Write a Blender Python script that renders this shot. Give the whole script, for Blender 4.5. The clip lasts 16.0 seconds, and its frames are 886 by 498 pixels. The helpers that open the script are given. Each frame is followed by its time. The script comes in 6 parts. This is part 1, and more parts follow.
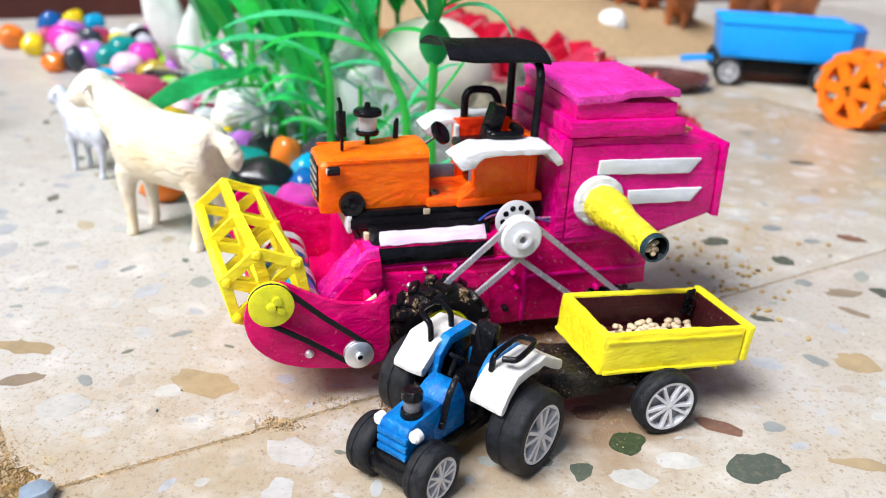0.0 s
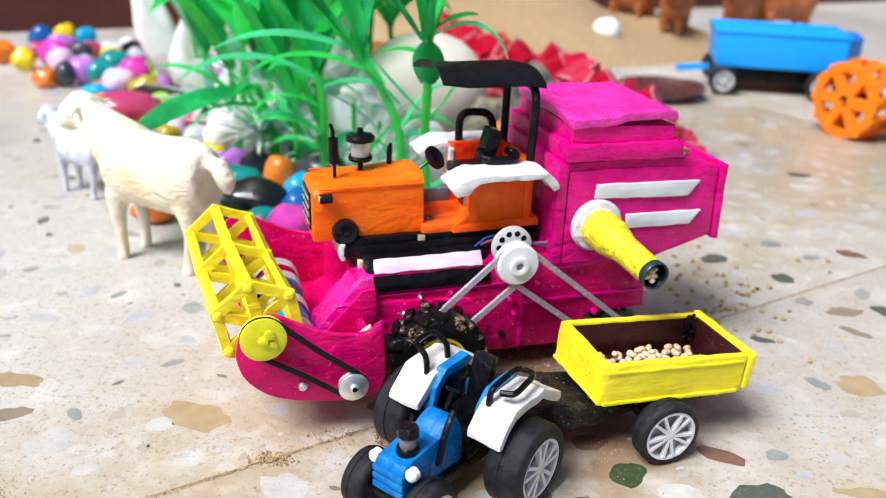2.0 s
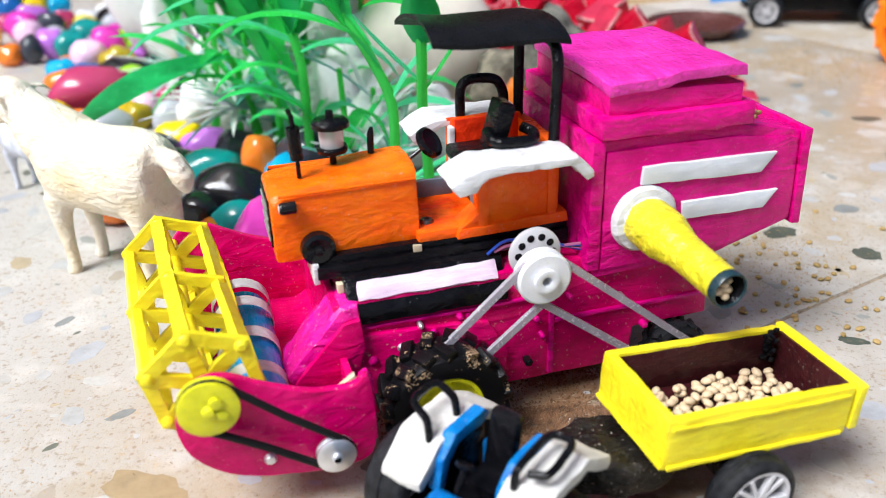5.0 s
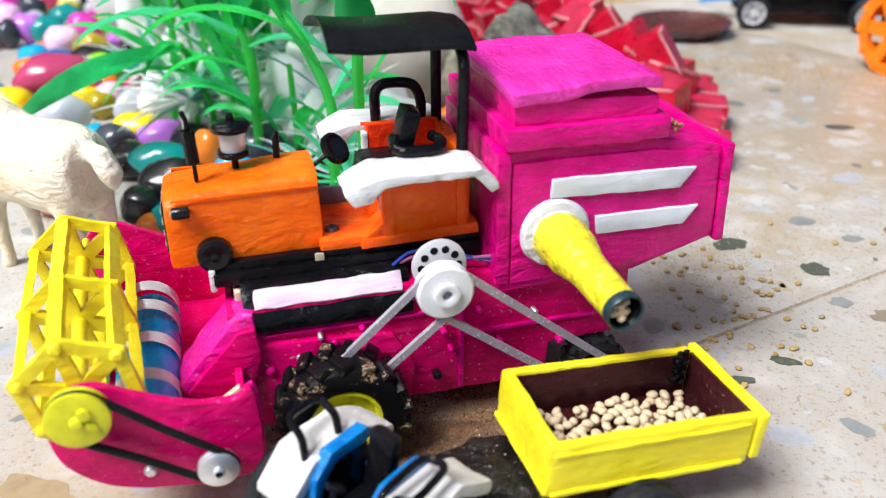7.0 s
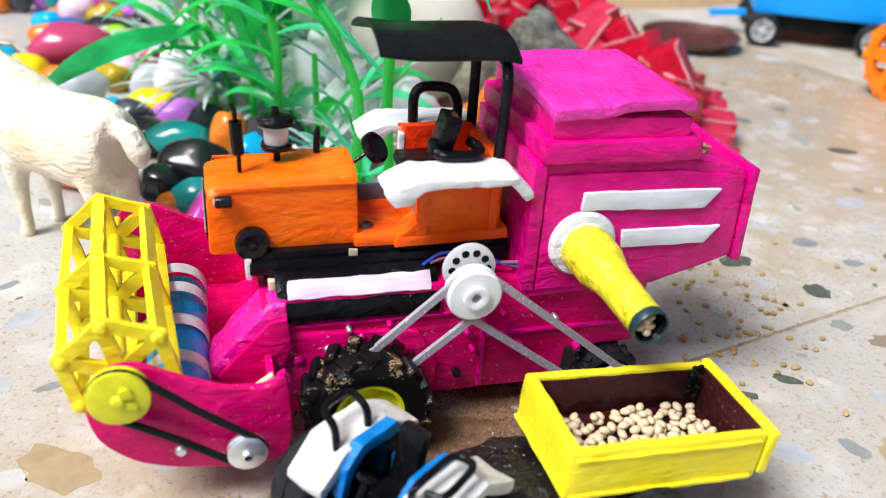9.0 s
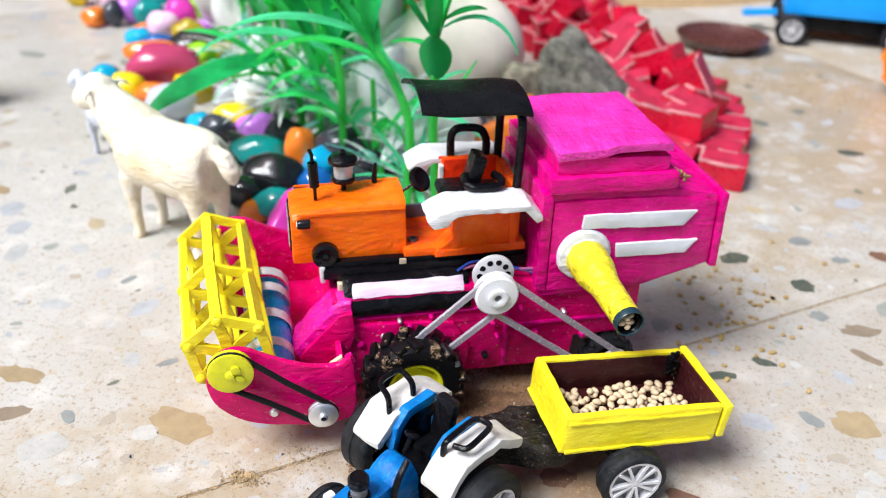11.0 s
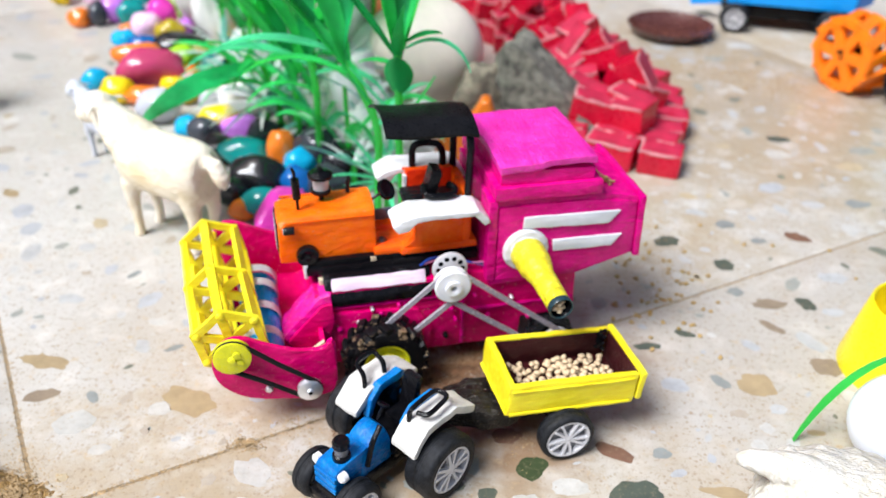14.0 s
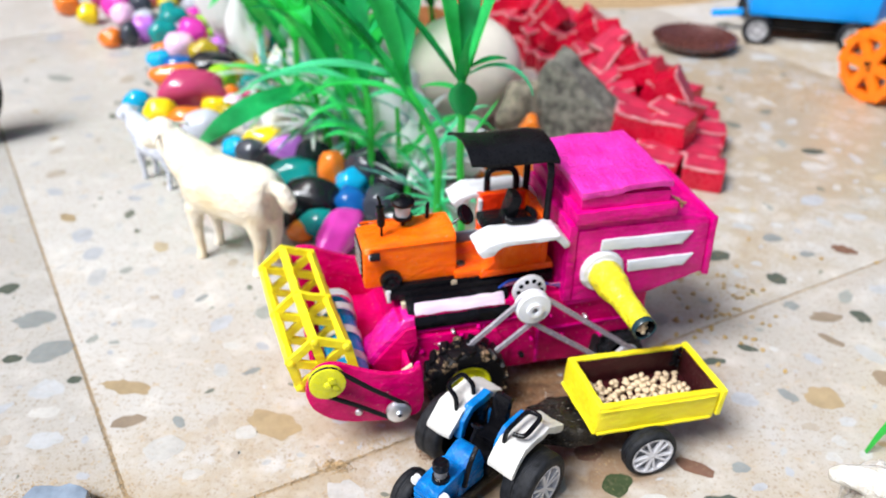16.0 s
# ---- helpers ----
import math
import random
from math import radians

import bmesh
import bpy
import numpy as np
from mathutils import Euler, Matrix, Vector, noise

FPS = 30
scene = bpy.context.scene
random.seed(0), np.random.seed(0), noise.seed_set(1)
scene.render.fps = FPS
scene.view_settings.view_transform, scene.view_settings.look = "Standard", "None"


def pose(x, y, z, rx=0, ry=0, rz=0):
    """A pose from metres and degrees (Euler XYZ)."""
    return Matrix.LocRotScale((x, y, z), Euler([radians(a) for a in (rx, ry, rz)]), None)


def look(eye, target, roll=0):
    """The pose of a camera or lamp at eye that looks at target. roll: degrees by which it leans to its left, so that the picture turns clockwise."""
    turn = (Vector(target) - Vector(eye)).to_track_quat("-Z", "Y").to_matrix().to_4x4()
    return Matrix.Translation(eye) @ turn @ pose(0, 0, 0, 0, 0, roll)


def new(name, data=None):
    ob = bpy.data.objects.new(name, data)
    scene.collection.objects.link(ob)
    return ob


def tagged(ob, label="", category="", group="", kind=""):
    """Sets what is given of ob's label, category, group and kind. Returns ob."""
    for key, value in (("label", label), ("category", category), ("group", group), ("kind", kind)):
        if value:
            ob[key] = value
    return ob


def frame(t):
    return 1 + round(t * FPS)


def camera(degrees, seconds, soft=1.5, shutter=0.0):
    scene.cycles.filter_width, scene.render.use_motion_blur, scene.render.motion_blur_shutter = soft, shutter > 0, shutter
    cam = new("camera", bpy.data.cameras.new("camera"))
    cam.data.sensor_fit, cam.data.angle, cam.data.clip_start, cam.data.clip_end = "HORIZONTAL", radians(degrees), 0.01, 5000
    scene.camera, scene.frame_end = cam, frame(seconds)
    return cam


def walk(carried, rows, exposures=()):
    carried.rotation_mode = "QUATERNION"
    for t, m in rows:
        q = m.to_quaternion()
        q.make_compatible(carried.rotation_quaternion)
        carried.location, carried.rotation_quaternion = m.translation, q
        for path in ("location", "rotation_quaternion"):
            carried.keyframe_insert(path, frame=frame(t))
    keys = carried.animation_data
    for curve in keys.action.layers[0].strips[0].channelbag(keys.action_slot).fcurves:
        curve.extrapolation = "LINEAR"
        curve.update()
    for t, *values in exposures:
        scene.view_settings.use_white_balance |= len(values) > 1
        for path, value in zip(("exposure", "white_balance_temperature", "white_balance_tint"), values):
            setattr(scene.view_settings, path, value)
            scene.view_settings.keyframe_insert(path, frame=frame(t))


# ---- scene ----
cam = camera(54.34, 16.0, soft=0.9)
# a phone held close: shallow depth of field, focus fixed on the harvester
cam.data.dof.use_dof = True
cam.data.dof.focus_distance = 0.258
cam.data.dof.aperture_fstop = 12.5
PATH = [
    (0, (0.01022, 0.00661, 0.16366), (0.00105, 0.28097, 0.04266), 2.52),
    (0.5, (0.01063, 0.00697, 0.16587), (0.00162, 0.28146, 0.04515), 2.29),
    (1, (0.00970, 0.00842, 0.16777), (0.00164, 0.28323, 0.04770), 2.14),
    (1.5, (0.01062, 0.00858, 0.16681), (0.00242, 0.28353, 0.04709), 2.27),
    (2, (0.00994, 0.01457, 0.16897), (0.00203, 0.28948, 0.04912), 2.09),
    (2.5, (0.00874, 0.02940, 0.17241), (-0.00309, 0.30283, 0.04954), 1.58),
    (3, (0.00728, 0.04868, 0.17349), (-0.00629, 0.32020, 0.04664), 0.85),
    (3.2, (0.00627, 0.05473, 0.17197), (-0.00748, 0.32594, 0.04447), 0.43),
    (5.3, (0.01833, 0.08754, 0.15712), (0.00093, 0.35393, 0.02023), -2.07),
    (5.5, (0.02447, 0.08999, 0.15789), (0.00622, 0.35622, 0.02082), -2.24),
    (6, (0.03727, 0.09254, 0.15608), (0.01658, 0.35811, 0.01808), -2.62),
    (6.5, (0.04429, 0.09154, 0.15996), (0.02277, 0.35687, 0.02162), -1.72),
    (7, (0.04187, 0.09391, 0.15879), (0.02099, 0.35881, 0.01955), -0.70),
    (7.5, (0.04259, 0.09305, 0.16067), (0.02284, 0.35759, 0.02056), -0.20),
    (8, (0.04499, 0.09534, 0.16223), (0.02744, 0.35854, 0.01933), 1.25),
    (8.5, (0.03300, 0.09444, 0.16435), (0.01567, 0.35713, 0.02049), 2.69),
    (8.7, (0.02870, 0.09236, 0.16369), (0.01564, 0.35589, 0.02092), 3.75),
    (10.8, (0.03788, 0.04881, 0.20205), (0.00691, 0.30746, 0.05324), 2.27),
    (11, (0.04018, 0.04033, 0.20684), (0.00705, 0.29677, 0.05472), 1.70),
    (11.5, (0.04620, 0.03159, 0.22281), (0.01187, 0.28623, 0.06796), -0.22),
    (12, (0.05241, 0.02137, 0.22484), (0.01890, 0.27866, 0.07424), 0.34),
    (12.5, (0.05131, 0.01502, 0.22644), (0.02117, 0.27168, 0.07407), 0.32),
    (13, (0.04767, 0.00943, 0.23132), (0.01571, 0.26269, 0.07371), -0.12),
    (13.5, (0.05007, 0.00624, 0.24034), (0.02022, 0.25842, 0.08061), 0.29),
    (14, (0.05107, 0.00179, 0.24624), (0.02610, 0.25270, 0.08369), 1.23),
    (14.5, (0.04157, -0.00172, 0.25125), (0.02010, 0.24715, 0.08511), 1.65),
    (15, (0.03018, -0.00155, 0.26325), (0.01813, 0.24578, 0.09389), 1.66),
    (15.5, (0.02303, -0.00768, 0.24814), (0.01085, 0.24042, 0.07991), 1.56),
    (16, (0.01456, -0.00486, 0.25733), (-0.00679, 0.24706, 0.09583), 0.78),
]
walk(cam, [(t, look(eye, target, roll)) for t, eye, target, roll in PATH])

# ---- world, sun and exposure ----
world = bpy.data.worlds.new("world")
scene.world = world
world.use_nodes = True
wn, wl = world.node_tree.nodes, world.node_tree.links
sky = wn.new("ShaderNodeTexSky")
sky.sky_type, sky.sun_disc = "NISHITA", False
sky.sun_elevation, sky.sun_rotation = radians(61), radians(-117)
sky.air_density, sky.dust_density, sky.ozone_density = 1.0, 3.5, 1.0
wn["Background"].inputs["Strength"].default_value = 0.075
wl.new(sky.outputs[0], wn["Background"].inputs["Color"])
sun = new("sun", bpy.data.lights.new("sun", "SUN"))
sun.data.energy, sun.data.angle, sun.data.color = 3.6, radians(26), (0.905, 0.94, 1.0)
sun.matrix_world = look((-0.68, -0.66, 1.34), (0, 0, 0))
scene.view_settings.exposure = 0.66

# ---- mesh helpers, all in millimetres ----
MM = 0.001


def rng(seed):
    return random.Random(seed)


def finish(bm, sharp=0.62):
    bmesh.ops.remove_doubles(bm, verts=bm.verts, dist=1e-4)
    bmesh.ops.recalc_face_normals(bm, faces=bm.faces)
    for f in bm.faces:
        f.smooth = True
    for e in bm.edges:
        if len(e.link_faces) == 2 and e.calc_face_angle(0.0) > sharp:
            e.smooth = False


def mesh_of(name, bm, material, sharp=0.62):
    finish(bm, sharp)
    bmesh.ops.scale(bm, vec=(MM, MM, MM), verts=bm.verts)
    me = bpy.data.meshes.new(name)
    bm.to_mesh(me)
    bm.free()
    for m in material if isinstance(material, (list, tuple)) else [material]:
        me.materials.append(m)
    return me


def part(name, bm, material, parent, label="", sharp=0.62):
    ob = new(name, mesh_of(name, bm, material, sharp))
    ob.parent = parent
    if label:
        tagged(ob, label)
    return ob


def thing(name, x, y, z, label, category, group="", yaw=0.0, tilt=0.0, bm=None, material=None, kind="", sharp=0.62):
    """A top-level thing: an Empty at its base, or one mesh."""
    ob = new(name, mesh_of(name, bm, material, sharp) if bm else None)
    ob.matrix_basis = pose(x * MM, y * MM, z * MM, 0, tilt, yaw)
    return tagged(ob, label, category, group, kind)


def B():
    return bmesh.new()


def box(bm, x0, x1, y0, y1, z0, z1, bev=0.5, m=None):
    t = Matrix.LocRotScale(((x0 + x1) / 2, (y0 + y1) / 2, (z0 + z1) / 2), None, (x1 - x0, y1 - y0, z1 - z0))
    vs = bmesh.ops.create_cube(bm, size=1, matrix=t)["verts"]
    if bev:
        es = list({e for v in vs for e in v.link_edges})
        got = bmesh.ops.bevel(bm, geom=es, offset=bev, segments=2, profile=0.6, affect="EDGES")
        vs = list({v for f in got["faces"] for v in f.verts})
    if m:
        bmesh.ops.transform(bm, matrix=m, verts=vs)
    return vs


def prism(bm, pts, axis, a, b, bev=0.4, m=None):
    """A closed outline, extruded along an axis: for y the outline is (x, z), for x (y, z), for z (x, y)."""
    def at(p, q, h):
        return {"y": (p, h, q), "x": (h, p, q), "z": (p, q, h)}[axis]
    lo, hi = [bm.verts.new(at(p, q, a)) for p, q in pts], [bm.verts.new(at(p, q, b)) for p, q in pts]
    fs = [bm.faces.new(lo), bm.faces.new(hi)]
    n = len(pts)
    fs += [bm.faces.new((lo[i], lo[(i + 1) % n], hi[(i + 1) % n], hi[i])) for i in range(n)]
    bmesh.ops.recalc_face_normals(bm, faces=fs)
    vs = lo + hi
    if bev:
        es = [e for e in {e for v in vs for e in v.link_edges} if e.calc_face_angle(0.0) > 0.5]
        got = bmesh.ops.bevel(bm, geom=es, offset=bev, segments=2, profile=0.6, affect="EDGES", clamp_overlap=True)
        vs = list({v for v in vs if v.is_valid} | {v for f in got["faces"] for v in f.verts})
    if m:
        bmesh.ops.transform(bm, matrix=m, verts=vs)
    return vs


def sweep(bm, pts, r, n=10, flat=1.0, up=(0, 0, 1)):
    """A round rod along points; r may be one radius a point."""
    pts = [Vector(p) for p in pts]
    rs = r if isinstance(r, (list, tuple)) else [r] * len(pts)
    rings, side = [], None
    for i, p in enumerate(pts):
        d = (pts[min(i + 1, len(pts) - 1)] - pts[max(i - 1, 0)]).normalized()
        if side is None:
            u = Vector(up)
            if abs(u.dot(d)) > 0.95:
                u = Vector((1, 0, 0))
            side = d.cross(u).normalized()
        side = (side - d * side.dot(d)).normalized()
        other = d.cross(side)
        rings.append([bm.verts.new(p + rs[i] * (math.cos(a) * side + flat * math.sin(a) * other)) for a in (2 * math.pi * k / n for k in range(n))])
    for a, b in zip(rings, rings[1:]):
        for k in range(n):
            bm.faces.new((a[k], a[(k + 1) % n], b[(k + 1) % n], b[k]))
    bm.faces.new(rings[0])
    bm.faces.new(rings[-1])


def bend(pts, k=5, reach=0.35):
    """Rounds the corners of a line of points."""
    pts = [Vector(p) for p in pts]
    out = [pts[0]]
    for a, b, c in zip(pts, pts[1:], pts[2:]):
        s, e = b.lerp(a, reach), b.lerp(c, reach)
        for i in range(k + 1):
            t = i / k
            out.append((1 - t) ** 2 * s + 2 * t * (1 - t) * b + t * t * e)
    return out + [pts[-1]]


def beam(bm, a, b, w, h, up=(0, 0, 1)):
    """A flat bar from a to b, w wide and h thick."""
    a, b = Vector(a), Vector(b)
    d = (b - a).normalized()
    s = d.cross(Vector(up)).normalized()
    t = s.cross(d)
    v = [bm.verts.new(p + s * i * w / 2 + t * j * h / 2) for p in (a, b) for i, j in ((-1, -1), (1, -1), (1, 1), (-1, 1))]
    for q in ((0, 1, 2, 3), (4, 5, 6, 7), (0, 1, 5, 4), (1, 2, 6, 5), (2, 3, 7, 6), (3, 0, 4, 7)):
        bm.faces.new([v[i] for i in q])


ALONG_Y = Matrix.Rotation(radians(90), 4, "X")     # turns +z into -y
ALONG_X = Matrix.Rotation(radians(90), 4, "Y")


def lathe(bm, prof, m=None, n=28):
    """Turns a line of (radius, height) round z."""
    rings = []
    for r, h in prof:
        rings.append([bm.verts.new((r * math.cos(a), r * math.sin(a), h)) for a in (2 * math.pi * k / n for k in range(n))] if r > 1e-6 else [bm.verts.new((0, 0, h))])
    for a, b in zip(rings, rings[1:]):
        for k in range(n):
            q = [a[k % len(a)], a[(k + 1) % len(a)], b[(k + 1) % len(b)], b[k % len(b)]]
            q = list(dict.fromkeys(q))
            if len(q) > 2:
                bm.faces.new(q)
    if m:
        bmesh.ops.transform(bm, matrix=m, verts=[v for ring in rings for v in ring])
    return [v for ring in rings for v in ring]


def blob(bm, c, radii, rot=(0, 0, 0), sub=2, rough=0.0, scale=1.0, seed=0.0):
    vs = bmesh.ops.create_icosphere(bm, subdivisions=sub, radius=1)["verts"]
    t = Matrix.LocRotScale(c, Euler([radians(a) for a in rot]), None)
    for v in vs:
        k = 1 + rough * noise.noise(v.co * scale + Vector((seed, seed * 1.7, -seed)))
        v.co = t @ Vector((v.co.x * radii[0] * k, v.co.y * radii[1] * k, v.co.z * radii[2] * k))
    return vs


def uneven(bm, size, amount, seed=0.0):
    """Hand-made unevenness."""
    for v in bm.verts:
        v.co += amount * noise.noise_vector(v.co / size + Vector((seed, 0, 0)))


def cut(bm, step):
    """Splits long edges, so that a flat side can be uneven."""
    for _ in range(4):
        es = [e for e in bm.edges if e.calc_length() > step]
        if not es or len(bm.faces) > 4000:
            break
        bmesh.ops.subdivide_edges(bm, edges=es, cuts=1, use_grid_fill=True)
    bmesh.ops.triangulate(bm, faces=[f for f in bm.faces if len(f.verts) > 4])

# ---- materials ----
def shader(name):
    m = bpy.data.materials.new(name)
    m.use_nodes = True
    nt = m.node_tree
    return m, nt.nodes, nt.links, nt.nodes["Principled BSDF"]


def tex(n, l, kind, scale, stretch=(1, 1, 1), detail=4.0, rough=0.6):
    c = n.new("ShaderNodeTexCoord")
    mp = n.new("ShaderNodeMapping")
    mp.inputs["Scale"].default_value = stretch
    l.new(c.outputs["Object"], mp.inputs["Vector"])
    t = n.new(kind)
    t.inputs["Scale"].default_value = scale
    if kind == "ShaderNodeTexNoise":
        t.inputs["Detail"].default_value, t.inputs["Roughness"].default_value = detail, rough
    l.new(mp.outputs[0], t.inputs["Vector"])
    return t


def ramp(n, l, source, stops):
    r = n.new("ShaderNodeValToRGB")
    e = r.color_ramp.elements
    while len(e) < len(stops):
        e.new(0.5)
    for el, (p, c) in zip(e, stops):
        el.position, el.color = p, (*c, 1) if len(c) == 3 else c
    l.new(source, r.inputs["Fac"])
    return r


def grey(v):
    return (v, v, v)


def mix(n, l, fac, a, b, blend="MIX"):
    x = n.new("ShaderNodeMix")
    x.data_type, x.blend_type = "RGBA", blend
    for sock, val in ((x.inputs["Factor"], fac), (x.inputs["A"], a), (x.inputs["B"], b)):
        if hasattr(val, "default_value") or hasattr(val, "links"):
            l.new(val, sock)
        else:
            sock.default_value = val if isinstance(val, float) else (*val, 1)
    return x.outputs["Result"]


def bump(n, l, p, height, strength, distance):
    b = n.new("ShaderNodeBump")
    b.inputs["Strength"].default_value, b.inputs["Distance"].default_value = strength, distance
    l.new(height, b.inputs["Height"])
    if p.inputs["Normal"].links:
        l.new(p.inputs["Normal"].links[0].from_socket, b.inputs["Normal"])
    l.new(b.outputs[0], p.inputs["Normal"])


def paint(name, colour, deep, rough=0.38, stroke=(1, 9, 9), relief=0.5, speck=0.0, crinkle=0.0, sheen=0.45):
    """Thick brush paint: streaks along the stroke, thinner and thicker spots, dried lumps, a little dust."""
    m, n, l, p = shader(name)
    streak = tex(n, l, "ShaderNodeTexNoise", 90, stroke, 5, 0.65)
    spots = tex(n, l, "ShaderNodeTexNoise", 60, (1, 1, 1), 3)
    a = mix(n, l, ramp(n, l, streak.outputs["Fac"], [(0.36, grey(0)), (0.66, grey(1))]).outputs["Color"], deep, colour)
    b = mix(n, l, ramp(n, l, spots.outputs["Fac"], [(0.45, grey(0)), (0.75, grey(0.55))]).outputs["Color"], a, [min(1, c * 1.22 + 0.012) for c in colour])
    if speck:
        d = tex(n, l, "ShaderNodeTexNoise", 900, (1, 1, 1), 2)
        b = mix(n, l, ramp(n, l, d.outputs["Fac"], [(0.66, grey(0)), (0.72, grey(speck))]).outputs["Color"], b, (0.68, 0.58, 0.48))
    l.new(b, p.inputs["Base Color"])
    l.new(ramp(n, l, streak.outputs["Fac"], [(0.3, grey(rough + 0.14)), (0.7, grey(rough - 0.06))]).outputs["Color"], p.inputs["Roughness"])
    p.inputs["Specular IOR Level"].default_value = sheen
    bump(n, l, p, streak.outputs["Fac"], min(1, 0.5 * relief), 0.0008)
    lumps = tex(n, l, "ShaderNodeTexNoise", 420, (1, 1, 1), 3)
    bump(n, l, p, lumps.outputs["Fac"], min(1, 0.45 * relief), 0.0006)
    if crinkle:
        folds = tex(n, l, "ShaderNodeTexNoise", 130, (0.7, 1.6, 1.6), 5, 0.55)
        folds.inputs["Distortion"].default_value = 0.8
        bump(n, l, p, folds.outputs["Fac"], crinkle, 0.0024)
    return m


def plain(name, colour, rough=0.4, metal=0.0, vary=0.2, scale=150, relief=0.15, grain=0.0003, trans=0.0, sub=0.0):
    m, n, l, p = shader(name)
    t = tex(n, l, "ShaderNodeTexNoise", scale, (1, 1, 1), 5)
    c = mix(n, l, ramp(n, l, t.outputs["Fac"], [(0.3, grey(0)), (0.7, grey(1))]).outputs["Color"], [x * (1 - vary) for x in colour], [min(1, x * (1 + 0.6 * vary)) for x in colour])
    l.new(c, p.inputs["Base Color"])
    f = tex(n, l, "ShaderNodeTexNoise", scale * 6, (1, 1, 1), 3)
    l.new(ramp(n, l, f.outputs["Fac"], [(0.3, grey(max(0.02, rough - 0.08))), (0.7, grey(min(1, rough + 0.1)))]).outputs["Color"], p.inputs["Roughness"])
    p.inputs["Metallic"].default_value = metal
    p.inputs["Transmission Weight"].default_value = trans
    if sub:
        p.inputs["Subsurface Weight"].default_value = sub
        p.inputs["Subsurface Radius"].default_value = (0.004, 0.003, 0.002)
    bump(n, l, p, f.outputs["Fac"], relief, grain)
    return m


MAGENTA = paint("magenta_paint", (0.76, 0.001, 0.24), (0.54, 0.0005, 0.145), 0.12, (1.6, 3, 3), 0.9, 0.06, 0.7, 0.24)
# shaded copy of the magenta: low and side faces' shade put into the colour
MAGENTA_SHADED = paint("shaded_magenta_paint", (0.72, 0.0005, 0.145), (0.50, 0.0003, 0.088), 0.11, (1.4, 2.5, 2.5), 0.35, 0.25, 0.4, 0.22)
# lit copy for the crinkled nose: the upward slope's light brightens the colour
CRINKLED_LIT = paint("crinkled_lit_magenta_paint", (0.84, 0.004, 0.32), (0.60, 0.001, 0.16), 0.12, (2, 2.5, 2.5), 0.4, 0.3, 0.8, 0.6)
# lilac of the sky's reflection on the lid mixed into its colour
MAGENTA_SKYLIT = paint("skylit_magenta_paint", (0.80, 0.040, 0.42), (0.62, 0.010, 0.26), 0.28, (7, 0.8, 7), 1.5, 0.2, 0.45, 0.55)
CAB_ORANGE = paint("cab_orange_paint", (1.0, 0.15, 0.004), (0.88, 0.055, 0.002), 0.20, (1.0, 2.0, 1.2), 1.0, 0.1, 0.4, 0.30)
ORANGE = paint("orange_paint", (1.0, 0.168, 0.003), (0.95, 0.098, 0.0015), 0.24, (1.5, 4, 4), 0.9, 0.2, 0.3, 0.24)
RED_ORANGE = paint("red_orange_paint", (0.90, 0.042, 0.003), (0.74, 0.022, 0.002), 0.40, (4, 4, 4), 1.4, 0.0, 0.0, 0.25)
YELLOW = paint("yellow_paint", (0.86, 0.75, 0.022), (0.79, 0.62, 0.010), 0.34, (1, 5, 5), 0.9, 0.0, 0.25)
WHITE = paint("white_paint", (0.68, 0.68, 0.69), (0.58, 0.575, 0.57), 0.42, (2, 4, 4), 1.0, 0.0, 0.4)
PALE_PINK = paint("pale_pink_paint", (0.74, 0.62, 0.72), (0.62, 0.46, 0.58), 0.35, (1, 6, 6), 0.9)
BLACK = paint("black_paint", (0.0045, 0.0045, 0.006), (0.002, 0.002, 0.003), 0.09, (1, 3, 3), 1.2, 0.0, 0.5, 0.17)
BLUE = paint("blue_paint", (0.002, 0.20, 0.52), (0.001, 0.10, 0.35), 0.22, (2, 4, 4), 0.9, 0.1, 0.5, 0.22)
MAROON = paint("maroon_paint", (0.050, 0.008, 0.010), (0.030, 0.005, 0.006), 0.35, (1, 5, 5), 0.7, 0.15, 0.2, 0.25)
TAR = paint("tarry_black", (0.014, 0.011, 0.008), (0.004, 0.0035, 0.003), 0.24, (2, 3, 3), 1.6, 0.45, 0.9, 0.3)
SPOUT_YELLOW = paint("spout_yellow_paint", (0.84, 0.74, 0.03), (0.56, 0.50, 0.012), 0.22, (1.2, 4, 4), 1.2, 0.12, 0.7, 0.4)
STRIPE_WHITE = paint("smooth_white_paint", (0.70, 0.72, 0.75), (0.62, 0.64, 0.68), 0.35, (1, 2, 2), 0.25, 0.0, 0.15, 0.4)
LIME = paint("lime_yellow_paint", (0.78, 0.74, 0.02), (0.58, 0.57, 0.012), 0.25, (3, 3, 3), 0.5)
WHITE_WARM = paint("cream_white_paint", (0.66, 0.64, 0.60), (0.55, 0.53, 0.48), 0.5, (2, 4, 4), 1.3, 0.05, 0.3, 0.3)
GLOSS_BLACK = plain("gloss_black_plastic", (0.006, 0.006, 0.007), 0.12, vary=0.3)
CANOPY = plain("satin_black_canopy", (0.007, 0.007, 0.008), 0.30, vary=0.4, scale=120, relief=0.3)
RUBBER = plain("black_rubber", (0.012, 0.013, 0.016), 0.5, vary=0.95, scale=420, relief=0.9)
WHITE_PLASTIC = plain("white_plastic", (0.62, 0.61, 0.62), 0.34, vary=0.05)
DARK_STEEL = plain("dark_steel", (0.22, 0.20, 0.18), 0.35, metal=1.0, vary=0.4)
STEEL = plain("bright_zinc", (0.80, 0.81, 0.83), 0.45, metal=1.0, vary=0.15)
BELT = plain("black_belt", (0.012, 0.012, 0.012), 0.5)
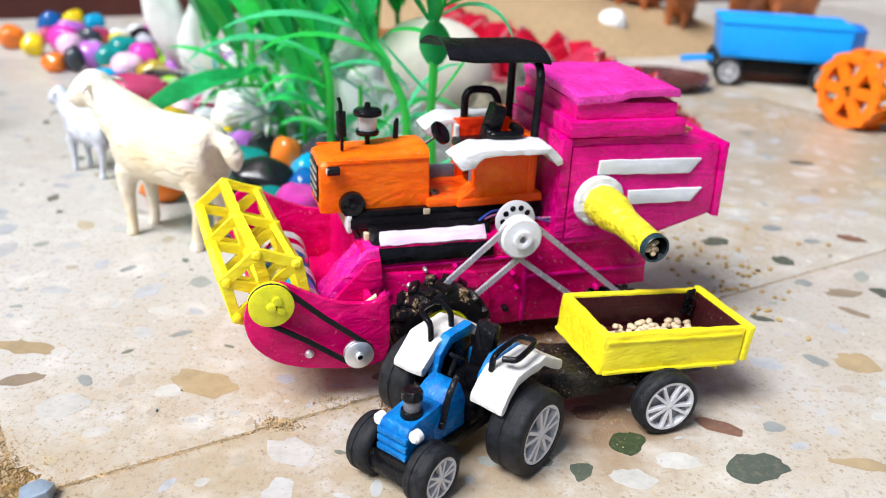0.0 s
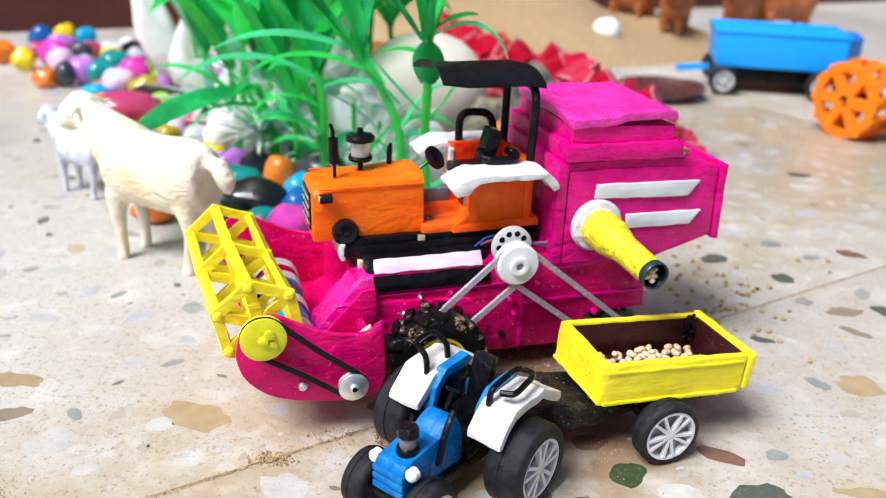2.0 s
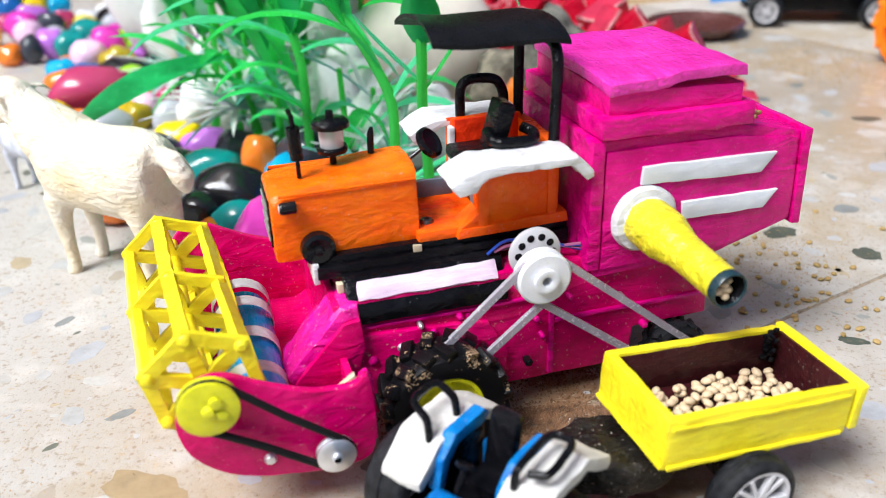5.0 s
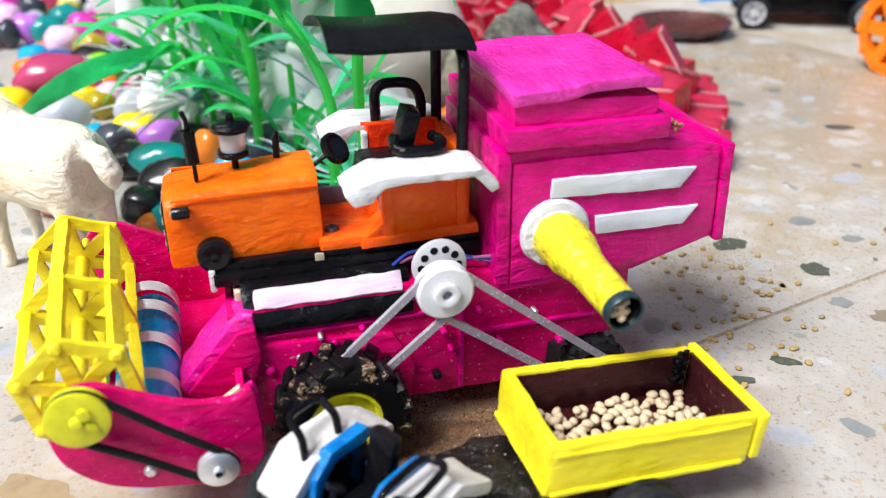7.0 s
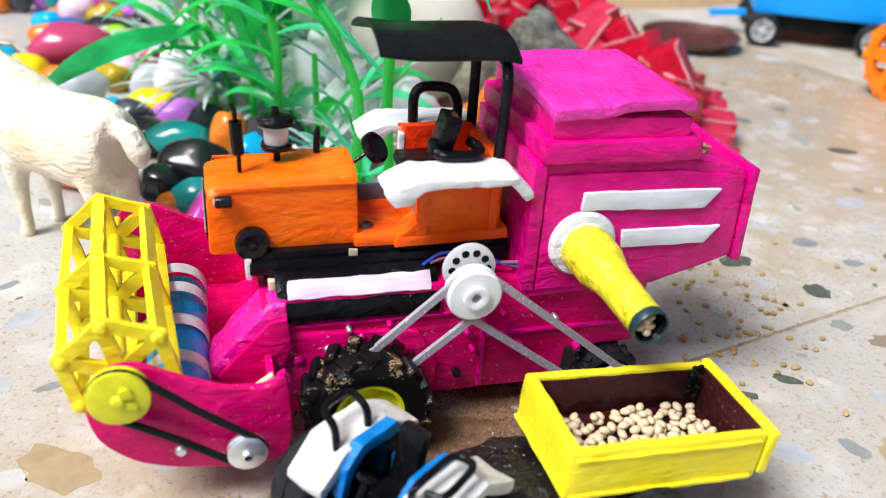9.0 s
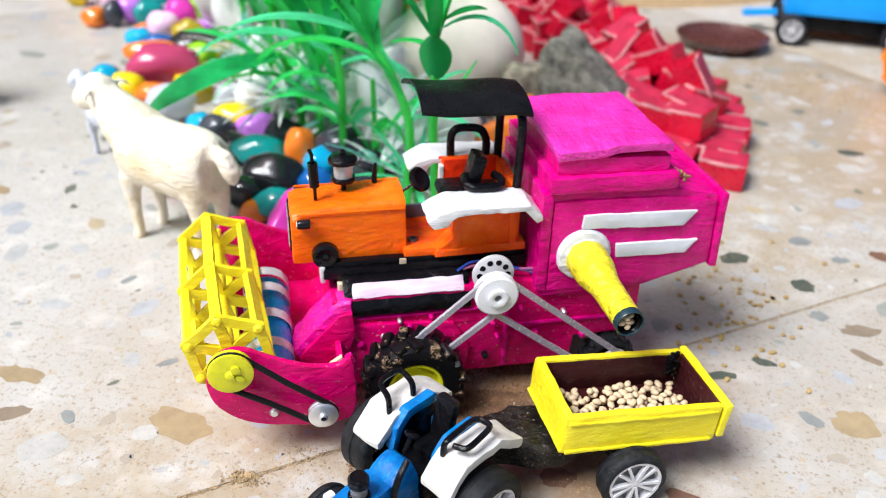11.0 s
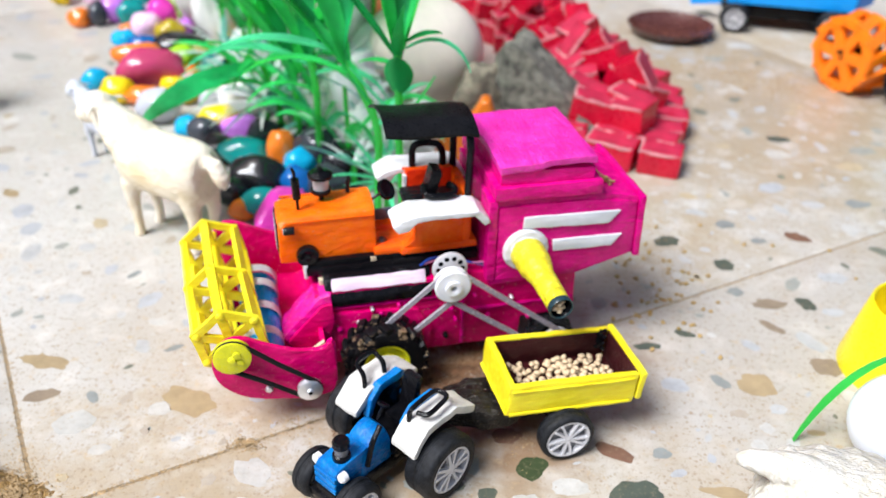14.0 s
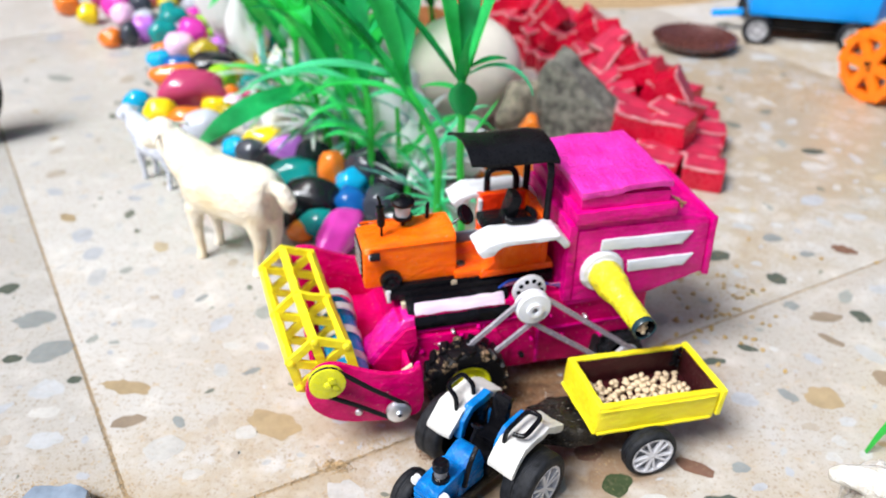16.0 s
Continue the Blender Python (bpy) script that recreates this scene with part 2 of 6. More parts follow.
MILKY = plain("milky_plastic", (0.76, 0.76, 0.78), 0.30, vary=0.05, sub=0.1)
BELT_CLEAR = plain("cloudy_plastic_strip", (0.52, 0.49, 0.54), 0.22, vary=0.12, trans=0.35)
CREAM_CARD = plain("cream_card", (0.62, 0.52, 0.36), 0.75)
DRUM_BLUE = paint("drum_blue", (0.003, 0.40, 0.86), (0.002, 0.28, 0.70), 0.25, (4, 1, 4), 0.4)
CLEAR = plain("clear_plastic", (0.72, 0.72, 0.74), 0.15, vary=0.05, trans=0.5)
CLEAR_GREY = plain("cloudy_grey_plastic", (0.15, 0.15, 0.16), 0.25, vary=0.15)
GRAIN = plain("pale_seed", (0.66, 0.50, 0.31), 0.45, vary=0.12, scale=600)
GRAIN_GOLD = plain("golden_seed", (0.42, 0.28, 0.10), 0.55, vary=0.25, scale=600)
WIRES = [plain("wire_" + n, c, 0.35, vary=0.05) for n, c in (("blue", (0.01, 0.06, 0.4)), ("pink", (0.5, 0.15, 0.3)), ("dark", (0.02, 0.02, 0.03)))]

GLOSS_BLACK.node_tree.nodes["Principled BSDF"].inputs["Specular IOR Level"].default_value = 0.3
RUBBER.node_tree.nodes["Principled BSDF"].inputs["Specular IOR Level"].default_value = 0.28
for dark in (CANOPY, BELT):
    dark.node_tree.nodes["Principled BSDF"].inputs["Specular IOR Level"].default_value = 0.13


def muddy_rubber():
    """Black tread with dry sand caught in it."""
    m, n, l, p = shader("sandy_tread_rubber")
    t = tex(n, l, "ShaderNodeTexNoise", 130, (1, 1, 1), 3)
    s = tex(n, l, "ShaderNodeTexNoise", 1900, (1, 1, 1), 3, 0.7)
    a = mix(n, l, ramp(n, l, s.outputs["Fac"], [(0.4, grey(0)), (0.62, grey(1))]).outputs["Color"], (0.10, 0.055, 0.03), (0.50, 0.34, 0.20))
    fac = mix(n, l, 0.5, ramp(n, l, t.outputs["Fac"], [(0.50, grey(0)), (0.66, grey(1))]).outputs["Color"], ramp(n, l, s.outputs["Fac"], [(0.50, grey(0)), (0.6, grey(1))]).outputs["Color"], "MULTIPLY")
    l.new(mix(n, l, ramp(n, l, fac, [(0.42, grey(0)), (0.56, grey(1))]).outputs["Color"], (0.005, 0.005, 0.006), a), p.inputs["Base Color"])
    p.inputs["Specular IOR Level"].default_value = 0.16
    p.inputs["Roughness"].default_value = 0.3
    bump(n, l, p, s.outputs["Fac"], 0.4, 0.0004)
    return m


TREAD = muddy_rubber()


SOIL_SHADE = ((0.03, 0.27), (0.05, 0.285), (0.02, 0.275), (0.06, 0.30))     # soil dropped under the harvester, its brown deepened for the shade there


def terrazzo():
    """Cream cement with fine marble dust, wear, sandy stains, broad tan patches, and soil brown deepened for harvester
    shade.
    """
    m, n, l, p = shader("cream_terrazzo")
    big = tex(n, l, "ShaderNodeTexNoise", 7, (1, 1, 1), 5)
    a = mix(n, l, ramp(n, l, big.outputs["Fac"], [(0.32, grey(0)), (0.68, grey(1))]).outputs["Color"], (0.43, 0.40, 0.357), (0.51, 0.497, 0.466))
    stain = tex(n, l, "ShaderNodeTexNoise", 3.3, (1, 1, 1), 6, 0.7)
    b = mix(n, l, ramp(n, l, stain.outputs["Fac"], [(0.56, grey(0)), (0.75, grey(0.6))]).outputs["Color"], a, (0.50, 0.38, 0.22))
    where = n.new("ShaderNodeNewGeometry")
    blot = tex(n, l, "ShaderNodeTexNoise", 34, (1, 1, 1), 6, 0.7)
    # tan patches by place and radius; those under the harvester hold its shade
    for cx, cy, size in ((0.02, 0.15, 0.26), (-0.03, 0.20, 0.13), (-0.04, 0.19, 0.12), (0.0, 0.17, 0.15), (0.13, 0.41, 0.08), (0.03, 0.27, 0.07), (0.05, 0.285, 0.08), (0.02, 0.275, 0.06), (0.06, 0.30, 0.07), (0.23, 0.66, 0.20), (0.20, 0.62, 0.12), (0.25, 0.70, 0.10), (0.20, 0.60, 0.14), (0.17, 0.68, 0.13), (0.22, 0.66, 0.16), (0.22, 0.58, 0.26), (0.24, 0.62, 0.22), (0.19, 0.54, 0.16), (-0.15, 0.19, 0.05), (0.22, 0.22, 0.10)):
        mp = n.new("ShaderNodeMapping")
        mp.inputs["Location"].default_value = (-cx / size, -cy / size, 0)
        mp.inputs["Scale"].default_value = (1 / size, 1 / size, 1 / size)
        l.new(where.outputs["Position"], mp.inputs["Vector"])
        gr = n.new("ShaderNodeTexGradient")
        gr.gradient_type = "SPHERICAL"
        l.new(mp.outputs[0], gr.inputs["Vector"])
        fac = mix(n, l, 1.0, ramp(n, l, gr.outputs["Fac"], [(0.0, grey(0)), (0.8, grey(1))]).outputs["Color"], ramp(n, l, blot.outputs["Fac"], [(0.38, grey(0)), (0.62, grey(0.85))]).outputs["Color"], "MULTIPLY")
        b = mix(n, l, fac, b, (0.22, 0.12, 0.06) if (cx, cy) in SOIL_SHADE else (0.38, 0.305, 0.21))
    fine = tex(n, l, "ShaderNodeTexNoise", 420, (1, 1, 1), 4, 0.75)
    c = mix(n, l, ramp(n, l, fine.outputs["Fac"], [(0.34, grey(0.95)), (0.45, grey(0))]).outputs["Color"], b, (0.30, 0.235, 0.165))
    cell = tex(n, l, "ShaderNodeTexVoronoi", 260)
    d = mix(n, l, ramp(n, l, cell.outputs["Distance"], [(0.12, grey(0.75)), (0.19, grey(0))]).outputs["Color"], c, (0.30, 0.22, 0.15))
    fleck = tex(n, l, "ShaderNodeTexNoise", 150, (1, 1, 1), 6, 0.8)
    d = mix(n, l, ramp(n, l, fleck.outputs["Fac"], [(0.57, grey(0)), (0.66, grey(0.65))]).outputs["Color"], d, (0.44, 0.31, 0.17))
    pale = tex(n, l, "ShaderNodeTexNoise", 55, (1, 1, 1), 2)
    e = mix(n, l, ramp(n, l, pale.outputs["Fac"], [(0.54, grey(0)), (0.78, grey(0.55))]).outputs["Color"], d, (0.64, 0.61, 0.56))
    l.new(ramp(n, l, big.outputs["Fac"], [(0.3, grey(0.42)), (0.7, grey(0.30))]).outputs["Color"], p.inputs["Roughness"])
    p.inputs["Specular IOR Level"].default_value = 0.4
    pits = tex(n, l, "ShaderNodeTexNoise", 1100, (1, 0.55, 1), 3, 0.7)
    e = mix(n, l, ramp(n, l, pits.outputs["Fac"], [(0.30, grey(0.75)), (0.40, grey(0))]).outputs["Color"], e, (0.20, 0.15, 0.10))
    l.new(e, p.inputs["Base Color"])
    bump(n, l, p, fine.outputs["Fac"], 0.3, 0.0004)
    bump(n, l, p, pits.outputs["Fac"], 0.4, 0.0003)
    return m


def chip_stone(name, stops, rough=0.3):
    """Marble chips: one tone a chip, with veins."""
    m, n, l, p = shader(name)
    g = n.new("ShaderNodeNewGeometry")
    o = n.new("ShaderNodeObjectInfo")
    s = n.new("ShaderNodeMath")
    s.operation = "ADD"
    l.new(g.outputs["Random Per Island"], s.inputs[0])
    l.new(o.outputs["Random"], s.inputs[1])
    w = n.new("ShaderNodeMath")
    w.operation = "FRACT"
    l.new(s.outputs[0], w.inputs[0])
    r = ramp(n, l, w.outputs[0], stops)
    r.color_ramp.interpolation = "CONSTANT"
    v = tex(n, l, "ShaderNodeTexNoise", 130, (1, 1, 1), 6, 0.7)
    c = mix(n, l, 0.45, r.outputs["Color"], ramp(n, l, v.outputs["Fac"], [(0.3, grey(0.55)), (0.5, grey(0.95)), (0.7, grey(1.25))]).outputs["Color"], "MULTIPLY")
    f = tex(n, l, "ShaderNodeTexNoise", 420, (1, 1, 1), 4, 0.75)
    c = mix(n, l, ramp(n, l, f.outputs["Fac"], [(0.34, grey(0.3)), (0.47, grey(0))]).outputs["Color"], c, (0.36, 0.28, 0.18))
    l.new(c, p.inputs["Base Color"])
    p.inputs["Roughness"].default_value = rough
    return m


TERRAZZO = terrazzo()
CHIP_MIX = chip_stone("marble_chips", [(0, (0.30, 0.31, 0.28)), (0.10, (0.43, 0.43, 0.42)), (0.26, (0.44, 0.36, 0.24)), (0.38, (0.48, 0.47, 0.445)), (0.56, (0.40, 0.41, 0.425)), (0.70, (0.40, 0.345, 0.28)), (0.82, (0.49, 0.465, 0.42)), (0.91, (0.16, 0.17, 0.135))])
CHIP_TONES = [chip_stone("chip_" + n, [(0, c), (0.5, [q * 1.06 for q in c])]) for n, c in (
    ("green", (0.045, 0.065, 0.028)), ("dark_green", (0.075, 0.09, 0.07)), ("grey", (0.235, 0.25, 0.24)), ("tan", (0.35, 0.265, 0.155)),
    ("white", (0.475, 0.46, 0.425)), ("brown", (0.17, 0.09, 0.06)), ("taupe", (0.25, 0.195, 0.14)), ("pale_blue", (0.42, 0.425, 0.425)))]
JOINT_SAND = plain("sandy_joint", (0.38, 0.30, 0.205), 0.9, vary=0.5, scale=500, relief=0.8, grain=0.0006)
SAND = plain("dry_sand", (0.42, 0.285, 0.15), 0.95, vary=0.35, scale=350, relief=0.9, grain=0.0008)
# soil colour with the harvester's shade mixed in
SHADED_SOIL = plain("shaded_brown_soil", (0.19, 0.095, 0.045), 0.9, vary=0.6, scale=300, relief=0.4)
SAND_LOOSE = plain("loose_sand", (0.42, 0.29, 0.15), 0.9, vary=0.55, scale=300, relief=0.4)


def leafy(name, colour, vary):
    """Thin glossy plastic that lets light through."""
    m = plain(name, colour, 0.22, vary=vary, scale=40, relief=0.2)
    n, l = m.node_tree.nodes, m.node_tree.links
    t, mx = n.new("ShaderNodeBsdfTranslucent"), n.new("ShaderNodeMixShader")
    t.inputs["Color"].default_value = (min(1, colour[0] * 2 + 0.10), min(1, colour[1] * 1.4), min(1, colour[2] * 1.6), 1)
    mx.inputs["Fac"].default_value = 0.6
    l.new(n["Principled BSDF"].outputs[0], mx.inputs[1])
    l.new(t.outputs[0], mx.inputs[2])
    l.new(mx.outputs[0], n["Material Output"].inputs["Surface"])
    return m


LEAF = leafy("green_plastic_leaf", (0.07, 0.77, 0.24), 0.7)
LEAF_BROAD = leafy("deep_green_broad_leaf", (0.025, 0.50, 0.17), 0.8)
# leaf teal whitened, the bright haze over the far plants put into it
LEAF_HAZED = leafy("hazed_teal_plastic_leaf", (0.34, 0.78, 0.58), 0.5)
LEAF_TEAL = leafy("bluish_green_plastic_leaf", (0.13, 0.74, 0.42), 0.5)
STEM = leafy("green_plastic_stem", (0.06, 0.58, 0.12), 0.3)
FERN = leafy("whitened_fern", (0.90, 0.96, 0.93), 0.2)
FERN_TEAL = leafy("teal_fern", (0.22, 0.62, 0.52), 0.4)
GOAT = paint("ivory_figurine", (0.83, 0.77, 0.66), (0.74, 0.60, 0.37), 0.5, (0.25, 0.25, 0.4), 1.6, 0.0, 0.7, 0.3)
DISH_GREY = plain("dish_grey", (0.24, 0.24, 0.25), 0.5, vary=0.2)
GREY_FIGURE = plain("grey_figurine", (0.60, 0.62, 0.68), 0.5, vary=0.4)
WOOL = paint("white_wool", (0.64, 0.62, 0.58), (0.54, 0.49, 0.38), 0.75, (6, 6, 0.6), 2.0, 0.0, 0.5, 0.2)
FLEECE = plain("white_figurine", (0.86, 0.85, 0.83), 0.6, vary=0.08, scale=120, relief=0.5, grain=0.001)
ROCK = plain("grey_green_rock", (0.20, 0.19, 0.155), 0.85, vary=0.9, scale=140, relief=1.0, grain=0.002)
ROCK_TAN = plain("tan_grey_rock", (0.30, 0.26, 0.19), 0.85, vary=0.8, scale=120, relief=1.0, grain=0.002)
SAND_GOLD = plain("golden_clumped_sand", (0.40, 0.24, 0.08), 0.9, vary=0.7, scale=420, relief=1.0, grain=0.0015)
SLATE = plain("slate_blue_card", (0.13, 0.17, 0.22), 0.5, vary=0.3)
BLUE_STONE = plain("blue_grey_stone", (0.25, 0.31, 0.38), 0.4, vary=0.35, scale=90, relief=0.6)
RED_CARD = plain("red_painted_block", (0.50, 0.002, 0.026), 0.30, vary=0.3, scale=60, relief=0.3)
RED_EDGE = plain("worn_pale_edge", (0.60, 0.26, 0.27), 0.6, vary=0.35, scale=120)
# tops pinker than the body, the sky's haze on them put into the colour
RED_TOP = plain("hazed_red_top", (0.49, 0.020, 0.062), 0.5, vary=0.4, scale=70, relief=0.3)
CREAM_STONE = plain("cream_pebble", (0.84, 0.75, 0.64), 0.45, vary=0.22, scale=25)
TERRACOTTA = plain("terracotta", (0.55, 0.20, 0.07), 0.6, vary=0.25, scale=60)
PLATE_BROWN = plain("brown_glazed_clay", (0.085, 0.030, 0.026), 0.25, vary=0.3, scale=30)
SKY_BLUE = plain("sky_blue_plastic", (0.001, 0.34, 0.90), 0.45, vary=0.06)
CART_BLUE = plain("deep_blue_plastic", (0.001, 0.16, 0.60), 0.45, vary=0.06)
CAGE_ORANGE = plain("orange_plastic", (0.95, 0.20, 0.006), 0.35, vary=0.15)
GREEN_PLASTIC = plain("bright_green_plastic", (0.10, 0.72, 0.02), 0.35, vary=0.08)
RUST_FIGURE = plain("rust_orange_figurine", (0.42, 0.12, 0.03), 0.5, vary=0.5, scale=40)
CUP_YELLOW = plain("yellow_plastic", (0.85, 0.70, 0.01), 0.3, vary=0.06)
BALL_WHITE = plain("white_ball", (0.80, 0.83, 0.88), 0.4, vary=0.04)
WALL_RED = plain("dark_red_wall", (0.11, 0.020, 0.012), 0.6, vary=0.4, scale=12)
PEBBLE_COLOURS = {n: plain("pebble_" + n, c, 0.16, vary=0.12, scale=40, relief=0.08) for n, c in dict(
    teal=(0.005, 0.25, 0.24), black=(0.010, 0.010, 0.012), orange=(0.80, 0.19, 0.02), magenta=(0.70, 0.05, 0.42), purple=(0.52, 0.17, 0.66),
    yellow=(0.84, 0.60, 0.01), blue=(0.006, 0.10, 0.34), cyan=(0.004, 0.36, 0.62), charcoal=(0.045, 0.050, 0.065), crimson=(0.46, 0.045, 0.13),
    lime=(0.30, 0.62, 0.02), grey=(0.46, 0.47, 0.52), pink=(0.84, 0.52, 0.70), olive=(0.42, 0.30, 0.01), white=(0.75, 0.75, 0.74)).items()}

# ---- the floor: terrazzo tiles with sandy joints ----
TILE = 600.0
CORNER = Vector((-110.0, 190.5, 0))
bm = B()
box(bm, -2600, 2600, -2200, 2600, -12, -0.45, 0)
thing("ground", 0, 0, 0, "sandy cement bed under the terrazzo tiles, reaching to the wall", "ground", bm=bm, material=JOINT_SAND, kind="structure")

# the wall at the back
bm = B()
box(bm, -1500, 2300, 0, 60, -10, 900, 3)
thing("wall_back", -458, 925, 0, "dark red painted wall behind the toys", "wall", yaw=27, bm=bm, material=WALL_RED, kind="structure")


# ---- wheels ----
def spoked_wheel(parent, c, r, w, side, spokes=10, name="wheel", rim=WHITE_PLASTIC, fill=0.70):
    """A toy-car wheel: rubber tyre and a white rim with paired spokes; side: the way its face looks along y."""
    turn = Matrix.Translation(c) @ (ALONG_Y if side < 0 else ALONG_Y.inverted())
    bm, h, ri = B(), w / 2, r * fill
    lathe(bm, [(ri, h - 1.0), (ri + 0.3, h), (r - 1.6, h), (r - 0.5, h - 0.7), (r, h - 1.8), (r, 0.9), (r - 0.35, 0.6), (r - 0.35, -0.6), (r, -0.9), (r, -h + 1.8), (r - 0.5, -h + 0.7), (r - 1.6, -h), (ri, -h), (ri - 0.6, -h + 2), (ri - 0.6, h - 3.4), (ri, h - 1.0)], turn, 40)
    tyre = part(name, bm, RUBBER, parent, "black rubber tyre with a worn grey tread")
    bm = B()
    lathe(bm, [(ri, h - 1.4), (ri, h - 0.2), (ri - 0.9, h - 0.3), (ri - 1.2, h - 1.6), (ri - 1.2, h - 2.6), (0, h - 2.6), (0, h - 3.4), (ri, h - 3.4), (ri, h - 1.4)], turn, 40)
    part("rim", bm, WHITE_PLASTIC if rim is WHITE_PLASTIC else rim, tyre, "white plastic rim")
    for k in range(spokes):
        a = 2 * math.pi * k / spokes + (0.09 if k % 2 else -0.09)
        bm = B()
        u, v = Vector((math.cos(a), math.sin(a), 0)), Vector((-math.sin(a), math.cos(a), 0))
        beam(bm, u * r * 0.13 + Vector((0, 0, h - 1.0)), u * (ri - 0.7) + Vector((0, 0, h - 0.75)), r * 0.085, 1.5)
        bmesh.ops.transform(bm, matrix=turn, verts=bm.verts)
        part("spoke", bm, rim, tyre)
    bm = B()
    lathe(bm, [(0, h - 0.2), (r * 0.09, h - 0.25), (r * 0.17, h - 0.6), (r * 0.17, h - 2.6)], turn, 20)
    part("hub_cap", bm, rim, tyre)
    bm = B()
    lathe(bm, [(0, h - 2.5), (ri - 1.3, h - 2.5)], turn, 24)
    part("rim_recess", bm, DISH_GREY, tyre, "dark grey dish behind the spokes")
    return tyre


def farm_wheel(parent, c, r, w, side, lugs, rim, name, tread=None):
    """A chunky tread tyre with a dished rim."""
    turn = Matrix.Translation(c) @ (ALONG_Y if side < 0 else ALONG_Y.inverted())
    bm, h, ri = B(), w / 2, r * 0.54
    lathe(bm, [(ri, h - 1.2), (ri + 0.5, h - 0.2), (r * 0.72, h + 0.3), (r * 0.88, h - 0.4), (r * 0.92, h - 2.0), (r * 0.92, -h + 2.0), (r * 0.88, -h + 0.4), (ri + 0.5, -h), (ri, -h + 1), (ri, h - 1.2)], turn, 44)
    tread = tread or TREAD
    tyre = part(name, bm, tread, parent, "black rubber farm tyre, sand caught in its tread" if tread is TREAD else "plain black rubber tyre with small lugs")
    for k in range(lugs):
        for s in (-1, 1):
            bm = B()
            a = 2 * math.pi * (k + (0.25 if s > 0 else -0.25)) / lugs
            m = Matrix.Rotation(a, 4, "Z") @ Matrix.Translation((r * 0.935, 0, s * h * 0.52)) @ Matrix.Rotation(s * 0.45, 4, "X")
            box(bm, -r * 0.09, r * 0.07, -r * 0.105, r * 0.105, -h * 0.50, h * 0.44, 0.7, m)
            uneven(bm, 3, 0.3, k * 3.1 + s)
            bmesh.ops.transform(bm, matrix=turn, verts=bm.verts)
            part("tread_lug", bm, tread, tyre)
    bm = B()
    lathe(bm, [(ri, h - 1.6), (ri, h - 0.6), (ri - 1.0, h - 0.7), (ri - 1.6, h - 3.0), (ri * 0.42, h - 3.4), (ri * 0.40, h - 2.0), (ri * 0.22, h - 1.6), (0, h - 1.6), (0, h - 4.5), (ri, h - 4.5), (ri, h - 1.6)], turn, 32)
    part("rim", bm, rim, tyre, "dished rim, hand painted")
    for k in range(5):
        bm = B()
        a = 2 * math.pi * k / 5
        lathe(bm, [(0, 0.4), (0.7, 0.3), (0.8, -0.6)], turn @ Matrix.Translation((ri * 0.66 * math.cos(a), ri * 0.66 * math.sin(a), h - 3.0)), 10)
        part("wheel_nut", bm, rim, tyre)
    return tyre


# ---- the combine harvester ----
harvester = thing("combine_harvester", 27.5, 286.2, 0, "hand-painted magenta toy combine harvester with an orange cab and yellow reel", "toy harvester", yaw=19.5)
H = harvester

# lower body with its sloping nose
bm = B()
prism(bm, [(-53, 16), (-48, 12.5), (-30, 10), (30.6, 9.5), (31.6, 20.6), (55.5, 21), (54.5, 42.5), (16, 46.5), (-46, 45.5), (-53, 44)], "y", 5, 48, 0.9)
cut(bm, 9)
uneven(bm, 8, 0.35)
body = part("lower_body", bm, MAGENTA_SHADED, H, "magenta lower body, thick brushed paint, shade put into its darker colour", 0.5)
# ridge strips and panels on its near side
for u0, u1, w0, w1 in ((4.5, 6.0, 11, 43), (-48, 4.5, 36.5, 37.5), (6, 54, 28.0, 29.2), (-20, -18.8, 12, 36)):
    bm = B()
    box(bm, u0, u1, 4.0, 5.5, w0, w1, 0.35)
    uneven(bm, 5, 0.2, u0)
    part("ridge", bm, MAGENTA, body)
bm = B()
prism(bm, [(-70, 27), (-67, 22), (-54, 17), (-48.6, 34), (-49, 45), (-53.5, 44.8)], "y", 2.2, 18, 3.2)
cut(bm, 2.6)
uneven(bm, 7, 0.8, 8)
uneven(bm, 3, 0.35, 9)
part("feeder_nose", bm, CRINKLED_LIT, H, "lumpy magenta feeder nose sloping down to the header")
# thin plate over the nose's near side, its shade put into the colour
bm = B()
prism(bm, [(-67.6, 25.6), (-65.6, 21.6), (-54, 16.0), (-48.4, 33), (-49.2, 41.6), (-53.6, 41.0), (-60.5, 33.6)], "y", 1.2, 3.2, 0.5)
cut(bm, 4)
uneven(bm, 5, 0.3, 12)
part("nose_side", bm, MAGENTA_SHADED, H, "side of the feeder nose, darker magenta for its shade")
bm = B()
prism(bm, [(-50.5, 36), (-50.5, 10.5), (-40, 9.6), (-10, 9.2), (-8, 22), (-14, 33)], "y", 3.0, 5.5, 0.6)
cut(bm, 6)
uneven(bm, 5, 0.3)
part("wheel_arch_panel", bm, MAGENTA_SHADED, body)
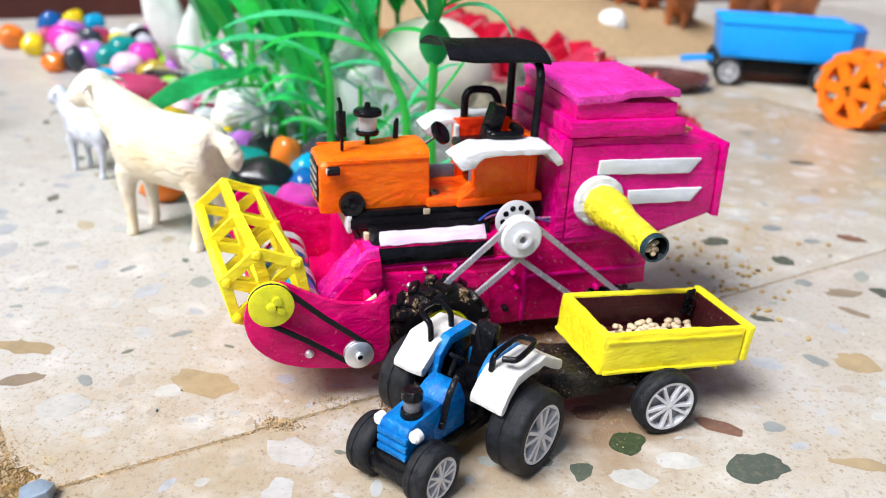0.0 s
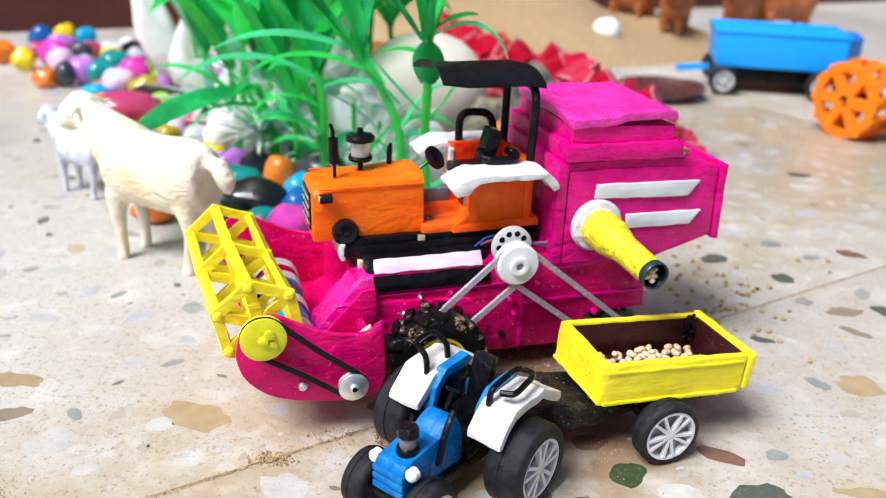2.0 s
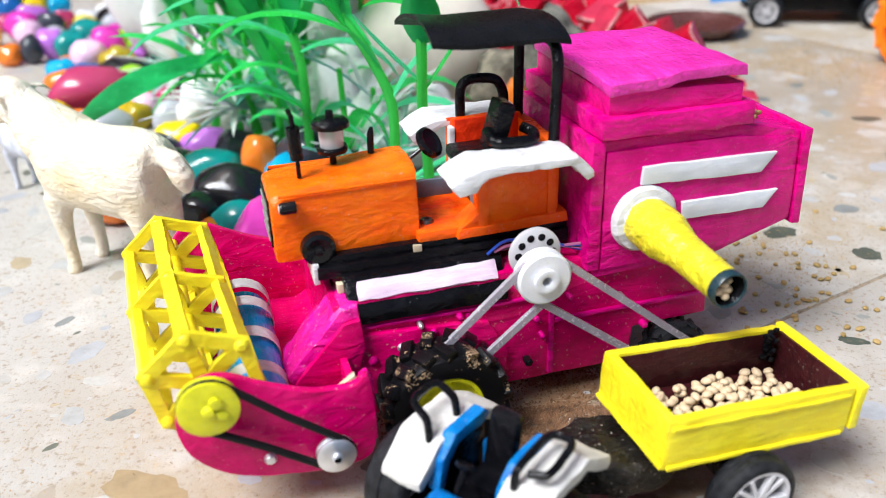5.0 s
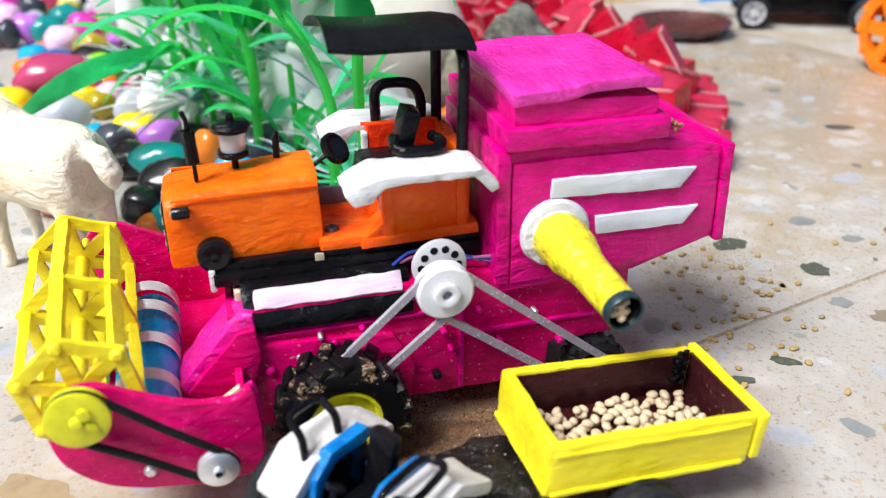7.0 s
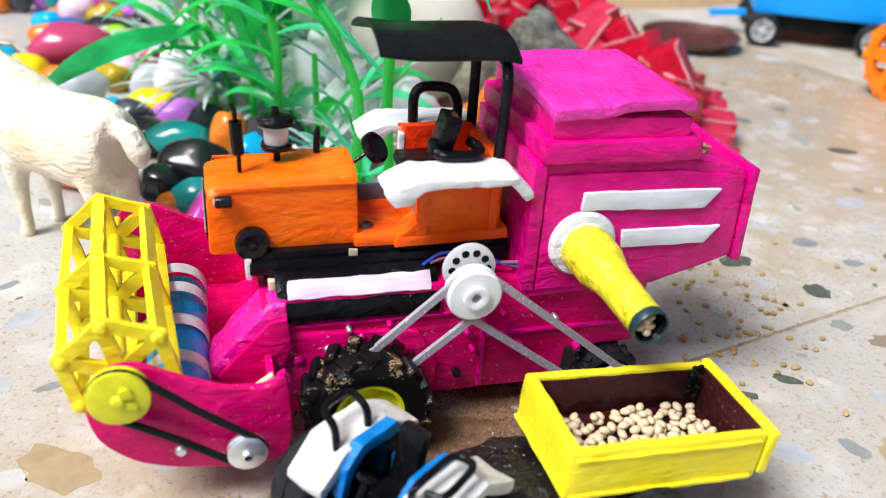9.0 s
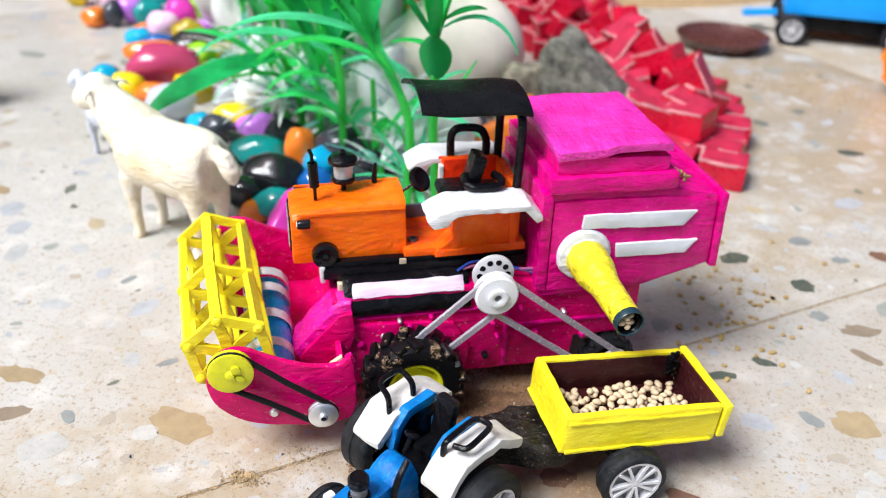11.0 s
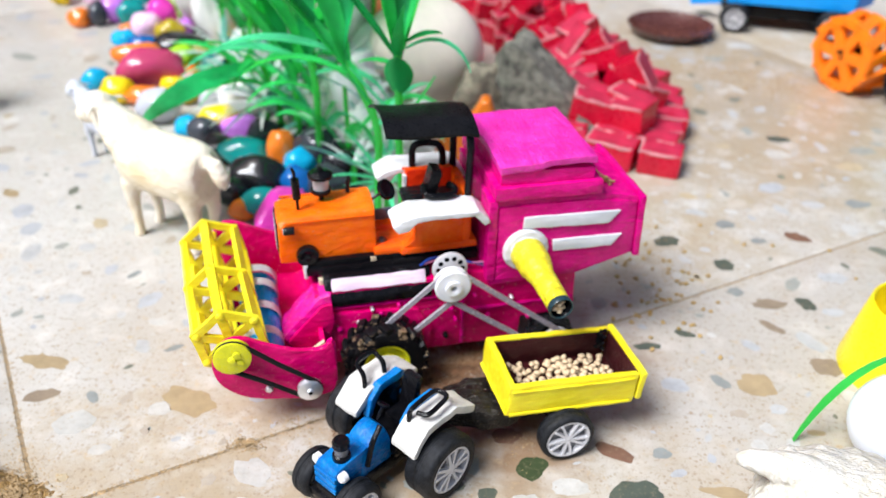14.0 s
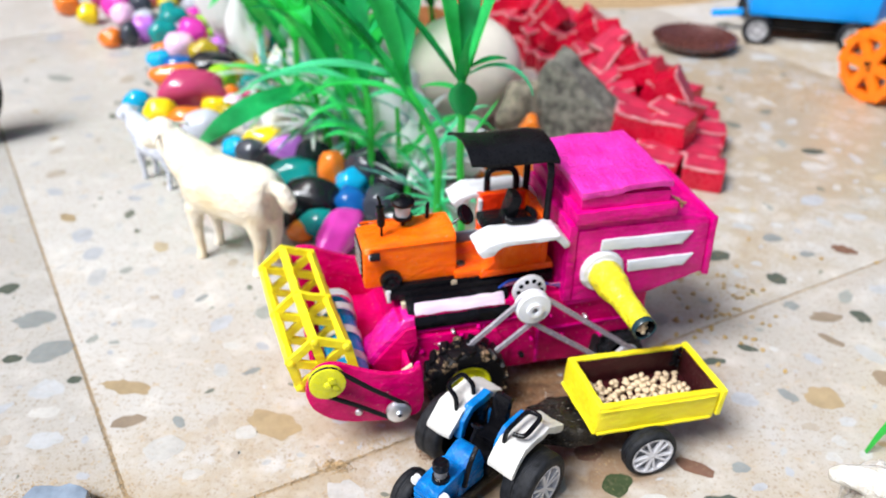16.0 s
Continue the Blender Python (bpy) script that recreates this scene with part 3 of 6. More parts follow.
# screws and rivets
for u, w, r, mat in ((-38.5, 30, 1.3, STEEL), (-29.5, 33, 1.0, MAGENTA), (-46.5, 27.5, 1.4, MAGENTA), (-2, 17, 1.2, GLOSS_BLACK), (-22, 36, 0.9, MAGENTA), (16, 25, 1.1, MAGENTA), (34, 22, 1.1, MAGENTA), (0, 31, 1.0, MAGENTA), (48, 34, 0.9, MAGENTA), (-31.4, 31, 0.9, GLOSS_BLACK), (-33, 35.5, 0.8, STEEL), (-42, 24, 0.9, MAGENTA), (10, 36, 0.9, MAGENTA), (26, 33, 0.9, STEEL), (2, 25, 0.8, MAGENTA)):
    bm = B()
    lathe(bm, [(0, 0.9), (r * 0.6, 0.8), (r, 0.3), (r, -1.8)], Matrix.Translation((u, 2.9, w)) @ ALONG_Y, 14)
    part("screw_head", bm, mat, body)

# rear box
bm = B()
prism(bm, [(15.5, 41), (15.5, 80.5), (57, 80.5), (77.4, 76.2), (78.2, 49.4), (54, 42.2)], "y", 2.5, 49.5, 0.8)
cut(bm, 10)
uneven(bm, 9, 0.3)
rear = part("rear_box", bm, MAGENTA, H, "magenta rear housing, brush strokes showing")
bm = B()
prism(bm, [(18.0, 43.8), (18.0, 77.8), (57, 77.4), (76.2, 74.6), (76.9, 50.4), (54, 44.0)], "y", 1.7, 2.9, 0.3)
cut(bm, 8)
uneven(bm, 9, 0.25, 4)
part("side_panel", bm, MAGENTA, rear)
bm = B()
prism(bm, [(77.2, 77.2), (80.0, 76.8), (80.6, 48.0), (77.8, 48.2)], "y", 1.2, 50.8, 0.5)
cut(bm, 8)
uneven(bm, 6, 0.25)
part("tail_board", bm, MAGENTA, H)
bm = B()
box(bm, 13.8, 17.4, 1.4, 50.4, 44, 81.2, 0.5)
cut(bm, 8)
uneven(bm, 8, 0.25, 3)
part("front_board", bm, MAGENTA, rear)
bm = B()
lathe(bm, [(0, 1.4), (0.9, 1.2), (1.2, 0), (1.2, -2)], Matrix.Translation((80.2, 4, 62)) @ ALONG_X, 12)
part("knob", bm, MAGENTA, rear)
# the stepped grain tank top
bm = B()
prism(bm, [(15.4, 81.4), (15.2, 87.4), (59.8, 86.8), (59.6, 80.8)], "y", 0.2, 51.8, 0.7)
cut(bm, 4)
uneven(bm, 8, 0.35, 5)
uneven(bm, 3, 0.12, 1)
part("tank_flange", bm, MAGENTA, H)
bm = B()
prism(bm, [(18.0, 86.8), (18.0, 93.2), (56.6, 92.2), (56.6, 86.2)], "y", 2.2, 49.8, 0.5)
cut(bm, 4)
uneven(bm, 8, 0.3, 7)
uneven(bm, 3, 0.12, 2)
part("tank_collar", bm, MAGENTA, H)
bm = B()
prism(bm, [(17.4, 93.4), (17.2, 96.4), (36, 96.4), (56.4, 96.6), (56.6, 93.8), (36, 93.5)], "y", 1.0, 50.5, 0.45)
cut(bm, 4)
for v in bm.verts:
    if v.co.x < 34 and v.co.y < 12:
        v.co.z -= 0.5 * (1 - v.co.y / 12)
    v.co.z += 0.9 * max(0, min(1, (v.co.x - 28) / 10)) * (1 - v.co.y / 60) * (1 - 0.5 * max(0, (v.co.x - 48) / 9))
uneven(bm, 10, 0.5, 9)
uneven(bm, 3, 0.14, 4)
lid = part("tank_lid", bm, MAGENTA_SKYLIT, H, "warped magenta wooden lid, slightly ajar, sky sheen in its colour")
bm = B()
box(bm, 30, 35, 49.0, 52.5, 94.2, 96.2, 0.4)
part("lid_tab", bm, MAGENTA_SKYLIT, lid)
for k in range(18):
    bm = B()
    r = rng(40 + k)
    blob(bm, (58.5 + k * 0.55 + r.uniform(-0.9, 0.9), 19.0 - k * 0.55 + r.uniform(-1.2, 1.2), 84.5 - k * 0.30 + r.uniform(-0.4, 0.8)), (r.uniform(0.8, 1.9), 0.8, 0.7), (r.uniform(0, 90), 0, r.uniform(0, 180)), 1)
    part("stuck_chaff", bm, GRAIN_GOLD, lid, "golden chaff caught under the lid")
# white stripes
for pts in ([(28.6, 72.8), (69.2, 71.6), (64.8, 66.2), (28.2, 67.6)], [(41.2, 60.8), (71.2, 60.3), (67.0, 55.2), (41.6, 55.6)]):
    bm = B()
    prism(bm, pts, "y", 0.7, 2.2, 0.25)
    cut(bm, 3)
    uneven(bm, 6, 0.25, pts[0][0])
    part("stripe", bm, STRIPE_WHITE, H, "raised white painted stripe with a slanted end")

# unloading spout
bm = B()
lathe(bm, [(9.4, -1.2), (9.5, 0.9), (8.8, 2.0), (7.0, 2.4), (6.6, 3.6), (0, 3.6)], Matrix.Translation((29.7, 1.4, 57.8)) @ ALONG_Y, 36)
uneven(bm, 4, 0.3)
part("spout_collar", bm, WHITE, H, "chipped white collar of the spout")
axis = Vector((31.8, -37.0, 55.2)) - Vector((29.7, -0.6, 57.8))
base, ln = Vector((29.7, -0.6, 57.8)), axis.length
spin = Matrix.Translation(base) @ axis.to_track_quat("Z", "Y").to_matrix().to_4x4()
bm = B()
lathe(bm, [(6.7, -1.5), (7.1, 1.5), (7.0, 6), (6.7, 9.6), (6.35, 9.9), (6.4, 10.4), (5.9, 13), (5.1, 16), (4.8, 19), (4.65, 30), (4.55, ln - 1.2), (4.3, ln - 0.9), (4.0, ln - 1.2), (4.0, ln - 9), (0, ln - 9)], spin, 32)
uneven(bm, 7, 0.25, 2)
tube = part("spout", bm, SPOUT_YELLOW, H, "tapered yellow unloading spout")
bm = B()
lathe(bm, [(4.75, ln - 2.4), (4.8, ln - 0.2), (4.6, ln + 0.2), (4.2, ln + 0.1), (4.1, ln - 0.3)], spin, 32)
part("spout_lip", bm, plain("dark_teal_lip", (0.010, 0.035, 0.045), 0.3), tube, "dark teal lip of the spout")
bm = B()
lathe(bm, [(4.15, ln - 0.4), (3.9, ln - 1.0), (3.8, ln - 8), (0, ln - 8)], spin, 28)
part("spout_throat", bm, BLACK, tube, "dark throat of the spout")

# black ledge with the pale panel
bm = B()
prism(bm, [(3.2, 38.6), (3.4, 42.2), (9.5, 49.4), (14.5, 50.6), (14.5, 38.6)], "x", -51.5, -8, 0.7)
cut(bm, 5)
uneven(bm, 4, 0.35)
ledge = part("engine_ledge", bm, BLACK, H, "glossy black painted ledge")
bm = B()
slope = Matrix.Translation((0, 6.6, 46.1)) @ Matrix.Rotation(radians(49.7), 4, "X")
box(bm, -48.5, -10.5, -2.0, 3.2, -0.6, 1.1, 0.4, slope)
cut(bm, 2)
uneven(bm, 9, 0.5, 3)
uneven(bm, 2.2, 0.35)
part("pale_panel", bm, PALE_PINK, ledge, "pale pink painted panel on the ledge")
bm = B()
box(bm, -57.5, 13, 12.0, 42, 48.8, 52.6, 0.6)
box(bm, -56.0, 13, 13.5, 41, 51.5, 54.8, 0.6)
cut(bm, 7)
uneven(bm, 5, 0.3)
deck = part("cab_deck", bm, BLACK, H, "glossy black deck under the cab")
bm = B()
box(bm, -58.6, -57.0, 12.5, 41, 47.5, 53.5, 0.4)
part("deck_end", bm, WHITE, deck, "white end of the deck")

for x0, x1, y0, y1, z0, z1 in ((-53.2, -50.8, 10.4, 12.6, 45.2, 47.8), (-31.5, -29.2, 12.2, 13.0, 52.6, 54.8)):
    bm = B()
    box(bm, x0, x1, y0, y1, z0, z1, 0.3)
    uneven(bm, 3, 0.4, x0)
    part("card_scrap", bm, CREAM_CARD, deck, "bare cream card scrap")
# orange hood
bm = B()
prism(bm, [(16, 53.8), (15.9, 70.4), (16.4, 72.6), (18.2, 74.0), (26.5, 74.6), (34.8, 74.0), (36.6, 72.6), (37.1, 70.4), (37, 53.8)], "x", -67.2, -28.8, 1.1)
cut(bm, 4)
for v in bm.verts:
    v.co.z += 0.062 * (v.co.x + 46) * (v.co.z - 53) / 21 - 0.9 * max(0, (-63.5 - v.co.x) / 3.7) ** 2 * (v.co.z > 68)
uneven(bm, 8, 0.35, 4)
uneven(bm, 3, 0.15, 6)
hood = part("hood", bm, ORANGE, H, "orange tractor hood with rounded front edges")
bm = B()
box(bm, -67.8, -66.4, 19, 34, 57, 70, 0.5)
part("grille", bm, BLACK, hood, "black grille")
for w in (59, 62, 65, 68):
    bm = B()
    box(bm, -68.1, -67.4, 20, 33, w - 0.5, w + 0.5, 0.2)
    part("grille_bar", bm, STEEL, hood)
for v, s in ((15.6, 1), (37.4, -1)):
    bm = B()
    box(bm, -65, -29.4, v - 0.35, v + 0.35, 72.0, 72.7, 0.2)
    part("hood_seam", bm, ORANGE, hood)
    bm = B()
    lathe(bm, [(0, 4.2), (1.3, 4.2), (1.6, 3.6), (1.6, 0)], Matrix.Translation((-61.0, v - s * 1.5, 69.8)) @ Matrix.Rotation(radians(-90), 4, "Y"), 18)
    part("headlight", bm, GLOSS_BLACK, hood, "small black headlight")
    bm = B()
    lathe(bm, [(0, 4.5), (1.2, 4.3), (1.2, 3.9)], Matrix.Translation((-61.0, v - s * 1.5, 69.8)) @ Matrix.Rotation(radians(-90), 4, "Y"), 18)
    part("headlight_glass", bm, WHITE_PLASTIC, hood)
    bm = B()
    lathe(bm, [(0, 2.2), (1.1, 2.0), (1.4, 1.2), (3.4, 1.5), (4.4, 0.9), (4.6, -1.4), (0, -1.4)], Matrix.Translation((-56.4, v - s * 1.0, 57.0)) @ (ALONG_Y if s > 0 else ALONG_Y.inverted()), 26)
    part("front_wheel", bm, GLOSS_BLACK, H, "tiny glossy black wheel beside the hood")
# exhaust, air filter, stub
bm = B()
sweep(bm, [(-58.4, 23, 74), (-58.4, 23, 79.4)], 0.6)
sweep(bm, [(-58.5, 23, 79), (-58.8, 22.8, 87.6)], [1.7, 1.7])
sweep(bm, [(-58.8, 22.8, 87.4), (-58.9, 22.7, 90.4), (-59.6, 22.6, 92.4)], 0.65)
part("exhaust_pipe", bm, BLACK, hood, "black exhaust pipe")
bm = B()
lathe(bm, [(0, 73), (0.9, 73), (0.9, 77.6), (4.0, 77.9), (4.2, 78.9), (3.9, 79.5), (0, 79.5)], Matrix.Translation((-48.4, 28.6, 0)), 28)
part("air_filter", bm, BLACK, hood, "black capped air filter with a clear bowl")
bm = B()
lathe(bm, [(3.2, 79.4), (3.4, 85.0), (0, 85.0)], Matrix.Translation((-48.4, 28.6, 0)), 28)
part("filter_bowl", bm, CLEAR, hood, "clear filter bowl")
bm = B()
lathe(bm, [(0, 89.2), (1.0, 89.0), (1.1, 87.4), (4.2, 86.8), (5.0, 86.0), (5.0, 84.8), (0, 84.8)], Matrix.Translation((-48.4, 28.6, 0)), 28)
part("filter_cap", bm, BLACK, hood)
bm = B()
sweep(bm, [(-37.6, 31.5, 75), (-37.4, 31.5, 80.5), (-37.0, 31.5, 82.2)], [0.95, 0.95, 0.5])
part("filler_cap", bm, BLACK, hood)

# cab floor, boxes and fenders
bm = B()
box(bm, -30, -14, 13.4, 40, 54.6, 57.4, 0.5)
prism(bm, [(-19.5, 54.6), (-19.0, 57.2), (12.0, 58.4), (12.6, 55.2)], "y", 11.6, 41.4, 0.5)
cut(bm, 7)
uneven(bm, 6, 0.25)
cab = part("cab_floor", bm, CAB_ORANGE, H, "orange cab floor with a flared skirt")
for v0, v1, top in ((12.8, 20.0, 74.5), (37.0, 40.6, 79.2)):
    bm = B()
    box(bm, -12.6, 8.2, v0, v1, 57, top, 0.5)
    cut(bm, 7)
    uneven(bm, 6, 0.3, v0)
    side_box = part("cab_side", bm, CAB_ORANGE, H, "orange side box of the cab")
    face = v0 if v0 < 20 else v1
    for u0, u1 in ((-13.4, -10.6), (6.4, 9.0)):
        bm = B()
        box(bm, u0, u1, face - 0.8, face + 0.8, 57.2, top - 0.4, 0.35)
        cut(bm, 5)
        uneven(bm, 4, 0.2, u0)
        part("corner_post", bm, CAB_ORANGE, side_box)
    bm = B()
    prism(bm, [(-18.6, 57.0), (-13.0, 61.5), (-12.6, 57.0)], "y", v0 - 0.6, v1, 0.3)
    uneven(bm, 4, 0.2, v1)
    part("front_fillet", bm, CAB_ORANGE, side_box)
bm = B()
box(bm, -28.2, -13.2, 36.4, 37.6, 57.2, 62.5, 0.3)
cut(bm, 5)
uneven(bm, 5, 0.2)
part("back_plate", bm, SLATE, H, "slate blue plate between hood and cab")
bm = B()
box(bm, 7.0, 10.4, 14, 39, 57, 78, 0.5)
cut(bm, 7)
uneven(bm, 6, 0.3, 2)
part("cab_back", bm, CAB_ORANGE, H)
bm = B()
box(bm, -12.2, 7.0, 36.0, 37.2, 70, 79.6, 0.3)
cut(bm, 3)
uneven(bm, 3, 0.25)
part("red_trim_panel", bm, RED_ORANGE, H, "rough red-orange inner panel")
bm = B()
box(bm, -13.8, -12.3, 35.6, 38.4, 66, 77.6, 0.3)
cut(bm, 3)
uneven(bm, 3, 0.2)
part("white_post", bm, WHITE, H, "white painted post under the fender")
bm = B()
box(bm, -12.5, -11.2, 17, 22.5, 60.5, 70, 0.2)
part("dash_panel", bm, SLATE, H, "grey panel behind the hood")
for v0, v1 in ((-0.6, 13.2), (39.8, 53)):
    bm = B()
    prism(bm, [(-24.6, 75.0), (-22.5, 72.0), (-18.0, 73.0), (-16.6, 75.4), (-14.8, 76.5), (-5, 76.7), (7.4, 76.6), (12.0, 72.0), (13.9, 72.8), (13.6, 74.6), (9.2, 78.8), (-6, 78.9), (-16.8, 78.9), (-20.8, 77.5)], "y", v0, v1, 0.4)
    cut(bm, 2.6)
    uneven(bm, 5, 0.35, v0)
    uneven(bm, 1.8, 0.30, v1)
    part("fender", bm, WHITE, H, "lumpy white painted fender")
bm = B()
lathe(bm, [(0, 0.25), (0.7, 0.3), (0.8, 0.75), (1.6, 0.55), (2.0, 0), (2.0, -1)], Matrix.Translation((-25.8, 20.2, 57.6)), 16)
part("floor_bolt", bm, DARK_STEEL, cab, "dark steel bolt")
# seat, wheel, rails
bm = B()
box(bm, -16.4, -4, 21, 33, 71.0, 74.6, 1.5)
box(bm, -11, 6, 20.4, 34, 58, 72.4, 0.8)
uneven(bm, 4, 0.3)
part("seat", bm, BLACK, H, "black seat cushion")
bm = B()
box(bm, -2.2, 2.2, -4.5, 4.5, 0, 13.8, 1.2, Matrix.Translation((-7.6, 19.0, 76.0)) @ Matrix.Rotation(radians(16), 4, "Y"))
uneven(bm, 4, 0.3)
part("seat_back", bm, BLACK, H, "black seat back")
bm = B()
sweep(bm, [(-29.4, 25.2, 73.6), (-24.0, 25.0, 77.4)], 0.55)
m = Matrix.Translation((-22.9, 25.0, 78.1)) @ Vector((4.4, -4.2, 4.6)).to_track_quat("Z", "Y").to_matrix().to_4x4()
lathe(bm, [(0, 1.3), (2.2, 0.7), (3.6, 1.2), (4.4, 0.6), (4.4, -0.5), (3.6, -0.9), (2.8, -0.6), (0, -0.7)], m, 26)
part("steering_wheel", bm, GLOSS_BLACK, H, "glossy black steering wheel on its column")
bm = B()
sweep(bm, bend([(-8.7, 41.6, 77.4), (-8.9, 41.4, 89.4), (1.8, 41.0, 89.2), (4.2, 40.6, 84.6), (4.0, 40.6, 77.4)], 6, 0.4), 1.5, 12)
part("grab_rail", bm, BLACK, H, "thick black grab rail")
bm = B()
sweep(bm, bend([(-8.8, 18.5, 81.6), (-9.6, 11.4, 80.6), (1.6, 10.8, 80.4), (3.4, 15.0, 81.0), (1.2, 18.6, 81.6)], 6, 0.4), 1.4, 12)
sweep(bm, [(-8.2, 14.2, 76.4), (-8.2, 14.0, 80.6)], 1.5, 10)
sweep(bm, [(0.2, 13.6, 76.4), (0.2, 13.4, 80.4)], 0.8, 8)
part("grab_rail", bm, BLACK, H, "thick black grab rail")
bm = B()
sweep(bm, bend([(8.0, 13.4, 74), (8.8, 13.0, 104.0), (8.4, 39.5, 104.4), (8.2, 39.6, 74)], 8, 0.24), 1.5, 14)
part("roll_bar", bm, BLACK, H, "black wire roll bar carrying the canopy")
# canopy: a bent sheet
bm = B()
rows, nu, nv = [], 14, 16
for side in (0, 1):
    grid = []
    for i in range(nu + 1):
        line = []
        for j in range(nv + 1):
            a, b = i / nu, j / nv * 2 - 1
            taper = 1.0 - 0.05 * (1 - a)
            z = 110.0 - 3.8 * abs(b) ** 2.6 + 1.2 * max(0, 0.25 - a) / 0.25 - 1.0 * max(0, a - 0.85) / 0.15
            line.append(bm.verts.new((-24.6 + 36.0 * a - 2.0 * (1 - a) * max(0, b), 27.2 + 15.6 * b * taper, z - side * 1.1)))
        grid.append(line)
    rows.append(grid)
    for i in range(nu):
        for j in range(nv):
            bm.faces.new((grid[i][j], grid[i + 1][j], grid[i + 1][j + 1], grid[i][j + 1]))
rim_a = [rows[0][i][0] for i in range(nu + 1)] + [rows[0][nu][j] for j in range(1, nv + 1)] + [rows[0][i][nv] for i in range(nu - 1, -1, -1)] + [rows[0][0][j] for j in range(nv - 1, 0, -1)]
rim_b = [rows[1][i][0] for i in range(nu + 1)] + [rows[1][nu][j] for j in range(1, nv + 1)] + [rows[1][i][nv] for i in range(nu - 1, -1, -1)] + [rows[1][0][j] for j in range(nv - 1, 0, -1)]
for k in range(len(rim_a)):
    q = (k + 1) % len(rim_a)
    bm.faces.new((rim_a[k], rim_a[q], rim_b[q], rim_b[k]))
part("canopy", bm, CANOPY, H, "dusty satin black curved canopy")

# drive pulley, gear disc and clear belts
bm = B()
lathe(bm, [(2.4, 3.4), (3.3, 3.2), (3.3, 2.0), (6.8, 1.8), (7.4, 1.2), (7.4, 0.6), (6.0, 0), (6.0, -1.2), (7.4, -1.8), (7.4, -2.6), (2, -3.0), (2, -6), (1.3, -6), (1.3, 3.0), (2.4, 3.4)], Matrix.Translation((-2.0, -5.5, 49.0)) @ ALONG_Y, 36)
part("drive_pulley", bm, MILKY, H, "milky plastic drive pulley")
bm = B()
lathe(bm, [(0, 0.6), (6.6, 0.6), (7.2, 0.2), (7.2, -0.9), (0, -0.9)], Matrix.Translation((-1.4, 1.6, 52.4)) @ ALONG_Y, 40)
gear = part("gear_disc", bm, WHITE_PLASTIC, H, "white plastic disc with round holes")
# flat black dots on the solid disc, standing in for the dark of holes
for k in range(10):
    a = 2 * math.pi * k / 10
    bm = B()
    lathe(bm, [(0, 0.68), (1.05, 0.68), (1.05, 0.4)], Matrix.Translation((-1.4 + 4.9 * math.cos(a), 1.6, 52.4 + 4.9 * math.sin(a))) @ ALONG_Y, 12)
    part("hole_dot", bm, BLACK, gear, "black dot standing in for a shaded hole")
# flat black disc added as the shade behind the gear disc
bm = B()
lathe(bm, [(0, 0.2), (5.6, 0.2)], Matrix.Translation((-1.2, 3.4, 52.2)) @ ALONG_Y, 24)
part("disc_shade", bm, BLACK, H)
bm = B()
lathe(bm, [(0, 1), (6.5, 1), (6.5, -1), (0, -1)], Matrix.Translation((-36, -2.0, 18.0)) @ ALONG_Y, 24)
part("lower_pulley", bm, MILKY, H)
bm = B()
lathe(bm, [(0, 1), (6.0, 1), (6.0, -1), (0, -1)], Matrix.Translation((46.5, -0.5, 10.0)) @ ALONG_Y, 24)
part("lower_pulley", bm, MILKY, H)
for hub, r1, low, r2 in (((-2, 49.0), 6.2, (-36, 18.0), 5.4), ((-2, 49.0), 6.2, (46.5, 10.0), 5.4)):
    d = Vector((low[0] - hub[0], low[1] - hub[1])).normalized()
    nn = Vector((-d.y, d.x))
    for s in (-1, 1):
        bm = B()
        beam(bm, (hub[0] + s * nn.x * r1, -5.4, hub[1] + s * nn.y * r1), (low[0] + s * nn.x * r2, -3.4, low[1] + s * nn.y * r2), 1.9, 1.3, (0, 1, 0))
        part("drive_belt", bm, BELT_CLEAR, H, "translucent plastic drive belt")
# loose wires by the cab
for k, (mat, lift) in enumerate(((WIRES[0], 3.5), (WIRES[1], 1.6), (WIRES[2], 0.6), (WIRES[0], 0.2), (WIRES[1], -0.4))):
    bm = B()
    sweep(bm, bend([(-12 + 2 * k, 9.5, 50 + 0.4 * k), (-7 + k, 8.5, 51 + lift), (4, 7.5, 50.5 + lift * 0.5), (14.5, 6.0, 48.6 + 0.5 * k)], 6, 0.45), 0.45, 6)
    part("wire", bm, mat, H, "thin loose wire")

# wheels
farm_wheel(H, (-29.6, -5.0, 17.4), 17.4, 13, -1, 17, LIME, "front_tyre")
farm_wheel(H, (-29.6, 58.0, 17.4), 17.4, 13, 1, 17, LIME, "front_tyre")
farm_wheel(H, (45.3, 5.0, 10.2), 10.2, 7, -1, 14, BLACK, "rear_tyre", RUBBER)
farm_wheel(H, (45.3, 44.0, 10.2), 10.2, 7, 1, 14, BLACK, "rear_tyre", RUBBER)
bm = B()
sweep(bm, [(-29.2, -4, 18.2), (-29.2, 57, 18.2)], 2.5)
part("front_axle", bm, BLACK, H)
bm = B()
sweep(bm, [(45.5, 8, 9), (45.5, 45, 9)], 1.6)
box(bm, 44, 47, 20, 33, 8, 21.5, 0.4)
part("rear_axle", bm, BLACK, H)

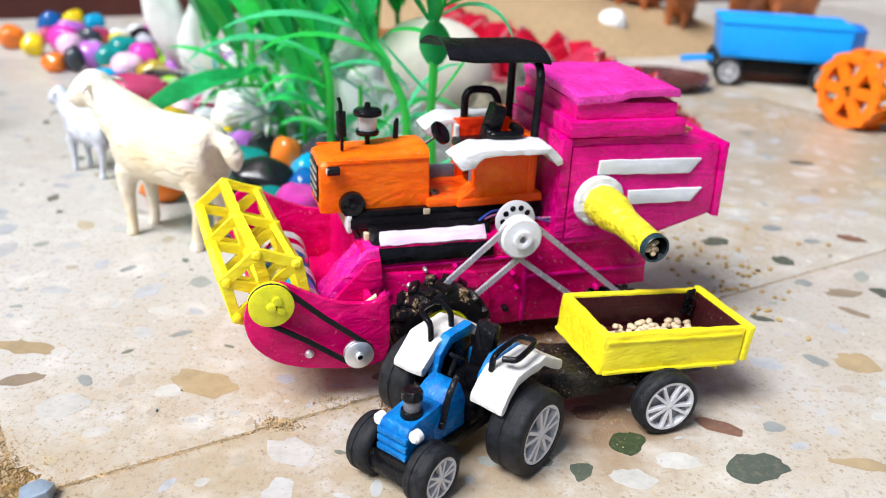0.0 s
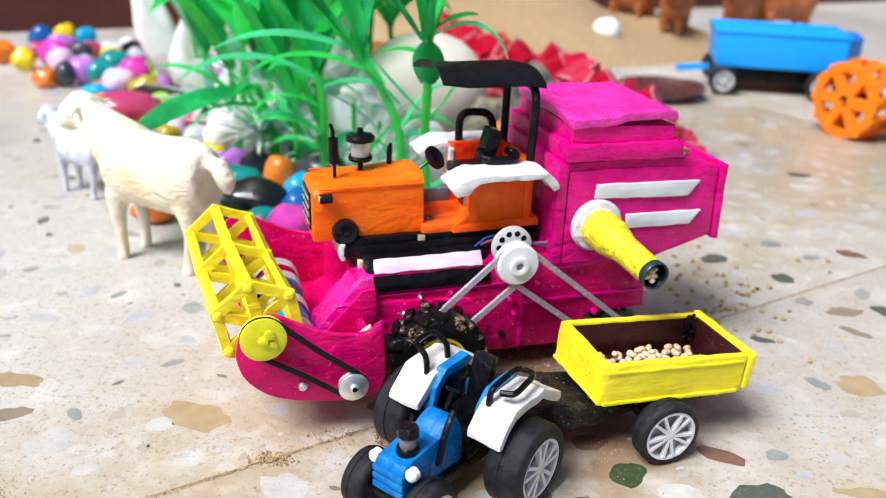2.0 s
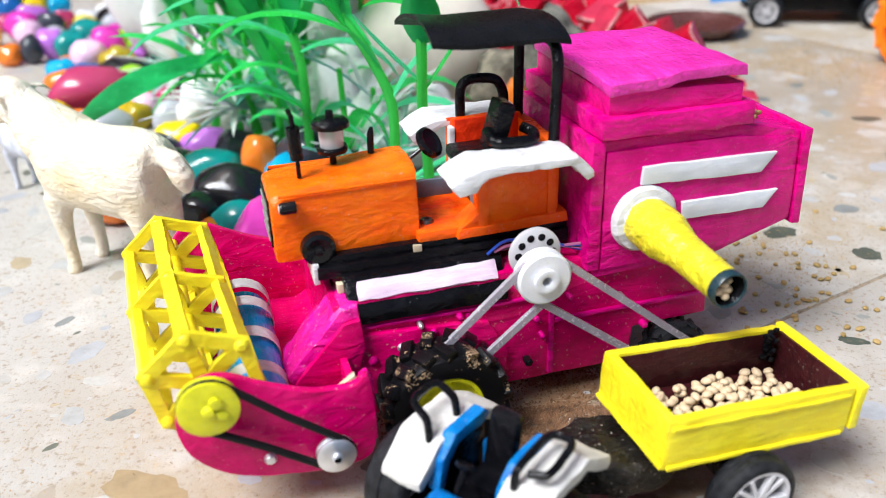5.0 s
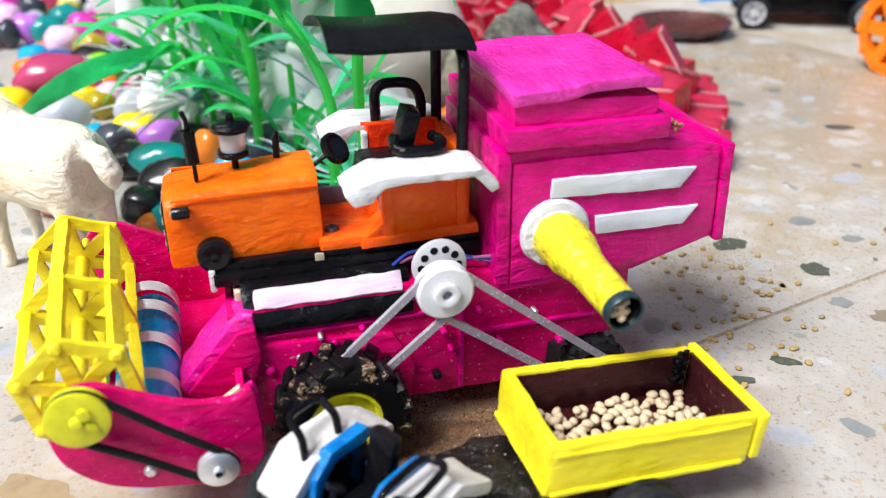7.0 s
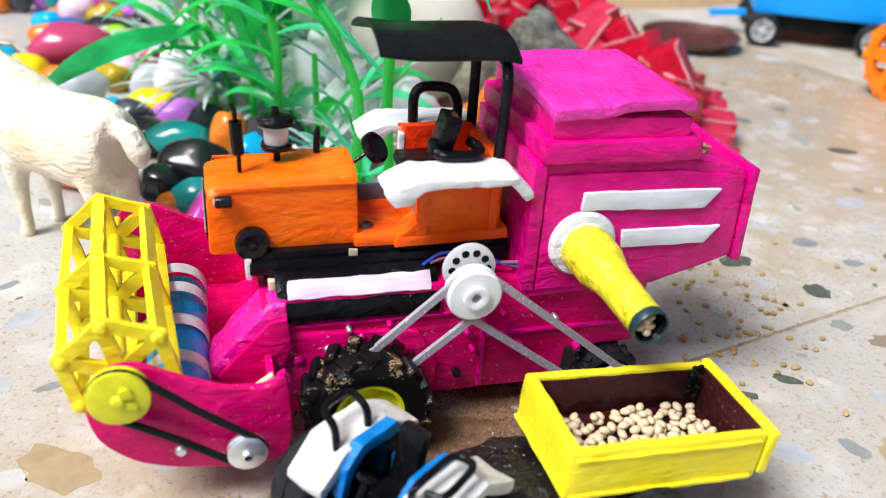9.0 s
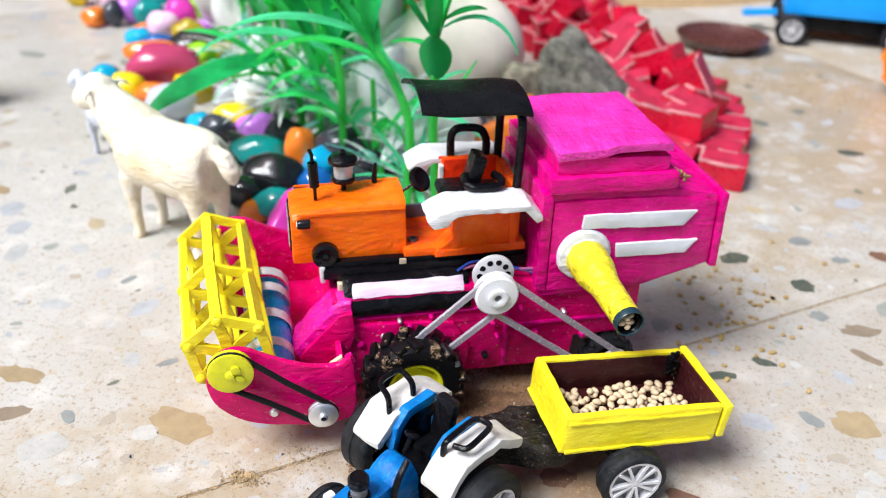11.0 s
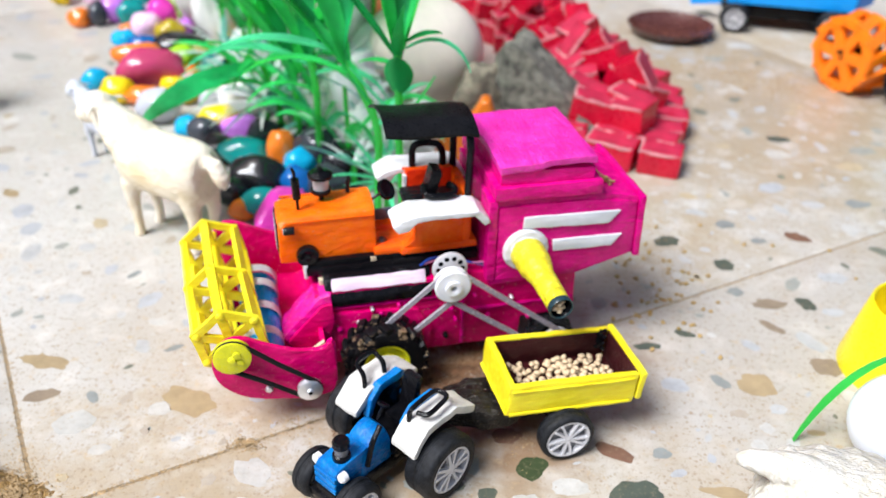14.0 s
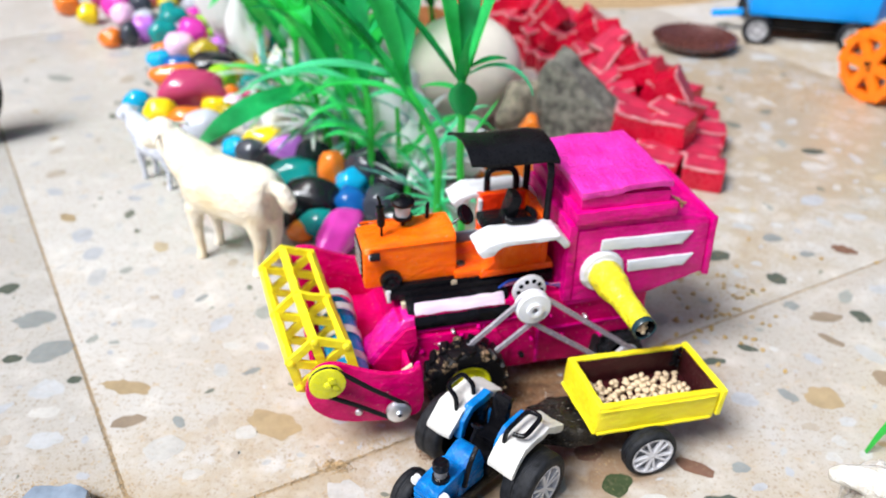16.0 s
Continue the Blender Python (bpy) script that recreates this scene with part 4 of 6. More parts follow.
# header: side plates, trough, drum
plate = [(-97.0, 34), (-95.8, 28), (-93, 23), (-88, 18.8), (-80, 15.4), (-70, 13.8), (-60, 13.2), (-54, 13.8), (-51.2, 16.5), (-50.6, 24), (-51.0, 38.6), (-53.4, 38.8), (-54.6, 36.4), (-62, 36.4), (-70, 38.4), (-77, 42.0), (-84, 46), (-90, 46.5), (-95, 42)]
for _ in range(2):
    plate = [q for (a, b), (c, d) in zip(plate, plate[1:] + plate[:1]) for q in ((0.75 * a + 0.25 * c, 0.75 * b + 0.25 * d), (0.25 * a + 0.75 * c, 0.25 * b + 0.75 * d))]
header = None
for v0, v1 in ((-19, -16.4), (66.0, 68.4)):
    bm = B()
    prism(bm, plate, "y", v0, v1, 0.6)
    cut(bm, 7)
    uneven(bm, 7, 0.3, v0)
    got = part("header_side", bm, MAGENTA_SHADED, H, "magenta header side plate with a rounded foot")
    header = header or got
bm = B()
trough = [(-91, 25), (-86.5, 20.4), (-79, 17.2), (-70, 15.8), (-60, 15.4), (-55.8, 17.4), (-55.4, 44.5), (-53.6, 44.5), (-53.4, 15.6), (-60, 14.0), (-70, 14.5), (-80, 16.0), (-88, 19.6), (-92.4, 24)]
prism(bm, trough, "y", 4.6, 66.2, 0.3)
near_trough = [(p, min(q, 31.5)) for p, q in trough]
prism(bm, near_trough, "y", -16.6, 4.7, 0.3)
cut(bm, 9)
uneven(bm, 8, 0.3)
part("header_trough", bm, MAGENTA_SHADED, H, "magenta sheet trough behind the drum")
bm = B()
prism(bm, [(-60.5, 33.0), (-54.5, 37.2), (-53.4, 33.0)], "y", -15.6, -13.8, 0.2)
part("card_patch", bm, CREAM_CARD, header, "bare cream card edge")
bm = B()
prism(bm, [(-56, 22), (-53.6, 37.0), (-51.6, 38.2), (-50.4, 36), (-50.2, 18), (-54, 18)], "y", -17.0, -14.2, 0.4)
part("corner_flap", bm, MAGENTA, header)
bm = B()
sweep(bm, [(-77.6, -16, 25.0), (-77.6, 44, 24.2)], 8.2, 30)
drum = part("feed_drum", bm, DRUM_BLUE, H, "glossy blue feed drum with white bands")
for c in (-11, 3.5, 18.5, 33, 42):
    bm = B()
    lathe(bm, [(8.1, c - 2.2), (8.45, c - 1.9), (8.45, c + 1.9), (8.1, c + 2.2)], Matrix.Translation((-77.6, 0, 24.7)) @ ALONG_Y.inverted() @ Matrix.Rotation(0.10, 4, "X"), 30)
    part("drum_band", bm, WHITE, drum, "white painted band")

# reel: three spoked hexagons on a shaft, joined by six slats
RC, RR = Vector((-90.2, 0, 41.2)), 12.8
RINGS = ((-13.6, 1.3, 0.6), (18.5, -1.8, 0.0), (53.8, -4.2, 0.0))     # place along the shaft, sideways and upward shift


def reel_corner(k, ring, r=RR, along=0.0):
    v, du, dw = ring
    a = radians(42 + 60 * k)
    return Vector((RC.x + du + r * math.cos(a), v + along, RC.z + dw + r * math.sin(a)))


reel = None
for v, du, dw in RINGS:
    at_ring = (v, du, dw)
    bm = B()
    ring = [[bm.verts.new(reel_corner(k, at_ring, q, h)) for k in range(6)] for q, h in ((RR + 2.0, -0.9), (RR + 2.0, 0.9), (RR - 1.6, 0.9), (RR - 1.6, -0.9))]
    for i in range(4):
        for k in range(6):
            bm.faces.new((ring[i][k], ring[i][(k + 1) % 6], ring[(i + 1) % 4][(k + 1) % 6], ring[(i + 1) % 4][k]))
    cut(bm, 4)
    uneven(bm, 4, 0.35, v)
    got = part("reel_hexagon", bm, YELLOW, H, "yellow hexagonal reel frame")
    reel = reel or got
    hub = reel_corner(0, at_ring, 0)
    for k in range(6):
        bm = B()
        lathe(bm, [(0, 1.9), (0.9, 1.8), (1.7, 1.1), (1.8, -0.9)], Matrix.Translation(reel_corner(k, at_ring, RR - 0.2)) @ ALONG_Y, 14)
        uneven(bm, 2, 0.15, k)
        part("reel_pin", bm, YELLOW, reel)
        bm = B()
        beam(bm, hub, reel_corner(k, at_ring, RR - 0.6), 3.4, 1.8, (0, 1, 0))
        cut(bm, 4)
        uneven(bm, 4, 0.3, k + v)
        part("reel_spoke", bm, YELLOW, reel)
for k in range(6):
    out = reel_corner(k, RINGS[0], 1) - reel_corner(k, RINGS[0], 0)
    for a, b in zip(RINGS, RINGS[1:]):
        bm = B()
        beam(bm, reel_corner(k, a, along=-0.8), reel_corner(k, b, along=0.8), 3.4, 2.2, out)
        cut(bm, 5)
        uneven(bm, 5, 0.3, k + a[0])
        part("reel_slat", bm, YELLOW, reel)
bm = B()
ends = [reel_corner(0, q, 0) for q in RINGS]
sweep(bm, [ends[0] + Vector((0, -7.4, 0)), ends[0], ends[1], ends[2], ends[2] + Vector((0, 12, 0))], [1.3, 1.9, 1.9, 1.9, 1.3], 12)
part("reel_shaft", bm, YELLOW, reel)
# header pulleys and belt
bm = B()
lathe(bm, [(0, 3.4), (1.2, 3.2), (1.6, 2.0), (5.8, 1.9), (6.9, 1.6), (6.9, 0.7), (5.9, 0), (6.9, -0.8), (6.9, -1.7), (0, -1.9)], Matrix.Translation((-88.7, -22.4, 41.2)) @ ALONG_Y, 36)
pul = part("reel_pulley", bm, LIME, H, "yellow-green reel pulley, smeared paint")
bm = B()
lathe(bm, [(0, 0.8), (1.4, 0.6), (1.5, -0.6)], Matrix.Translation((-87.0, -24.6, 43.2)) @ ALONG_Y, 10)
blob(bm, (-86.0, -24.6, 39.6), (2.0, 0.9, 1.3), (0, 30, 0), 1, 0.3)
part("pulley_boss", bm, LIME, pul)
bm = B()
lathe(bm, [(0.9, 2.8), (1.3, 2.6), (1.4, 1.6), (4.3, 1.4), (4.8, 1.0), (4.8, 0.5), (4.0, 0), (4.8, -0.6), (4.8, -1.2), (0.9, -1.4), (0.9, 2.8)], Matrix.Translation((-61.7, -22.2, 20.4)) @ ALONG_Y, 36)
silver = part("drum_pulley", bm, STEEL, H, "bright zinc pulley with a dark bore")
bm = B()
lathe(bm, [(0, 2.4), (0.95, 2.4)], Matrix.Translation((-61.7, -22.2, 20.4)) @ ALONG_Y, 14)
part("pulley_bore", bm, BLACK, silver)
bm = B()
pa, pb = Vector((-88.7, 41.2)), Vector((-61.7, 20.4))
d = (pb - pa).normalized()
nn = Vector((-d.y, d.x))
for s in (-1, 1):
    a, b = pa + s * nn * 6.1, pb + s * nn * 4.2
    sweep(bm, [(a.x, -22.4, a.y), ((a.x + b.x) / 2 - s * nn.x * 0.5, -22.3, (a.y + b.y) / 2 - s * nn.y * 0.5), (b.x, -22.2, b.y)], 0.95, 8)
for c, r, sgn in ((pa, 6.1, -1), (pb, 4.2, 1)):
    th = math.atan2(d.y * sgn, d.x * sgn)
    sweep(bm, [(c.x + r * math.cos(th + t), -22.4, c.y + r * math.sin(th + t)) for t in [math.pi * (k / 10 - 0.5) for k in range(11)]], 0.95, 8)
part("rubber_belt", bm, BELT, H, "thin black rubber belt")
bm = B()
lathe(bm, [(0, 1.1), (1.1, 0.9), (1.6, 0.2), (1.6, -1)], Matrix.Translation((-77.0, -19.2, 20.6)) @ ALONG_Y, 12)
part("plate_screw", bm, STEEL, header)

# ---- blue toy tractor ----
tractor = thing("toy_tractor", 12.8, 233.0, 0, "small hand-painted blue toy tractor with white fenders", "toy tractor", yaw=233.8)
T = tractor
for side in (1, -1):
    spoked_wheel(T, (0, side * 21.2, 13.4), 13.4, 12.0, side, 10, "rear_tyre")
    spoked_wheel(T, (31.0, side * 10.8, 9.2), 9.2, 8.0, side, 10, "front_tyre")
bm = B()
box(bm, -7, 36.5, -6.5, 6.5, 6.8, 12, 0.8)
box(bm, 27, 37.5, -7.0, 7.0, 5.2, 9.5, 0.8)
sweep(bm, [(0, -22, 13.4), (0, 22, 13.4)], 2.2)
sweep(bm, [(31, -11, 9.2), (31, 11, 9.2)], 1.6)
box(bm, -14, -5, -4, 4, 9, 15, 0.8)
uneven(bm, 5, 0.3)
part("chassis", bm, BLACK, T, "black painted chassis")
bm = B()
prism(bm, [(20, 11.5), (35.0, 11.0), (35.4, 21.0), (34.2, 22.8), (26, 23.6), (20, 24.4)], "y", -5.2, 5.2, 0.9)
cut(bm, 4)
uneven(bm, 4, 0.35)
thood = part("hood", bm, BLUE, T, "lumpy bright blue hood")
bm = B()
prism(bm, [(8.6, 11.5), (24.0, 11.5), (23.6, 18.0), (20.5, 23.6), (16.6, 27.4), (13.2, 28.0), (10.6, 26.6), (9.4, 22.0)], "y", -5.6, 5.6, 1.3)
cut(bm, 3.5)
for v in bm.verts:
    v.co.y *= 1 - 0.22 * max(0, (v.co.z - 20) / 10)
uneven(bm, 4, 0.4, 3)
part("cowl", bm, BLUE, T, "lumpy blue cowl rising behind the hood")
for k, z in enumerate((13.5, 16.2, 18.9)):
    bm = B()
    box(bm, 34.6, 36.1, -5.4, 5.4, z - 0.8, z + 1.2, 0.4)
    part("grille_step", bm, BLUE, thood)
for s in (1, -1):
    bm = B()
    lathe(bm, [(0, 1.5), (1.3, 1.3), (1.9, 0.6), (1.9, -1.5), (0, -1.5)], Matrix.Translation((33.4, s * 6.6, 20.6)) @ ALONG_X, 18)
    part("headlight", bm, WHITE, thood, "round white headlight")
bm = B()
lathe(bm, [(0, 33.2), (2.5, 33.0), (3.1, 32.2), (3.1, 30.2), (2.4, 29.8), (0, 29.8)], Matrix.Translation((28.6, 1.0, -1.6)), 24)
part("air_cleaner_cap", bm, BLACK, thood, "stubby black air cleaner cap")
bm = B()
lathe(bm, [(2.3, 29.9), (2.5, 28.6), (2.4, 26.6), (2.3, 26.4)], Matrix.Translation((28.6, 1.0, -1.6)), 24)
part("air_cleaner_bowl", bm, CLEAR_GREY, thood, "cloudy grey bowl of the air cleaner")
bm = B()
lathe(bm, [(2.3, 26.6), (3.2, 26.2), (3.4, 24.6), (3.0, 23.2), (0, 23.0)], Matrix.Translation((28.6, 1.0, -1.6)), 24)
part("air_cleaner_base", bm, BLACK, thood)
bm = B()
sweep(bm, bend([(21.5, 6.2, 17), (19.0, 6.3, 26.6), (14.0, 5.2, 30.4)], 4), 1.0, 8)
part("lever", bm, BLACK, thood, "black lever bent over the hood")
bm = B()
sweep(bm, [(9.5, -1, 26), (6.5, -0.8, 31.0)], 0.8, 8)
lathe(bm, [(0, 0.7), (2.2, 0.6), (2.6, 0), (2.2, -0.6), (0, -0.7)], Matrix.Translation((6.4, -0.8, 31.2)) @ Matrix.Rotation(radians(-35), 4, "Y"), 18)
part("steering_wheel", bm, BLACK, T, "small black steering wheel")
bm = B()
box(bm, -9, 9, -7.6, 7.6, 12, 18.5, 0.8)
uneven(bm, 5, 0.3)
part("footwell", bm, BLACK, T)
for s in (1, -1):
    bm = B()
    prism(bm, [(8.4, 21.5), (6.4, 29.2), (1.8, 33.8), (-9.2, 34.2), (-11.8, 31.6), (-9.4, 30.6), (0.6, 30.4), (4.0, 27.6), (6.0, 21.5)], "y", min(s * 7.0, s * 10.4), max(s * 7.0, s * 10.4), 0.6)
    cut(bm, 4)
    uneven(bm, 5, 0.35, s)
    part("inner_guard", bm, BLUE, T, "blue strip along the inner edge of the fender")
    bm = B()
    prism(bm, [(5.6, 14), (5.8, 22.5), (3.8, 27.8), (0.4, 30.6), (-9.6, 30.8), (-10.6, 14)], "y", min(s * 7.6, s * 9.8), max(s * 7.6, s * 9.8), 0.5)
    cut(bm, 5)
    uneven(bm, 4, 0.3, 2 * s)
    part("wheel_wall", bm, BLACK, T, "black wall inside the wheel")
    bm = B()
    prism(bm, [(11.2, 22.8), (12.8, 23.4), (12.6, 25.6), (5.2, 32.6), (-9.4, 33.2), (-19.6, 27.4), (-19.4, 25.0), (-17.6, 24.8), (-9.0, 30.0), (4.4, 29.4)], "y", min(s * 9.0, s * 20.4), max(s * 9.0, s * 20.4), 0.6)
    cut(bm, 5)
    uneven(bm, 5, 0.45, 3 * s)
    part("fender", bm, WHITE_WARM, T, "chunky white fender with rough edges")
    bm = B()
    loop = [(6, 11.5, 31.5), (6, 12, 36.8), (-7, 12, 38.0), (-8, 17.6, 37.6), (3.4, 18.4, 36.4), (4.6, 14.2, 35.8)]
    sweep(bm, bend(loop, 4, 0.3) if s > 0 else bend([(5.0, s * 12.0, 31.0), (5.0, s * 12.4, 37.4), (4.4, s * 17.6, 40.0), (-4.6, s * 17.8, 40.2), (-5.0, s * 12.6, 37.6), (-5.0, s * 12.0, 32.0)], 5, 0.32), 0.95, 8)
    part("grab_rail", bm, BLACK, T, "bent black wire rail")
bm = B()
box(bm, -8, 3, -4.4, 4.4, 18, 23.5, 1.0)
part("seat", bm, BLACK, T, "black seat")
bm = B()
box(bm, -1.7, 1.7, -3.8, 3.8, 0, 15.0, 1.3, Matrix.Translation((-5.0, 0, 23)) @ Matrix.Rotation(radians(-12), 4, "Y"))
uneven(bm, 5, 0.35)
part("seat_back", bm, BLACK, T, "black seat back")
bm = B()
box(bm, -10.5, -7.5, -7, 7, 15, 26, 0.8)
part("rear_panel", bm, BLUE, T)

# ---- the tractor's yellow trailer ----
trailer = thing("toy_trailer", 71.1, 261.4, 0, "yellow hand-painted tipping trailer with a maroon bed, partly filled with seeds", "toy trailer", yaw=21.7)
R = trailer
TIP = Matrix.Translation((0, 0, 20.2)) @ Matrix.Rotation(radians(4.5), 4, "Y")
L2, W2, HT, TH = 26.4, 15.2, 13.6, 2.6
walls = {
    "front_wall": (-L2, -L2 + TH, -W2, W2), "side_wall": (-L2 + 0.3, L2 - 1.0, -W2 - 0.2, -W2 + TH - 0.2), "far_wall": (-L2 + 0.3, L2 - 1.0, W2 - TH, W2)}
for k, (nm, (a, b, c, d)) in enumerate(walls.items()):
    bm = B()
    box(bm, a, b, c, d, 0, HT, 0.6)
    cut(bm, 6)
    uneven(bm, 6, 0.4, 5 * k)
    bmesh.ops.transform(bm, matrix=TIP, verts=bm.verts)
    part("side_board" if k else "front_board", bm, YELLOW, R, "yellow painted board with raised beads")
bm = B()
box(bm, L2 - 0.2, L2 + 2.2, -W2 - 0.8, W2 + 0.4, 1.2, HT + 0.3, 0.5, TIP)
cut(bm, 6)
uneven(bm, 6, 0.35, 31)
part("tail_gate", bm, YELLOW, R, "yellow tailgate standing a little open")
bm = B()
box(bm, -L2 + 2, L2 - 1.2, -W2 + 1.5, W2 - 1.5, -0.6, 1.2, 0.3, TIP)
part("bed", bm, MAROON, R, "dark maroon bed")
for a, b, c, d in ((-L2 + TH - 0.3, L2 - 1.5, -W2 + TH - 0.6, -W2 + TH + 0.25), (-L2 + TH - 0.3, L2 - 1.5, W2 - TH - 0.25, W2 - TH + 0.5), (-L2 + TH - 0.5, -L2 + TH + 0.25, -W2 + TH, W2 - TH), (L2 - 1.0, L2 - 0.3, -W2 + TH - 0.4, W2 - TH + 0.4)):
    bm = B()
    box(bm, a, b, c, d, 0.6, HT - 0.9, 0.15, TIP)
    part("bed_lining", bm, MAROON, R)
for a, b, c, d, z0, z1 in ((-L2 + 1, L2 - 2.5, -W2 - 0.9, -W2 + 0.4, 0.2, 1.4), (-L2 + 1, L2 - 2.5, -W2 - 0.8, -W2 + 0.4, 10.8, 11.8), (-L2 - 0.7, -L2 + 0.5, -W2 + 0.2, W2 - 0.4, 0.2, 1.3)):
    bm = B()
    box(bm, a, b, c, d, z0, z1, 0.35, TIP)
    cut(bm, 5)
    uneven(bm, 4, 0.3, a + z0)
    part("board_bead", bm, YELLOW, R)
# black hinge blob in the far rear corner
bm = B()
for k in range(24):
    r = rng(70 + k)
    blob(bm, TIP @ Vector((L2 - 4.0 + r.uniform(-1.8, 1.4), W2 - 3.6 + r.uniform(-0.8, 1.6), 5.0 + k * 0.38)), (1.0, 0.9, 0.8), (0, 0, 0), 1)
part("hinge_blob", bm, GLOSS_BLACK, R, "beaded black hinge in the corner")
for y in (-18.4, 18.4):
    spoked_wheel(R, (-3.0, y, 10.9), 10.9, 7.4, -1 if y < 0 else 1, 10, "tyre", WHITE_PLASTIC, 0.79)
bm = B()
sweep(bm, [(-3.0, -17, 10.9), (-3.0, 17, 10.9)], 1.5)
box(bm, -20, 18, -8, 8, 12.5, 17.0, 0.7)
box(bm, -6, 3, -10, 10, 9, 15, 0.7)
uneven(bm, 6, 0.4)
part("undercarriage", bm, TAR, R, "black undercarriage")
bm = B()
prism(bm, [(-18, -9), (-30, -10.5), (-41, -6), (-49, -4), (-56, -3), (-56, 3), (-48, 6), (-44, 10), (-30, 12), (-18, 9)], "z", 11, 19.2, 1.0)
cut(bm, 4)
uneven(bm, 5, 1.2)
part("drawbar", bm, TAR, R, "lumpy tarry black drawbar")
bm = B()
blob(bm, (22, -9, 14.2), (1.1, 1.1, 1.2), (0, 0, 0), 1, 0.3)
sweep(bm, [(18, -8, 16), (22, -9, 14.6)], 0.6, 6)
part("tail_knob", bm, LIME, R)

# ---- seeds ----
bm = B()
blob(bm, (0, 0, 0), (1.58, 1.16, 0.98), (0, 0, 0), 2, 0.06)
seed_mesh = mesh_of("seed", bm, GRAIN)
bm = B()
blob(bm, (0, 0, 0), (1.35, 1.05, 0.8), (0, 0, 0), 1, 0.1)
floor_seed_mesh = mesh_of("fallen_seed", bm, GRAIN_GOLD)


def drop_seed(mesh, name, x, y, z, r, label, group):
    ob = new(name, mesh)
    ob.matrix_basis = pose(x * MM, y * MM, z * MM, r.uniform(-22, 22), r.uniform(-22, 22), r.uniform(0, 360)) @ Matrix.Scale(r.uniform(0.88, 1.12), 4)
    return tagged(ob, label, "seed", group)


to_world = trailer.matrix_basis
r = rng(11)
laid = []
for k in range(4000):
    if len(laid) >= 138:
        break
    a, b = r.gauss(4.5, 12.5), r.gauss(-0.6, 6.6)
    if not (-20 < a < 22.5 and -10.6 < b < 10.4):
        continue
    layer = sum((a - p) ** 2 + (b - q) ** 2 < 2.35 ** 2 for p, q in laid)
    if layer > 1:
        continue
    laid.append((a, b))
    p = TIP @ Vector((a, b, 2.25 + 1.5 * layer))
    w = to_world @ (p * MM) * 1000
    drop_seed(seed_mesh, "seed", w.x, w.y, w.z, r, "pale tan round seed lying in the trailer bed", "seeds in the trailer")
hw = harvester.matrix_basis
tip = base + axis * 0.93
for k in range(7):
    a = k * 2.4
    q = tip + Vector((1.9 * math.cos(a) * (k > 0), 1.2 * (k % 2) - 0.6, -0.6 + 1.7 * math.sin(a) * (k > 0)))
    w = hw @ (q * MM) * 1000
    drop_seed(seed_mesh, "seed", w.x, w.y, w.z, r, "pale seed held in the mouth of the spout", "seeds in the spout")
for k in range(92):
    x, y = r.gauss(118, 16), r.gauss(364, 28)
    if k > 76:
        x, y = r.uniform(100, 230), r.uniform(260, 420)
    if y < 300 + 0.1 * (x - 60) or x < 92:
        continue
    drop_seed(floor_seed_mesh, "fallen_seed", x, y, 0.75, r, "golden seed fallen on the floor", "seeds on the floor")

# ---- the toy animals ----
def figure(name, x, y, yaw, s, mat, label, tail=1.0, head_up=0.0):
    """One plain four-legged figurine in a single mesh, looking along its own +x."""
    bm = B()
    def leg(px, py, knee, w):
        sweep(bm, [(px + knee * 0.3, py, 34), (px + knee, py, 20), (px, py, 10), (px, py, 3), (px + 1.5, py, 0)], [w * 1.9, w * 1.25, w * 0.9, w, w * 1.35], 12)
    for py in (-7.5, 7.5):
        leg(20, py, 1.0, 3.0)
        leg(-19, py, -2.5, 3.1)
    n = 14
    pts, rs = [], []
    for i in range(n + 1):
        t = i / n
        pts.append((-28 + 56 * t, 0, 45 - 2.0 * math.sin(math.pi * t) + 1.0 * t))
        rs.append(17.0 * (math.sin(math.pi * (0.10 + 0.84 * t)) ** 0.42) * (1.0 + 0.10 * math.cos(2 * math.pi * t)))
    sweep(bm, pts, rs, 22, 1.15)
    sweep(bm, [(4, 0, 45), (17, 0, 50), (27, 0, 56 + head_up), (35, 0, 62 + head_up), (40, 0, 66 + head_up)], [11, 14.2, 12, 9.2, 8], 18)
    sweep(bm, [(35, 0, 68 + head_up), (42, 0, 67.5 + head_up), (49, 0, 63.5 + head_up), (55, 0, 60 + head_up), (57, 0, 59 + head_up)], [6, 8.4, 6.8, 5.2, 2.4], 18, 1.1)
    for py in (-1, 1):
        sweep(bm, [(40, py * 6, 71 + head_up), (37, py * 11, 70 + head_up), (35, py * 15, 66 + head_up)], [1.5, 2.6, 0.8], 10, 0.5)
    sweep(bm, [(-26, 0, 54), (-33, 0, 52), (-37, 0, 45), (-37.5, 0, 39)], [3.0, 4.2 * tail, 4.4 * tail, 1.4], 14)
    uneven(bm, 7, 0.5, x)
    bmesh.ops.scale(bm, vec=(s, s, s), verts=bm.verts)
    ob = thing(name, x, y, 0, label, "figurine", "toy animals", yaw=yaw, bm=bm, material=mat, sharp=1.2)
    rm = ob.modifiers.new("remesh", "REMESH")
    rm.mode, rm.voxel_size, rm.use_smooth_shade = "VOXEL", 0.0011 * s, True
    sm = ob.modifiers.new("smooth", "SMOOTH")
    sm.factor, sm.iterations = 0.6, 20
    return ob


figure("goat_figurine", -127, 374, 158, 0.98, GOAT, "ivory white plastic goat figurine standing on the tiles", 1.1)
